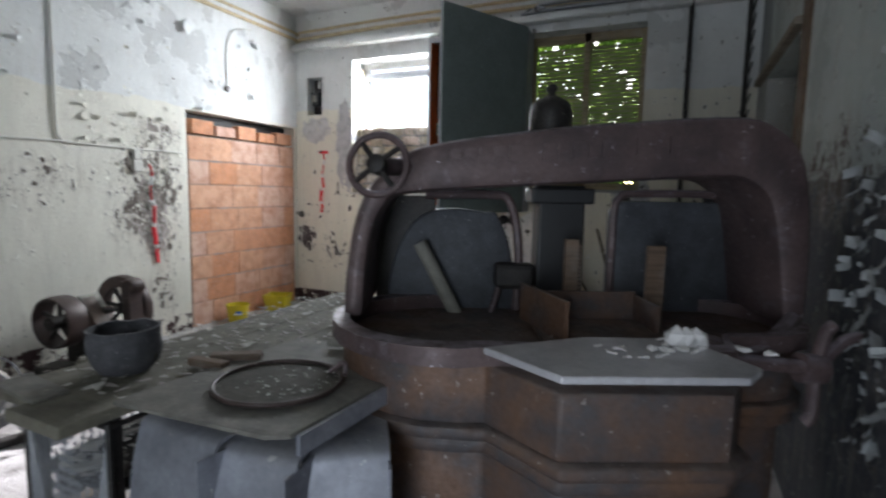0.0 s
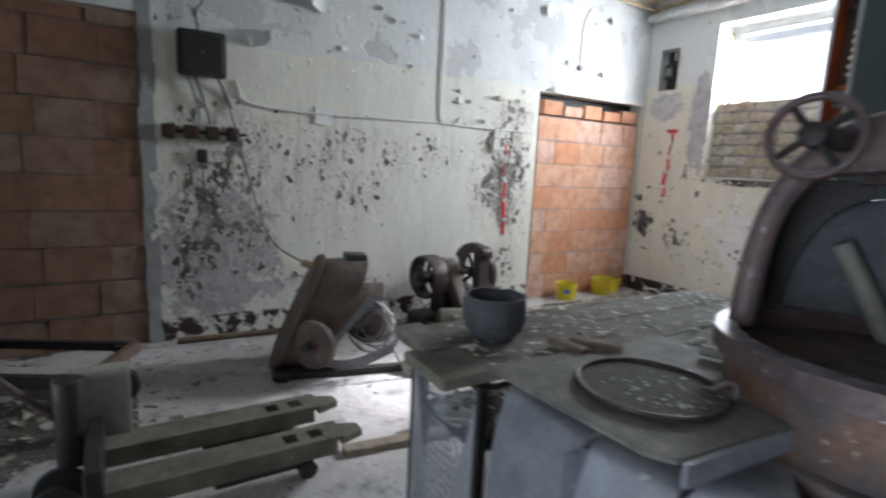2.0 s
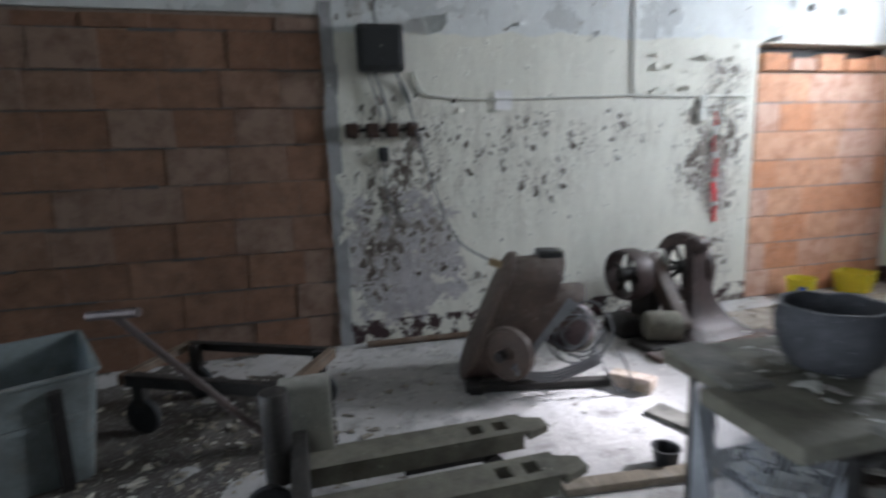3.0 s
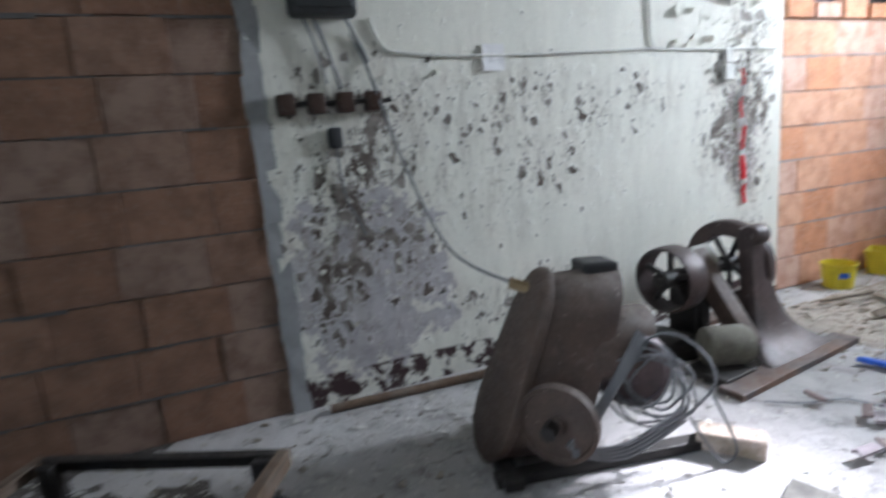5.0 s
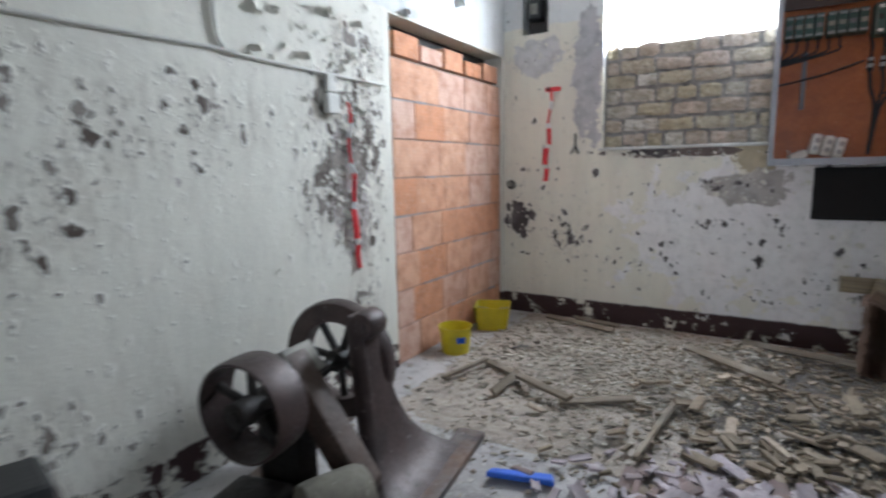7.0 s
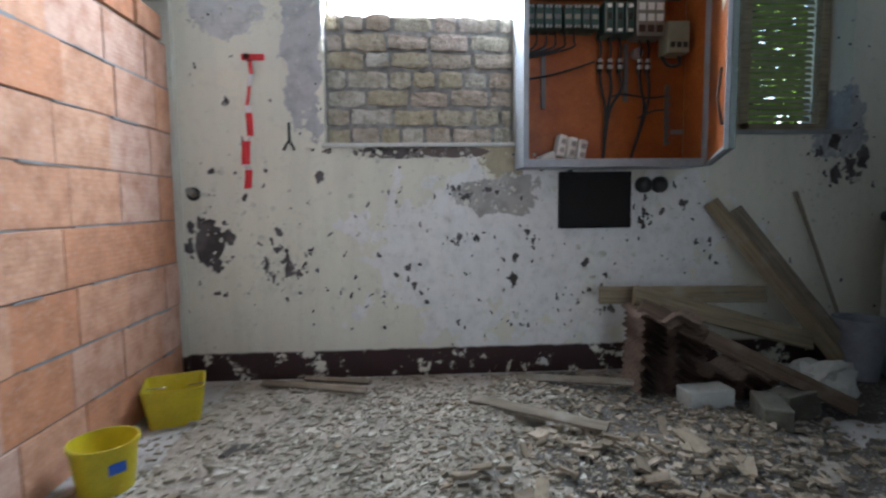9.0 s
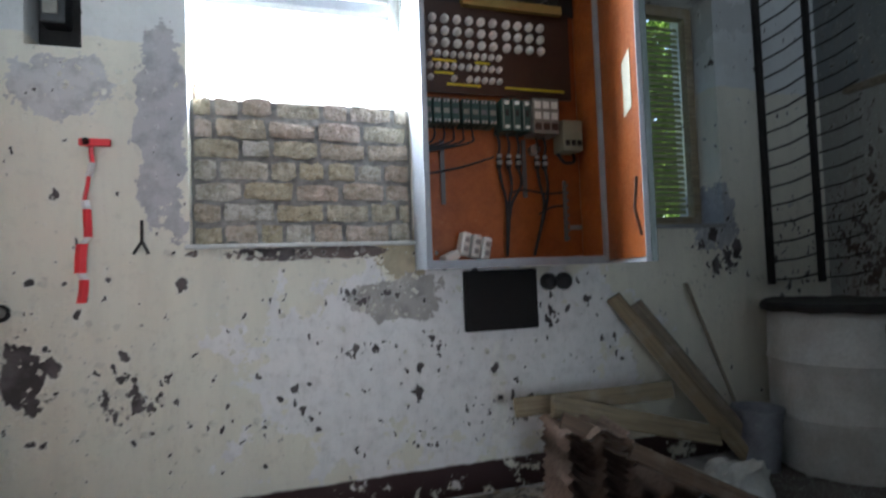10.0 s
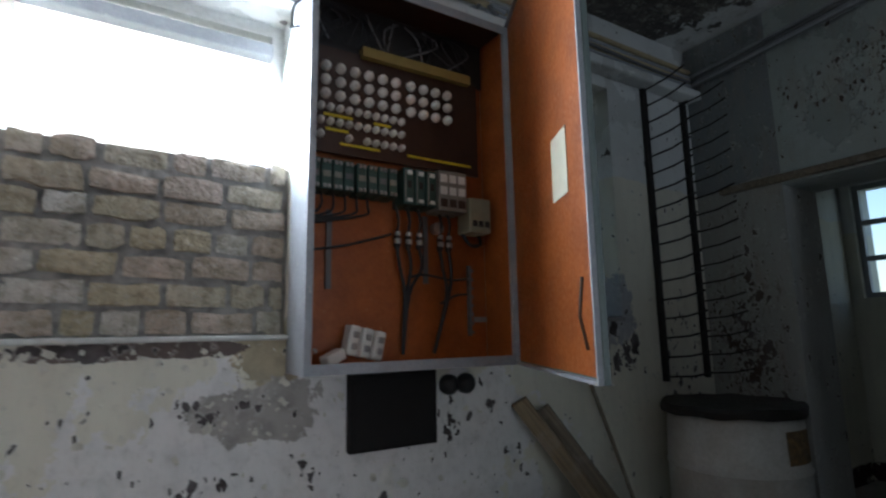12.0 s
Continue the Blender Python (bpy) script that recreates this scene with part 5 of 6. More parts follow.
for k in range(8):
    box(0.905, 0.94, 0.20, 0.21, 0.15 + 0.045 * k, 0.165 + 0.045 * k, chainbar)
part("terminal_strip", chainbar, M_CABLE, cab)
lean = pose(0.22, 0.12, 0.075, 0, 12, 8)
for k in range(3):
    part("white_fuse_holder", box(0.065 * k, 0.065 * k + 0.055, 0.0, 0.07, 0.0, 0.13, bevel=0.012, m=lean), M_PORC, cab, "loose white porcelain fuse holder")
    for dz in (0.025, 0.075):
        part("clip", box(0.065 * k + 0.014, 0.065 * k + 0.042, -0.010, 0.0, dz, dz + 0.028, bevel=0.004, m=lean), M_STEEL, cab, "bright metal fuse clip")
part("white_fuse_holder", box(0, 0.10, 0, 0.06, 0, 0.05, bevel=0.01, m=pose(0.14, 0.09, 0.02, 0, -22, 20)), M_PORC, cab, "loose white porcelain fuse holder")
crumbs = bmesh.new()
for k in range(60):
    box(-0.5, 0.5, -0.5, 0.5, 0, 1, crumbs, m=pose(lr.uniform(0.35, 0.95), lr.uniform(0.03, 0.2), 0.019, 0, 0, lr.uniform(0, 180)) @ Matrix.Diagonal((lr.uniform(0.008, 0.07), lr.uniform(0.006, 0.014), lr.uniform(0.003, 0.012), 1)))
part("crumbs", crumbs, M_RUBBLE, cab)
# box in place of a ragged wall recess, black for the dark inside
hatch = thing("black_recess_box", pose(-2.16, 5.10, 0.90), "black box standing for the dark wall recess under the cabinet", "box")
M_RECESS = plain("recess_black", (0.008, 0.007, 0.007), 0.85, 0, 0.3)
part("body", box(0, 0.44, 0, 0.047, 0, 0.34, bevel=0.006), M_RECESS, hatch)
part("lid", box(0.02, 0.42, -0.008, 0.0, 0.02, 0.32, bevel=0.003), M_RECESS, hatch)
for k in range(2):
    knob = thing("cable_gland", pose(-1.63 + 0.10 * k, 5.148, 1.16, 90), "black cable gland on the wall", "cable gland")
    part("gland", lathe([(0, 0), (0.05, 0), (0.05, 0.03), (0.035, 0.05), (0.02, 0.06), (0, 0.06)], seg=18), M_DARKBOX, knob, "", True)

# ---------------------------------------------------------------- along the west wall
gear = thing("gear_motor", pose(-3.60, 0.64, 0, 0, 0, -12), "brown gear motor housing leaning with coiled cables", "motor")
SHEAR = Matrix(((1, 0, 0, 0), (0, 1, 0.42, 0), (0, 0, 1, 0), (0, 0, 0, 1)))


def taper(bm):
    """Narrows a casting towards its top."""
    for v in bm.verts:
        v.co.x *= 1.06 - 0.42 * v.co.z / 0.77


shell = round_rect(-0.22, 0.22, 0.0, 0.74, 0.2, 8)
bm = bevelled(prism(shell, 0.34, pose(0, 0.34, 0, 90)), 0.03, 0.9)
taper(bm)
bmesh.ops.transform(bm, matrix=SHEAR, verts=bm.verts)
part("housing", bm, M_TANK, gear, "", True)
bm = bevelled(prism(round_rect(-0.24, 0.24, 0.0, 0.77, 0.22, 8), 0.05, pose(0, 0.03, 0, 90)), 0.015, 0.9)
taper(bm)
bmesh.ops.transform(bm, matrix=SHEAR, verts=bm.verts)
part("end_flange", bm, M_TANK, gear, "", True)
bm = disc_solid(0.15, 0.26, pose(0.04, 0.26, 0.42, -90), seg=28, bevel=0.02)
bmesh.ops.transform(bm, matrix=SHEAR, verts=bm.verts)
part("side_drum", bm, M_TANK, gear, "", True)
part("brass_fitting", rod((-0.03, 0.33, 0.655), (-0.09, 0.20, 0.70), 0.026, seg=6), plain("dull_brass", (0.24, 0.17, 0.09), 0.6, 0.3), gear, "dull brass cable fitting")
part("terminal_box", box(-0.10, 0.05, 0.44, 0.59, 0.70, 0.80, bevel=0.014, m=pose(0, 0, 0, -3)), M_DARKBOX, gear, "black terminal box")
lead = part("supply_cable", tube([(-0.085, 0.21, 0.70), (-0.35, 0.0, 0.83), (-0.62, -0.15, 1.25), (-0.74, -0.28, 1.75), (-0.75, -0.38, 1.95)], 0.007, smooth_steps=6), M_CABLE, gear, "", True)


def disc_wheel(cx, cy, cz, r, w, facing, parent, material, label):
    m = pose(cx, cy, cz, 90, 0, facing)
    out = part("disc", lathe([(0, 0), (r, 0), (r, w), (r * 0.90, w), (r * 0.86, w * 0.75), (r * 0.25, w * 0.75), (r * 0.2, w * 1.2), (0, w * 1.2)], m, seg=40), material, parent, label, True)
    return out


disc_wheel(0.26, 0.26, 0.235, 0.155, 0.045, 52, gear, M_TANK, "dusty brown pulley disc")
disc_wheel(0.10, 0.64, 0.34, 0.16, 0.06, 52, gear, M_IRON, "dark brown pulley disc")
disc_wheel(0.0, 0.72, 0.28, 0.13, 0.10, 60, gear, M_ALU, "pale grey motor drum")
part("hub_nut", disc_solid(0.03, 0.06, pose(0.29, 0.22, 0.235, 90, 0, 52), seg=8), M_BLACK, gear)
for k in range(5):
    o = 0.011 * k
    part("belt", tube([(0.32, 0.26 + o, 0.16 - o), (0.30, 0.42 + o, 0.32 + o * 0.4), (0.20, 0.62 + o, 0.52 - o)], 0.008, smooth_steps=4), M_CABLE, gear, "", True)
for k in range(4):
    o = 0.018 * k
    part("belt", tube([(0.33, 0.28, 0.15 - o * 0.4), (0.32, 0.5, 0.13 - o), (0.26, 0.78, 0.20 - o)], 0.008, smooth_steps=4), M_CABLE, gear, "", True)
lr = random.Random(21)
for k in range(7):
    r = 0.12 + lr.uniform(-0.03, 0.05)
    m = pose(0.24 + lr.uniform(-0.03, 0.04), 0.66 + lr.uniform(-0.05, 0.06), 0.33 + lr.uniform(-0.05, 0.04), 78 + lr.uniform(-14, 14), lr.uniform(-20, 20), 50 + lr.uniform(-18, 18))
    pts = [m @ Vector((r * math.cos(a) * (1 + 0.2 * math.sin(2 * a + k)), r * math.sin(a), 0.02 * math.sin(3 * a + k))) for a in (2 * math.pi * j / 22 for j in range(23))]
    part("cable_loop", tube(pts, 0.0055, seg=6), M_CABLE, gear, "grey coiled cable", True)
part("cable_loop", tube([(0.30, 0.74, 0.24), (0.36, 0.80, 0.10), (0.38, 0.86, 0.02), (0.36, 0.93, 0.06), (0.32, 0.86, 0.26)], 0.0055, seg=6, smooth_steps=6), M_CABLE, gear, "grey coiled cable", True)
part("foot", box(-0.25, 0.30, 0.02, 0.10, 0.0, 0.05, bevel=0.01), M_BLACK, gear)
part("foot", box(0.20, 0.27, 0.0, 0.95, 0.0, 0.045, bevel=0.01), M_BLACK, gear)

base = thing("line_shaft_stand", pose(-3.98, 2.55, 0, 0, 0, 8), "brown cast-iron shaft stand with two spoked flywheels", "shaft stand")


def spoked_wheel(x, y, r, w, spokes, inner, material, label):
    m = pose(x, y, 0.455, 90)
    rimp = part("flywheel", lathe([(r * inner, -w / 2), (r * 0.97, -w / 2), (r, -w * 0.36), (r * 1.01, 0), (r, w * 0.36), (r * 0.97, w / 2), (r * inner, w / 2), (r * inner - 0.006, 0), (r * inner, -w / 2)], m, seg=52), material, base, label, True)
    for k in range(spokes):
        a = 2 * math.pi * k / spokes + 0.3
        part("spoke", tube([m @ Vector((0.03 * math.cos(a), 0.03 * math.sin(a), 0)), m @ Vector((r * inner * 1.03 * math.cos(a), r * inner * 1.03 * math.sin(a), 0))], 0.017, seg=8), M_BLACK, rimp, "", True)
    part("hub", disc_solid(0.05, w * 1.2, m @ pose(0, 0, -w * 0.6), seg=20, bevel=0.006), M_BLACK, rimp, "", True)


spoked_wheel(-0.02, 0.0, 0.265, 0.080, 7, 0.66, M_IRON2, "brown spoked flywheel")
spoked_wheel(-0.03, -0.52, 0.188, 0.15, 5, 0.92, M_IRON2, "dark hollow belt pulley")
part("shaft", rod((-0.03, -0.62, 0.455), (-0.03, 0.12, 0.455), 0.022, seg=14), M_BLACK, base, "", True)
# plain black blocks added to fill the dark space under shaft and pulley
part("pedestal", jitter(box(-0.13, 0.07, -0.42, -0.30, 0.0, 0.47, bevel=0.02), 0.008, 7), M_BLACK, base)
part("pedestal", jitter(box(-0.16, 0.10, -0.66, -0.44, 0.0, 0.15, bevel=0.04), 0.03, 9), M_BLACK, base)
# curved casting that spreads to a long foot
levels = [(0.70, 0.205, 0.050), (0.66, 0.205, 0.060), (0.55, 0.215, 0.068), (0.42, 0.232, 0.085), (0.30, 0.256, 0.112), (0.20, 0.288, 0.152), (0.12, 0.335, 0.205), (0.065, 0.395, 0.262), (0.04, 0.46, 0.295), (0.0, 0.485, 0.30)]
bm = bmesh.new()
rings = []
for z, x, hw in levels:
    rings.append([bm.verts.new((x - dx, -0.10 + 0.02 * (0.7 - z) / 0.7 + f * hw, z)) for dx, f in ((0, -0.92), (0, -0.5), (-0.006, 0), (0, 0.5), (0, 0.92), (0.014, 1), (0.065, 1), (0.08, 0.9), (0.08, -0.9), (0.065, -1), (0.014, -1))])
for a, b in zip(rings, rings[1:]):
    for q in range(11):
        bm.faces.new((a[q], a[(q + 1) % 11], b[(q + 1) % 11], b[q]))
bm.faces.new(rings[0][::-1])
bm.faces.new(rings[-1])
bmesh.ops.recalc_face_normals(bm, faces=bm.faces[:])
part("bracket", bm, M_IRON2, base, "purplish brown curved bracket", True)
part("bearing", lathe([(0.024, -0.06), (0.052, -0.06), (0.060, -0.045), (0.060, 0.045), (0.052, 0.06), (0.024, 0.06), (0.022, 0), (0.024, -0.06)], pose(0.195, -0.10, 0.665, 90), seg=24), M_IRON2, base, "hollow bearing boss", True)
rails = box(0.40, 0.53, -0.75, 0.36, 0, 0.035, bevel=0.004)
part("rail", rails, M_IRONLOW, base, "rust-brown base rail")
part("rail", box(-0.27, -0.16, -0.75, 0.30, 0, 0.035, bevel=0.004), M_IRONLOW, base)
bar = prism(round_rect(-0.05, 0.05, 0.0, 0.62, 0.045, 5), 0.11, pose(-0.03, -0.29, 0.605, 90, 145, 0))
part("belt_guard", bevelled(bar, 0.006, 0.7), M_TANK, base, "flat grey-brown belt guard", True)
part("guard_cap", box(-0.055, 0.055, 0.0, 0.16, -0.005, 0.12, m=pose(-0.03, -0.405, 0.59, 0, 145, 0)), M_ALU, base, "pale grey guard top")
mot = lathe([(0, 0), (0.07, 0), (0.10, 0.02), (0.105, 0.05), (0.105, 0.22), (0.09, 0.25), (0, 0.25)], pose(0.21, -0.60, 0.14, 90, 0, 150), seg=28)
part("motor", mot, M_BENCH, base, "dull grey electric motor", True)
part("motor_foot", box(0.18, 0.42, -0.70, -0.45, 0.0, 0.05, bevel=0.008), M_BLACK, base)

for (x, y, r, h, sq) in ((-4.23, 3.96, 0.115, 0.19, False), (-4.25, 4.60, 0.14, 0.19, True)):
    bucket = thing("yellow_bucket", pose(x, y, 0, 0, 0, 20), "square yellow plastic tub on the floor" if sq else "yellow plastic bucket with small blue label", "bucket")
    if sq:
        o, i2 = round_rect(-r, r, -r, r, 0.03, 3), round_rect(-r + 0.006, r - 0.006, -r + 0.006, r - 0.006, 0.026, 3)
        bm = ring_prism(o, i2, h)
        for v in bm.verts:
            k = 0.80 + 0.20 * v.co.z / h
            v.co.x *= k
            v.co.y *= k
        part("wall", bm, M_YELLOW, bucket)
        part("bottom", box(-r * 0.79, r * 0.79, -r * 0.79, r * 0.79, 0.004, 0.01), M_YELLOW, bucket)
    else:
        part("wall", lathe([(0, 0), (r * 0.82, 0), (r, h), (r * 1.05, h), (r * 1.05, h - 0.015), (r * 0.98, h - 0.015), (r * 0.96, h - 0.002), (r * 0.79, 0.008), (0, 0.008)], seg=36), M_YELLOW, bucket, "", True)
        part("label", box(r * 0.955, r * 0.975, -0.03, 0.03, 0.09, 0.13, m=pose(0, 0, 0, 0, 0, -60)), M_BLUE, bucket)
    part("handle", tube([(r * math.cos(a), r * math.sin(a), h - 0.02 - 0.05 * math.sin(a)) for a in (math.pi * j / 10 for j in range(11))], 0.004, seg=6), M_STEEL, bucket)

swb = thing("fuse_box", pose(WEST + 0.004, 0.34, 1.94), "dark grey painted metal fuse box on the wall", "fuse box")
part("case", box(0, 0.10, -0.16, 0.16, 0.0, 0.31, bevel=0.025), M_DARKBOX, swb, "", True)
part("cover", box(0.10, 0.112, -0.13, 0.13, 0.03, 0.28, bevel=0.006), M_DARKBOX, swb)
part("screw", disc_solid(0.008, 0.006, pose(0.112, 0, 0.16, 0, 90), seg=10), M_ALU, swb)
part("cable", tube([(0.05, -0.02, 0.31), (0.04, -0.03, 0.45), (0.02, 0.02, 0.62), (0.01, -0.02, 1.6)], 0.008, smooth_steps=4), M_CABLE, swb, "", True)
part("cable", tube([(0.05, 0.10, 0.0), (0.02, 0.15, -0.08), (0.012, 0.2, -0.2)], 0.009, smooth_steps=4), M_CABLE, swb, "", True)
part("cable", tube([(0.05, -0.05, 0.0), (0.03, 0.0, -0.14), (0.02, 0.05, -0.32)], 0.009, smooth_steps=4), M_CABLE, swb, "", True)
part("cable", tube([(0.05, -0.10, 0.0), (0.035, -0.06, -0.10), (0.03, -0.02, -0.3)], 0.006, smooth_steps=4), M_CABLE, swb, "", True)
for k in range(4):
    y = 0.116 + 0.142 * k
    s = thing("wall_socket", pose(WEST + 0.002, y, 1.552), "round-edged brown bakelite wall socket", "socket", "row of brown sockets")
    part("cover", box(0, 0.055, -0.046, 0.046, -0.05, 0.05, bevel=0.014), M_BAKE, s, "", True)
    part("cap", disc_solid(0.03, 0.012, pose(0.055, 0, 0, 0, 90), seg=20), M_BAKE, s, "", True)
    part("nipple", rod((0.02, 0.046, 0.0), (0.02, 0.096, 0.004), 0.012), M_BLACK, s, "", True)
s = thing("wall_plug", pose(WEST + 0.002, 0.33, 1.385), "small black plug hanging on the wall", "plug")
part("plug", box(0, 0.05, -0.035, 0.035, -0.05, 0.05, bevel=0.012), M_RUBBER, s, "", True)
part("cord", tube([(0.02, 0, -0.05), (0.015, 0.02, -0.3), (0.02, 0.07, -0.42), (0.03, 0.10, -0.50)], 0.006, smooth_steps=4), M_CABLE, s, "", True)
s = thing("junction_box", pose(WEST + 0.002, 2.98, 1.62), "small grey junction box on the peeling wall", "junction box")
part("case", box(0, 0.04, -0.045, 0.045, -0.05, 0.05, bevel=0.006), M_CONDUIT, s)
part("case", box(0, 0.03, -0.03, 0.03, 0.06, 0.15, bevel=0.006), M_CONDUIT, s)
s = thing("wall_paper_scrap", pose(WEST + 0.004, 1.235, 1.76), "torn white paper scrap stuck behind the conduit", "paper")
part("scrap", jitter(box(0.012, 0.016, -0.06, 0.07, -0.08, 0.06), 0.015, 9), M_WHITE, s)


def barrier_tape(x, y, z0, z1, along, sway):
    t_ = thing("barrier_tape", pose(x, y, 0), "red and white barrier tape hanging on the wall", "tape", "barrier tapes")
    n = 9
    for k in range(n):
        ka, kb = (k + 0.32 * math.sin(k * 2.9)) / n if k else 0.0, (k + 1 + 0.32 * math.sin((k + 1) * 2.9)) / n if k < n - 1 else 1.0
        za, zb = z0 + (z1 - z0) * ka, z0 + (z1 - z0) * kb
        ya, yb = sway * (k / n) + 0.012 * math.sin(k * 1.7), sway * ((k + 1) / n) + 0.012 * math.sin((k + 1) * 1.7)
        w = 0.011 + 0.013 * k / n + 0.005 * math.sin(k * 2.3)
        bm = bmesh.new()
        rows_ = []
        for j in range(4):
            u2 = j / 3
            c, z = ya + (yb - ya) * u2, za + (zb - za) * u2
            d = 0.010 + 0.010 * math.sin(k * 2 + j)
            rows_.append([bm.verts.new((d, c - w, z) if along == "y" else (c - w, -d, z)), bm.verts.new((d + 0.012, c, z) if along == "y" else (c, -d - 0.012, z)), bm.verts.new((d, c + w, z) if along == "y" else (c + w, -d, z))])
        for p, q in zip(rows_, rows_[1:]):
            for j in range(2):
                bm.faces.new((p[j], p[j + 1], q[j + 1], q[j]))
        part("red_stripe" if k % 2 == 0 else "white_stripe", bm, M_RED if k % 2 == 0 else M_WHITE, t_)


barrier_tape(WEST + 0.012, 3.10, 1.64, 0.73, "y", 0.04)
barrier_tape(-3.97, NORTH - 0.004, 1.90, 1.16, "x", -0.05)
s = thing("wall_tap", pose(-3.975, NORTH, 1.90), "small dark valve with red tape tied on", "valve")
part("spindle", rod((0, 0, 0), (0, -0.07, 0), 0.018), M_BLACK, s)
part("knot", box(-0.03, 0.10, -0.07, -0.05, -0.02, 0.015, bevel=0.006), M_RED, s)
s = thing("wall_hook", pose(-3.765, NORTH, 1.44), "black forked iron hook on the wall", "hook")
for a2, b2 in (((0, -0.01, 0.10), (0, -0.012, 0)), ((0, -0.012, 0), (-0.035, -0.02, -0.06)), ((0, -0.012, 0), (0.03, -0.02, -0.06))):
    part("prong", rod(a2, b2, 0.007), M_BLACK, s)
s = thing("meter_niche_box", pose(-4.235, 5.16, 2.365), "black electric meter sitting in a wall niche", "meter")
part("panel", box(0.005, 0.22, 0.12, 0.14, 0.005, 0.44), M_BLACK, s)
part("meter", box(0.04, 0.15, 0.02, 0.12, 0.12, 0.28, bevel=0.01), M_DARKBOX, s)
part("dial", box(0.06, 0.12, 0.012, 0.02, 0.16, 0.24), M_ALU, s, "pale meter dial")
part("insulator", rod((0.12, 0.08, 0.33), (0.12, 0.08, 0.42), 0.012), M_PORC, s)
s = thing("hanging_wire", pose(WEST + 0.004, 4.04, 2.49), "thin wire stub with a knob on the wall", "wire")
part("wire", tube([(0.006, 0.0, 0.0), (0.006, 0.0, 0.4), (0.006, 0.1, 0.62), (0.006, 0.35, 0.70)], 0.006, smooth_steps=4), M_CONDUIT, s)
part("knob", disc_solid(0.03, 0.03, pose(0, 0, 0, 0, 90), seg=14), M_BAKE, s)
s = thing("floor_pipe", pose(-4.30, 0.12, 0.024), "grey-brown pipe lying along the wall", "pipe")
part("pipe", tube([(0, 0, 0), (0.03, 0.6, 0.0), (0.10, 1.35, 0.01)], 0.024, seg=12), M_WOODD, s, "", True)

s = thing("wall_stub_pipe", pose(-4.33, NORTH, 1.13), "short rusty pipe stub sticking out of the wall", "pipe stub")
part("stub", rod((0, 0, 0), (0.02, -0.11, 0.015), 0.022, seg=14), M_ALU, s, "", True)
part("flange", disc_solid(0.04, 0.012, pose(0, 0, 0, 90), seg=16), M_BLACK, s, "", True)
s = thing("loose_wire", pose(-3.30, 1.95, 0.012), "thin pale wire lying on the floor", "wire")
part("wire", tube([(0, 0, 0), (0.10, 0.12, 0.004), (0.16, 0.30, 0.0), (0.30, 0.36, 0.003)], 0.005, None, 6, 5), M_RIM, s, "", True)
for x, y, rz, sx, sy in ((-2.72, 1.50, 20, 0.13, 0.07), (-2.58, 1.86, -35, 0.10, 0.06)):
    ob = tagged(mesh_ob("tile_piece", jitter(box(-sx, sx, -sy, sy, 0.0, 0.018, bevel=0.003), 0.008, 14, x), M_PLATE), "dark flat broken tile piece on the floor", "tile piece", "loose tile pieces")
    ob.matrix_basis = pose(x, y, 0.002, 0, 0, rz)

# ---------------------------------------------------------------- pallet truck, trolley and bin
jack = thing("pallet_truck", pose(-2.42, -0.30, 0, 0, 0, 1), "worn grey pallet truck with two flat forks", "pallet truck")
for x in (-0.23, 0.09):
    bm = bmesh.new()
    for sx, sy in (((x, x + 0.15), (0.0, 0.68)), ((x, x + 0.04), (0.68, 0.74)), ((x + 0.11, x + 0.15), (0.68, 0.74)), ((x, x + 0.15), (0.74, 0.79)), ((x, x + 0.04), (0.79, 0.85)), ((x + 0.11, x + 0.15), (0.79, 0.85)), ((x, x + 0.15), (0.85, 0.93))):
        box(sx[0], sx[1], sy[0], sy[1], 0.185, 0.20, bm)
    box(x, x + 0.012, 0, 0.9, 0.12, 0.185, bm)
    box(x + 0.138, x + 0.15, 0, 0.9, 0.12, 0.185, bm)
    bmesh.ops.remove_doubles(bm, verts=bm.verts, dist=0.0005)
    part("fork", bm, M_BENCH, jack, "dusty grey steel fork")
    part("tip", prism([(0, 0.92), (0.15, 0.92), (0.11, 1.03), (0.04, 1.03)], 0.03, pose(x, 0, 0.155)), M_BENCH, jack)
    part("roller", disc_solid(0.04, 0.08, pose(x + 0.035, 0.78, 0.05, 0, 90), seg=20), M_BLACK, jack, "", True)
    part("fork_strut", box(x + 0.06, x + 0.09, 0.4, 0.80, 0.06, 0.11), M_BLACK, jack)
part("head_plate", box(-0.25, 0.26, -0.03, 0.03, 0.12, 0.30, bevel=0.01), M_BLACK, jack)
bm = bevelled(prism(round_rect(-0.30, -0.20, 0.08, 0.50, 0.04, 4), 0.20, pose(0, 0.13, 0, 90)), 0.01, 0.7)
part("body_cover", bm, M_ALU, jack, "pale worn cover plate", True)
part("pump", disc_solid(0.055, 0.36, pose(-0.13, -0.08, 0.15), seg=20, bevel=0.01), M_BLACK, jack, "", True)
for x in (-0.08, 0.06):
    part("wheel", lathe([(0, 0), (0.03, 0), (0.035, 0.008), (0.085, 0.008), (0.09, 0.015), (0.09, 0.045), (0.03, 0.05), (0, 0.05)], pose(x, -0.12, 0.09, 0, 90), seg=28), M_RUBBER, jack, "", True)
part("drawbar", rod((-0.10, 0.0, 0.22), (-0.16, -0.57, 0.85), 0.014, seg=12), M_IRON2, jack, "", True)
part("grip", rod((-0.20, -0.66, 0.842), (-0.12, -0.48, 0.860), 0.017, seg=12), M_IRON2, jack, "", True)

trolley = thing("angle_iron_trolley", pose(-3.44, -0.66, 0, 0, 0, -27), "rusty low trolley frame of angle iron", "trolley")
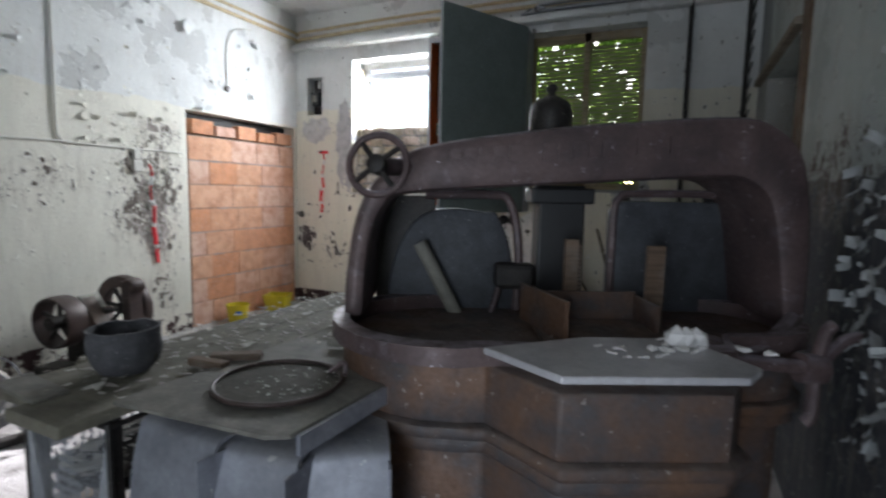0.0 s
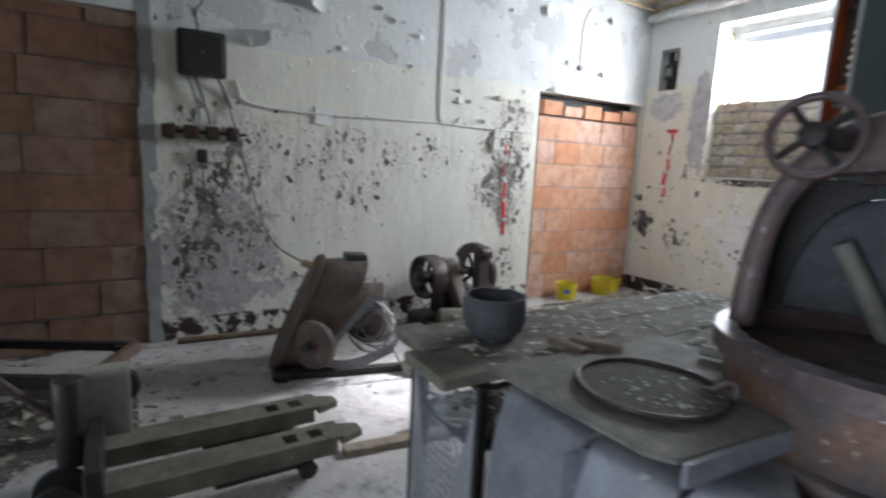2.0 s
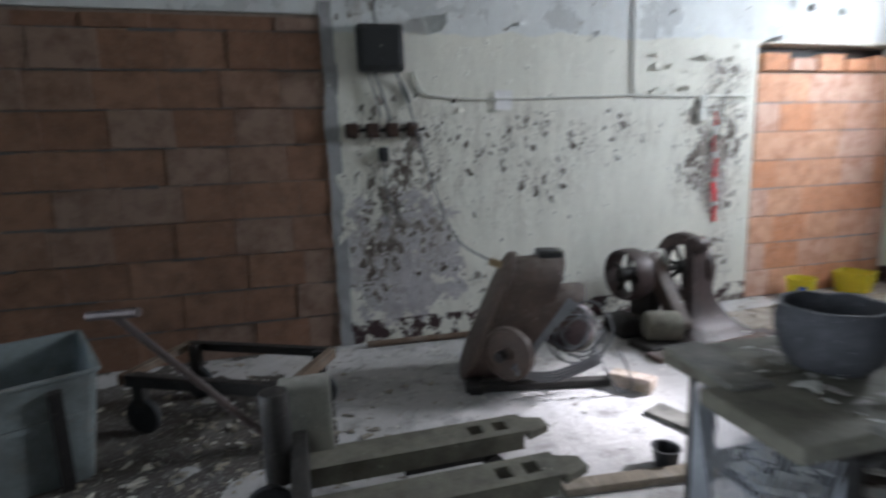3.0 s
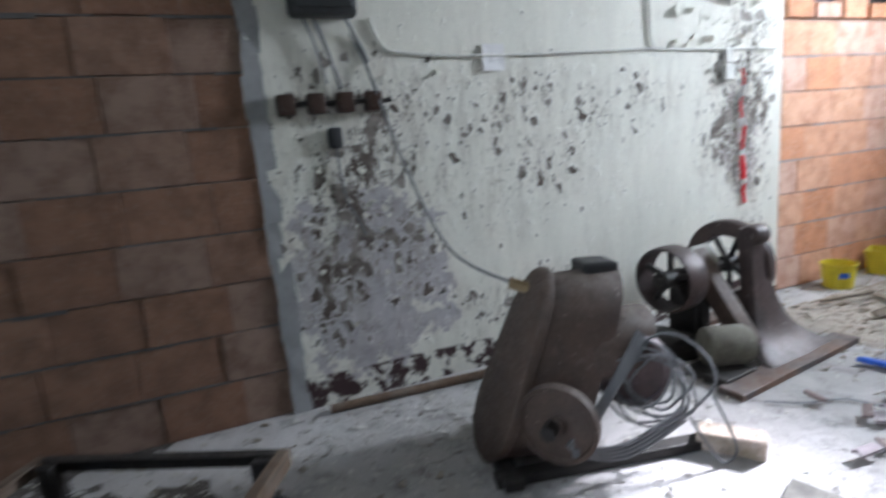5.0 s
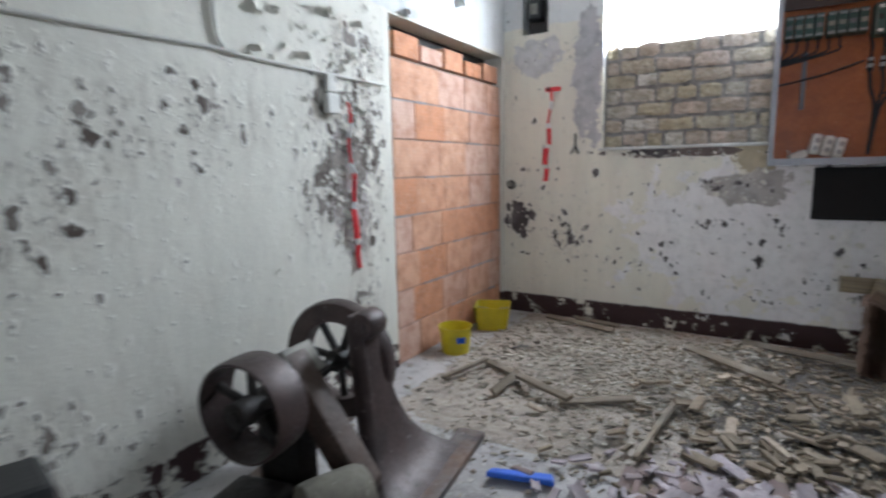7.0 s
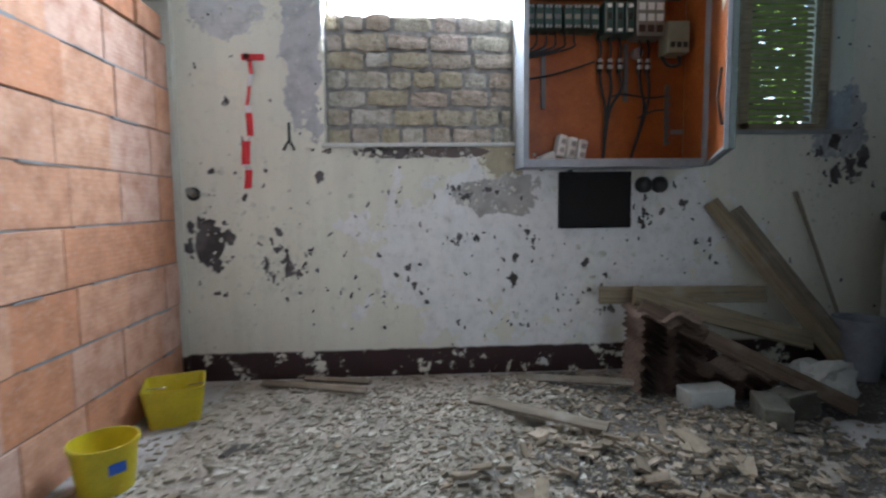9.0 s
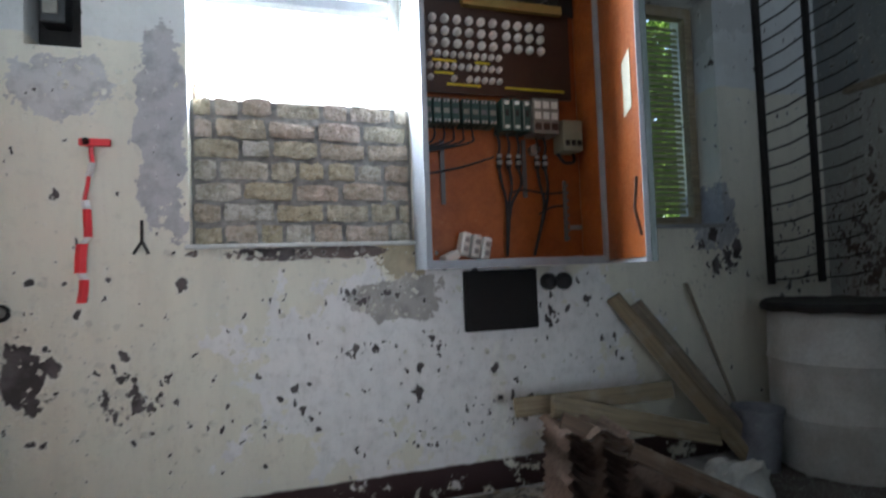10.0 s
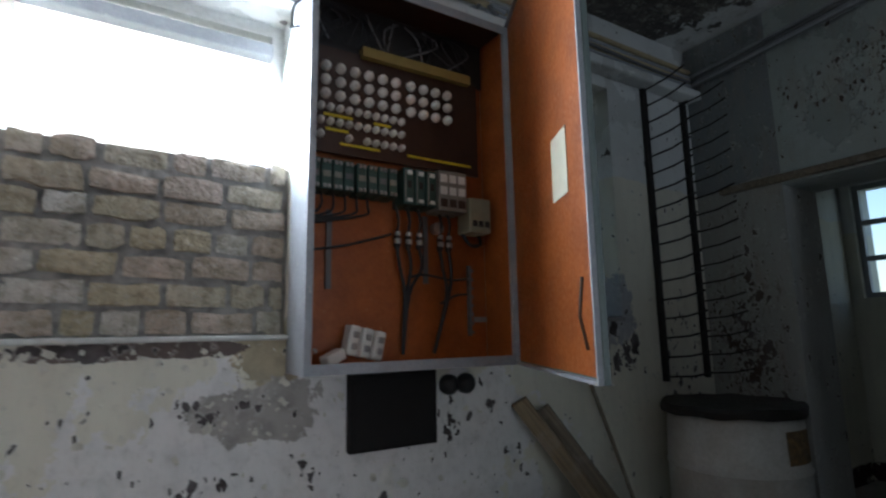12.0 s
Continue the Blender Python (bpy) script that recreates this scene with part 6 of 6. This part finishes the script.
for x0, x1, y0, y1, mat in ((-0.26, 0.26, -0.47, -0.43, M_WOODD), (-0.26, 0.26, 0.43, 0.47, M_WOODD), (-0.26, -0.22, -0.43, 0.43, M_BLACK), (0.22, 0.26, -0.43, 0.43, M_BLACK)):
    bar = box(x0, x1, y0, y1, 0.325, 0.331)
    if x1 - x0 > 0.1:
        box(x0, x1, y0 if y0 < 0 else y1 - 0.006, y0 + 0.006 if y0 < 0 else y1, 0.27, 0.325, bar)
    else:
        box(x0 if x0 < 0 else x1 - 0.006, x0 + 0.006 if x0 < 0 else x1, y0, y1, 0.27, 0.325, bar)
    part("frame_bar", bar, mat, trolley, "rusty angle-iron bar")
for x in (-0.21, 0.21):
    for y in (-0.39, 0.39):
        part("fork_leg", box(x - 0.025, x + 0.025, y - 0.03, y + 0.03, 0.15, 0.325, bevel=0.004), M_BLACK, trolley)
        part("caster", lathe([(0, 0), (0.03, 0), (0.034, 0.006), (0.09, 0.006), (0.096, 0.014), (0.096, 0.034), (0.09, 0.042), (0.034, 0.042), (0.03, 0.048), (0, 0.048)], pose(x - 0.024, y, 0.097, 0, 90), seg=28), M_RUBBER, trolley, "", True)
bin_ = thing("steel_bin", pose(-3.17, -1.70, 0, 0, 0, 26), "battered grey-green steel bin with ribs", "bin")
o, i2 = round_rect(-0.36, 0.36, -0.46, 0.46, 0.03, 2), round_rect(-0.352, 0.352, -0.452, 0.452, 0.026, 2)
bm = ring_prism(o, i2, 0.50)
for v in bm.verts:
    k = 0.86 + 0.14 * v.co.z / 0.5
    v.co.x *= k
    v.co.y *= k
M_BIN = worn("chipped_green_grey_paint", (0.21, 0.235, 0.235), (0.12, 0.13, 0.125), (0.16, 0.10, 0.06), 0.5, 0.6, 0.0, 6, 0.3, 0.3)
part("wall", bm, M_BIN, bin_)
part("bottom", box(-0.30, 0.30, -0.39, 0.39, 0.012, 0.02), M_BLACK, bin_)
part("lip", tube([(x * 1.01, y * 1.01, 0.50) for x, y in o] + [(o[0][0] * 1.01, o[0][1] * 1.01, 0.50)], 0.012, seg=6), M_BIN, bin_)
for y in (-0.3, 0.0, 0.3):
    part("rib", box(0.325, 0.365, y - 0.025, y + 0.025, 0.01, 0.48, m=pose(0, 0, 0, 0, 4, 0)), M_BLACK, bin_)
part("rib", box(0.335, 0.352, -0.4, 0.4, 0.30, 0.325), M_BIN, bin_)
scrap = thing("floor_plank", pose(-2.40, 0.70, 0.0, 0, 0, -6), "grey plank lying on the floor by the forks", "plank")
part("plank", jitter(box(0, 0.075, 0, 0.92, 0.0, 0.035, bevel=0.004), 0.004, 5), M_WOOD, scrap)

cup = thing("black_cup", pose(-2.40, 1.20, 0.0, 0, 0, 30), "small black rubber cup on the dusty floor", "cup")
part("cup", jitter(lathe([(0, 0), (0.045, 0), (0.056, 0.08), (0.062, 0.085), (0.050, 0.084), (0.040, 0.01), (0, 0.01)], seg=28), 0.004, 20), M_RUBBER, cup, "", True)

# ---------------------------------------------------------------- north side: boards, tiles, drum, peg rack
rack = thing("peg_rack", pose(0.06, NORTH, 0), "black iron peg rack with two posts on the wall", "rack")
for x in (0.0, 0.46):
    part("post", box(x - 0.02, x + 0.02, -0.035, -0.001, 1.07, 3.17, bevel=0.003), M_BLACK, rack)
    for k in range(17):
        z = 1.10 + 0.126 * k
        part("peg", tube([(x + 0.012, -0.03, z), (x + 0.012, -0.20, z + 0.012), (x + 0.012, -0.34, z + 0.045)], 0.0065, seg=6), M_BLACK, rack)


def leaning(name, a2, b2, w, th, material, label, roll=0.0):
    a2, b2 = Vector(a2), Vector(b2)
    t_ = thing(name, Matrix.Translation(a2) @ (b2 - a2).to_track_quat("X", "Z").to_matrix().to_4x4() @ pose(0, 0, 0, roll), label, "plank")
    part("plank", jitter(box(0, (b2 - a2).length, -w / 2, w / 2, -th / 2, th / 2, bevel=0.004), 0.003, 4, roll), material, t_)


leaning("leaning_plank", (-0.50, 4.86, 0.06), (-1.22, 5.10, 1.05), 0.09, 0.03, M_YELLOWWOOD, "yellowish timber plank leaning on the wall", 60)
leaning("leaning_plank", (-0.42, 4.84, 0.05), (-1.08, 5.09, 1.00), 0.10, 0.03, M_WOOD, "grey timber plank leaning on the wall", 65)
leaning("leaning_stick", (-0.32, 4.98, 0.02), (-0.66, 5.12, 1.11), 0.025, 0.02, M_WOOD, "thin stick leaning on the wall")
leaning("resting_board", (-2.0, 4.86, 0.53), (-0.95, 4.95, 0.50), 0.10, 0.03, M_YELLOWWOOD, "pale board resting on the tile stack", 80)
leaning("resting_board", (-1.85, 4.74, 0.55), (-0.75, 4.82, 0.24), 0.11, 0.03, M_YELLOWWOOD, "pale board resting on the tile stack", 70)
leaning("resting_board", (-1.88, 4.60, 0.52), (-0.95, 4.28, 0.06), 0.08, 0.03, M_WOODD, "dark board sloping down from the stack", 60)
stack_m = bits_mat("brown_roof_tile", (0.26, 0.17, 0.125), (0.19, 0.125, 0.095), (0.31, 0.22, 0.17))
tile_bm = bmesh.new()
for j in range(13):
    for i in range(2):
        pts = [tile_bm.verts.new((0.028 * j, -0.16 + 0.32 * i, 0.022 * math.sin(j * 1.05))) for _ in (0,)]
tile_bm.verts.ensure_lookup_table()
vs = list(tile_bm.verts)
for j in range(12):
    tile_bm.faces.new((vs[2 * j], vs[2 * j + 1], vs[2 * j + 3], vs[2 * j + 2]))
bmesh.ops.solidify(tile_bm, geom=tile_bm.faces[:], thickness=0.024)
tile_mesh = bpy.data.meshes.new("roof_tile")
tile_bm.to_mesh(tile_mesh)
tile_bm.free()
tile_mesh.materials.append(stack_m)
for c, high in ((0, 14), (1, 5)):
    for k in range(high):
        ob = new("roof_tile", tile_mesh)
        ob.matrix_basis = pose(-1.90 + 0.37 * c + rng.uniform(-0.012, 0.012), 4.66 + rng.uniform(-0.015, 0.015), 0.03 + 0.034 * k, rng.uniform(-1, 1), rng.uniform(-1, 1), rng.uniform(-2, 2) - 8)
        tagged(ob, "wavy brown clay roof tile in a stack", "roof tile", "stack of roof tiles")
for x, y, rz in ((-1.62, 4.42, 6), (-1.42, 4.22, 70), (-1.22, 4.34, 20)):
    bm = box(-0.12, 0.12, -0.06, 0.06, 0, 0.14, bevel=0.008)
    ob = tagged(mesh_ob("loose_block", jitter(bm, 0.006, 9), M_WHITEPL if rz == 6 else M_BENCH), "pale loose building block on the rubble", "block")
    ob.matrix_basis = pose(x, y, 0, 0, 0, rz)
bag = bmesh.new()
bmesh.ops.create_icosphere(bag, subdivisions=5, radius=0.16, matrix=Matrix.Diagonal((1.2, 0.8, 0.7, 1)))
for v in bag.verts:
    v.co += 0.07 * noise.noise_vector(v.co * 6) + 0.035 * noise.noise_vector(v.co * 15) + 0.014 * noise.noise_vector(v.co * 38)
    v.co.z = max(v.co.z + 0.09, 0.0)
ob = tagged(mesh_ob("plastic_bag", bag, M_WHITEPL, None, "", True), "crumpled white plastic bag on the floor", "bag")
ob.matrix_basis = pose(-0.92, 4.55, 0)
drum = thing("plastic_drum", pose(0.07, 4.72, 0), "dirty white plastic drum with rusty black lid", "drum")
part("body", lathe([(0, 0), (0.342, 0), (0.366, 0.03), (0.366, 0.30), (0.375, 0.32), (0.366, 0.323), (0.366, 0.62), (0.375, 0.64), (0.366, 0.66), (0.356, 0.90), (0.332, 0.94), (0, 0.94)], seg=48), M_WHITEPL, drum, "", True)
part("lid", jitter(lathe([(0, 0.94), (0.342, 0.935), (0.385, 0.93), (0.389, 0.965), (0.375, 0.985), (0.323, 0.975), (0, 0.97)], seg=48), 0.012, 8), M_BLACK, drum, "black rusted drum lid", True)
bm = bmesh.new()
q = []
for k in range(7):
    a = radians(-108 + 5.5 * k)
    q.append((bm.verts.new((0.369 * math.cos(a), 0.369 * math.sin(a), 0.70)), bm.verts.new((0.363 * math.cos(a), 0.363 * math.sin(a), 0.87))))
for p, r2 in zip(q, q[1:]):
    bm.faces.new((p[0], r2[0], r2[1], p[1]))
part("label", bm, worn("torn_brown_label", (0.26, 0.16, 0.07), (0.10, 0.08, 0.05), (0.4, 0.342, 0.3), 0.5, 0.8, 0, 30, 0.1, 0.1), drum, "torn brown label")
pail = thing("grey_pail", pose(-0.42, 4.86, 0), "dull grey plastic pail beside the drum", "pail")
part("wall", lathe([(0, 0), (0.10, 0), (0.135, 0.36), (0.145, 0.36), (0.143, 0.34), (0.127, 0.34), (0.095, 0.01), (0, 0.01)], seg=32), M_SHEET, pail, "", True)
mat_blue = thing("blue_glove", pose(-3.22, 2.74, 0.01, 0, 0, 20), "crumpled bright blue plastic strip on the floor", "plastic strip")
part("strip", jitter(box(-0.13, 0.13, -0.03, 0.03, 0, 0.03, bevel=0.008), 0.02, 12), M_BLUE, mat_blue)

# ---------------------------------------------------------------- rubble, tile shards and paint flakes
def shard_field(name, count, where, size, material, label, category, seed, thick=0.25, curved=False, tilt=14, lift=None):
    lr = random.Random(seed)
    verts, faces = [], []
    made = 0
    while made < count:
        x, y = where(lr)
        s = size[0] + (size[1] - size[0]) * lr.random() ** 2.2
        m = pose(x, y, 0, lr.uniform(-tilt, tilt), lr.uniform(-tilt, tilt), lr.uniform(0, 360))
        base_i = len(verts)
        z0 = (lift(x, y) if lift else 0.0) + 0.003
        if curved:
            L, W = s * lr.uniform(1.2, 2.6), s * lr.uniform(0.6, 0.95)
            flip = lr.choice((1, 1, -1))
            loop = [(L * i, W * j, flip * 0.22 * W * (1 - j * j)) for i in (-1, 1) for j in (-1, -0.5, 0, 0.5, 1)]
            t_ = 0.012
            for dz in (0, t_):
                for p in loop:
                    v = m @ Vector((p[0] * (1 + 0.15 * lr.uniform(-1, 1)), p[1], p[2] + dz))
                    verts.append((v.x, v.y, v.z + z0 + 0.25 * W))
            for j in range(4):
                a2, b2 = base_i + j, base_i + 5 + j
                faces.append((a2 + 10, a2 + 11, b2 + 11, b2 + 10))
                faces.append((a2, b2, b2 + 1, a2 + 1))
            for e0 in (0, 5):
                for j in range(4):
                    a2 = base_i + e0 + j
                    faces.append((a2, a2 + 1, a2 + 11, a2 + 10))
            for j in (0, 4):
                a2, b2 = base_i + j, base_i + 5 + j
                faces.append((a2, a2 + 10, b2 + 10, b2))
        else:
            n = lr.choice((4, 5, 6))
            h = s * thick * lr.uniform(0.5, 1.3)
            angs = sorted(lr.uniform(0, 6.28) for _ in range(n))
            for dz in (0, h):
                for a in angs:
                    rr = s * (0.75 + 0.25 * math.sin(a * 3 + x * 9))
                    v = m @ Vector((rr * math.cos(a), rr * math.sin(a) * 0.7, dz))
                    verts.append((v.x, v.y, max(v.z, 0) + z0))
            faces.append(tuple(range(base_i + n, base_i + 2 * n)))
            for j in range(n):
                k = (j + 1) % n
                faces.append((base_i + j, base_i + k, base_i + n + k, base_i + n + j))
        made += 1
    me = bpy.data.meshes.new(name)
    me.from_pydata(verts, [], faces)
    me.materials.append(material)
    ob = new(name, me)
    return tagged(ob, label, category, "", "stuff")


def heap(x, y):
    """Height of the rubble over the floor."""
    a = max(0.0, 1 - ((x + 2.65) / 1.5) ** 2) * max(0.0, 1 - ((y - 4.05) / 1.09) ** 2)
    return 0.16 * a * (0.7 + 0.6 * noise.noise(Vector((x * 2.2, y * 2.2, 0))))


mound = bmesh.new()
bmesh.ops.create_grid(mound, x_segments=90, y_segments=80, size=1, matrix=pose(-2.65, 4.05, 0) @ Matrix.Diagonal((1.5, 1.09, 1, 1)))
for v in mound.verts:
    v.co.z = heap(v.co.x, v.co.y) - 0.004 + 0.016 * abs(noise.noise(v.co * 14)) + 0.010 * noise.noise(v.co * 5)
    if heap(v.co.x, v.co.y) <= 0.0:
        v.co.z = -0.004
tagged(mesh_ob("rubble_mound", mound, M_DUST), "heap of crumbled plaster dust on the floor", "rubble", "", "stuff")


def dirt_shade_patch(cx, cy, rx, ry, seed, lift=None):
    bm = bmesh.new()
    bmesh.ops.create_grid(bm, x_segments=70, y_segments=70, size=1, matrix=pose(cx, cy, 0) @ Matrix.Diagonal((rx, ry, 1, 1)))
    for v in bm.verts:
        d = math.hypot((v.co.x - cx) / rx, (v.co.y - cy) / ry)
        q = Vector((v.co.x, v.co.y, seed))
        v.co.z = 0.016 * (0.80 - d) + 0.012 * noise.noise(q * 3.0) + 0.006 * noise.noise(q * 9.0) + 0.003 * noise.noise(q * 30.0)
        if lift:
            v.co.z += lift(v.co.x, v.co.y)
    return tagged(mesh_ob("dirt_shade_layer", bm, M_DIRTSHADE), "thin dark layer standing for dirt and shade on the concrete", "dirt", "", "stuff")


# dirt on dim parts of the floor, with their shade in its colour
dirt_shade_patch(-3.3, -1.2, 1.25, 1.05, 1.0)
dirt_shade_patch(-0.45, 4.1, 1.15, 1.0, 2.0)
# laid over the rubble to darken its shaded side
dirt_shade_patch(-1.95, 4.0, 0.85, 1.1, 3.0, heap)


def in_box(x0, x1, y0, y1):
    return lambda r: (r.uniform(x0, x1), r.uniform(y0, y1))


def around(cx, cy, sx, sy):
    def pick(r):
        while True:
            x, y = r.gauss(cx, sx), r.gauss(cy, sy)
            if WEST + 0.05 < x < EAST - 0.05 and SOUTH + 0.1 < y < NORTH - 0.05:
                return x, y
    return pick


shard_field("plaster_rubble", 12000, around(-2.95, 3.95, 0.6, 0.55), (0.003, 0.026), M_RUBBLE, "broken plaster and mortar lumps on the floor", "rubble", 31, 0.35, lift=heap)
# second rubble field, coloured darker for the side of the heap in shade
shard_field("dark_rubble", 5200, around(-2.0, 3.8, 0.5, 0.6), (0.004, 0.036), M_RUBBLED, "darker broken plaster and tile on the heap's shaded side", "rubble", 44, 0.35, lift=lambda x, y: heap(x, y) + 0.006)
shard_field("plaster_rubble", 700, around(-3.6, 4.4, 0.45, 0.5), (0.008, 0.045), M_RUBBLE, "broken plaster and mortar lumps on the floor", "rubble", 32, 0.3, lift=heap)
shard_field("tile_shards", 640, around(-2.28, 2.62, 0.33, 0.28), (0.018, 0.052), M_TILE, "pinkish curved tile shards scattered on the floor", "tile shards", 33, curved=True, tilt=18, lift=lambda x, y: 0.02 + 0.07 * math.exp(-((x + 2.2) ** 2 + (y - 2.6) ** 2) / 0.15))
shard_field("tile_shards", 330, around(-1.9, 3.15, 0.5, 0.4), (0.012, 0.036), M_RUBBLED, "dusty brown tile shards scattered on the floor", "tile shards", 34, curved=True, tilt=20, lift=lambda x, y: heap(x, y) + 0.015)
shard_field("paint_flakes", 2600, in_box(-4.35, 0.5, -2.6, 5.0), (0.004, 0.028), M_FLAKE, "fallen white paint flakes on the floor", "paint flakes", 35, 0.1)
shard_field("paint_flakes", 1500, around(-3.8, 0.7, 0.4, 0.8), (0.006, 0.035), M_FLAKE, "fallen white paint flakes on the floor", "paint flakes", 36, 0.12)
shard_field("paint_flakes", 1100, in_box(-1.72, -0.76, 0.68, 2.2), (0.003, 0.036), M_FLAKE, "white paint flakes lying on the bench", "paint flakes", 37, 0.1, lift=lambda x, y: 0.868)
shard_field("paint_flakes", 90, in_box(-1.02, -0.78, 0.84, 1.08), (0.004, 0.016), M_FLAKE, "white flakes lying in the round lid", "paint flakes", 38, 0.1, lift=lambda x, y: 0.884)
shard_field("paint_flakes", 160, in_box(-1.60, -1.28, 0.69, 1.3), (0.01, 0.06), M_FLAKE, "pale scraps lying in the wire basket", "paint flakes", 39, 0.2, lift=lambda x, y: 0.612)
shard_field("floor_litter", 900, around(-3.0, -0.7, 0.6, 0.5), (0.006, 0.05), M_RUBBLE, "dirt and broken bits on the dark floor", "litter", 40, 0.25)
sticks = ((-4.01, 3.42, -3.87, 3.74), (-3.87, 3.74, -3.22, 3.37), (-3.27, 3.36, -2.92, 3.47), (-2.75, 3.57, -2.83, 3.03), (-2.79, 4.33, -2.30, 3.93), (-3.93, 4.98, -3.30, 4.62), (-3.70, 5.05, -3.30, 4.80), (-3.65, 3.36, -3.60, 3.61), (-2.5, 4.75, -1.9, 4.60))
for k, (xa, ya, xb, yb) in enumerate(sticks):
    leaning("floor_stick", (xa, ya, heap(xa, ya) + 0.03), (xb, yb, heap(xb, yb) + 0.045), (0.030, 0.048, 0.04)[k % 3], 0.022, M_WOOD, "broken wooden batten lying on the rubble", 7.0 * k)
s = tagged(mesh_ob("mossy_clump", jitter(box(-0.13, 0.13, -0.08, 0.08, 0, 0.06, bevel=0.02), 0.03, 10), M_BLACK), "dark mossy clump on the floor", "clump")
s.matrix_basis = pose(-3.72, 4.12, 0)
s = tagged(mesh_ob("broken_brick", jitter(box(-0.12, 0.12, -0.06, 0.06, 0, 0.08, bevel=0.01), 0.012, 10), M_BRICK), "broken pale brick near the motor", "brick")
s.matrix_basis = pose(-3.12, 1.52, 0, 0, 0, 40)

# curled paint on the walls
def curled_flakes(name, count, pick, wall, size, material, label, seed):
    """Bent scraps of paint that hang from a wall. wall: the axis it faces along, its place and the sign of the room's side."""
    lr = random.Random(seed)
    verts, faces = [], []
    axis, place, sgn = wall
    for _ in range(count):
        a, z = pick(lr)
        s = size[0] + (size[1] - size[0]) * lr.random() ** 2.5
        turn, hang, i0 = lr.uniform(-2.4, 2.4), lr.uniform(0.15, 0.7), len(verts)
        w = s * lr.uniform(0.5, 1.0)
        for i in range(4):
            d = s * i / 3
            out = 0.003 + hang * s * (i / 3) ** 1.8
            ww = w * (1 - 0.10 * i * lr.uniform(0.3, 1.5))
            for j in (-0.5, 0.0, 0.5):
                u, v = j * ww * lr.uniform(0.65, 1.25), d * (1 - 0.3 * hang * i / 3) + s * lr.uniform(-0.10, 0.10)
                da, dz = u * math.cos(turn) - v * math.sin(turn), u * math.sin(turn) + v * math.cos(turn)
                o = sgn * (out + 0.15 * ww * abs(j) * i / 3)
                verts.append((place + o, a + da, z - dz) if axis == "x" else (a + da, place + o, z - dz))
        for i in range(3):
            for j in range(2):
                k = i0 + 3 * i + j
                faces.append((k, k + 1, k + 4, k + 3))
    me = bpy.data.meshes.new(name)
    me.from_pydata(verts, [], faces)
    me.materials.append(material)
    return tagged(new(name, me), label, "paint flakes", "", "stuff")


def spots(*regions):
    """Picks places on a wall from (centre, height, spread, spread, weight)."""
    def pick(r):
        while True:
            c, z, sc, sz, _ = r.choices(regions, [g[4] for g in regions])[0]
            a, h = r.gauss(c, sc), r.gauss(z, sz)
            if 0.2 < h < 3.4:
                return a, h
    return pick


def west_pick(r):
    while True:
        a, h = spots((0.45, 1.0, 0.28, 0.5, 3), (1.4, 1.4, 0.5, 0.25, 0.7), (3.12, 1.3, 0.2, 0.35, 5), (3.1, 1.95, 0.25, 0.13, 2), (1.8, 2.6, 1.2, 0.5, 2.2))(r)
        if 0.06 < a < 3.48:
            return a, h


def north_pick(r):
    while True:
        a, h = spots((-4.1, 0.8, 0.12, 0.3, 3), (-3.7, 0.7, 0.3, 0.3, 3), (-2.6, 1.15, 0.3, 0.12, 3), (-3.1, 1.36, 0.3, 0.02, 2), (-1.9, 0.7, 0.5, 0.3, 3), (-0.4, 1.3, 0.2, 0.3, 3), (-3.95, 2.25, 0.15, 0.1, 2))(r)
        if WEST + 0.05 < a < EAST - 0.05 and not (h > 1.38 and (-3.6 < a < -1.3 or -1.5 < a < -0.25)) and not (-4.28 < a < -3.97 and h > 2.3):
            return a, h


M_CURL = plain("curled_cream_paint", (0.66, 0.64, 0.56), 0.8, 0, 0.3)
M_CURLP = plain("curled_pale_paint", (0.37, 0.385, 0.385), 0.75, 0, 0.3)
curled_flakes("curled_paint", 560, west_pick, ("x", WEST, 1), (0.008, 0.042), M_CURL, "curled cream paint hanging from the wall", 41)
curled_flakes("curled_paint", 420, north_pick, ("y", NORTH, -1), (0.010, 0.045), M_CURL, "curled cream paint hanging from the wall", 42)
curled_flakes("curled_paint", 430, lambda r: (r.uniform(0.55, 2.0), max(0.3, r.gauss(1.15, 0.35)) if r.random() < 0.8 else r.uniform(1.4, 1.75)), ("x", EAST, -1), (0.010, 0.075), M_CURLP, "large curled pale paint flakes on the wall", 43)
curled_flakes("curled_paint", 30, lambda r: (r.uniform(0.1, 4.6), r.uniform(2.22, 3.2)), ("x", WEST, 1), (0.05, 0.17), plain("curled_white_paint", (0.68, 0.69, 0.68), 0.8, 0, 0.2), "large loose sheets of white paint on the wall", 51)
curled_flakes("curled_paint", 26, lambda r: (r.uniform(2.5, 3.45), r.uniform(1.75, 2.2)), ("x", WEST, 1), (0.03, 0.09), M_CURL, "curled cream paint hanging from the wall", 52)
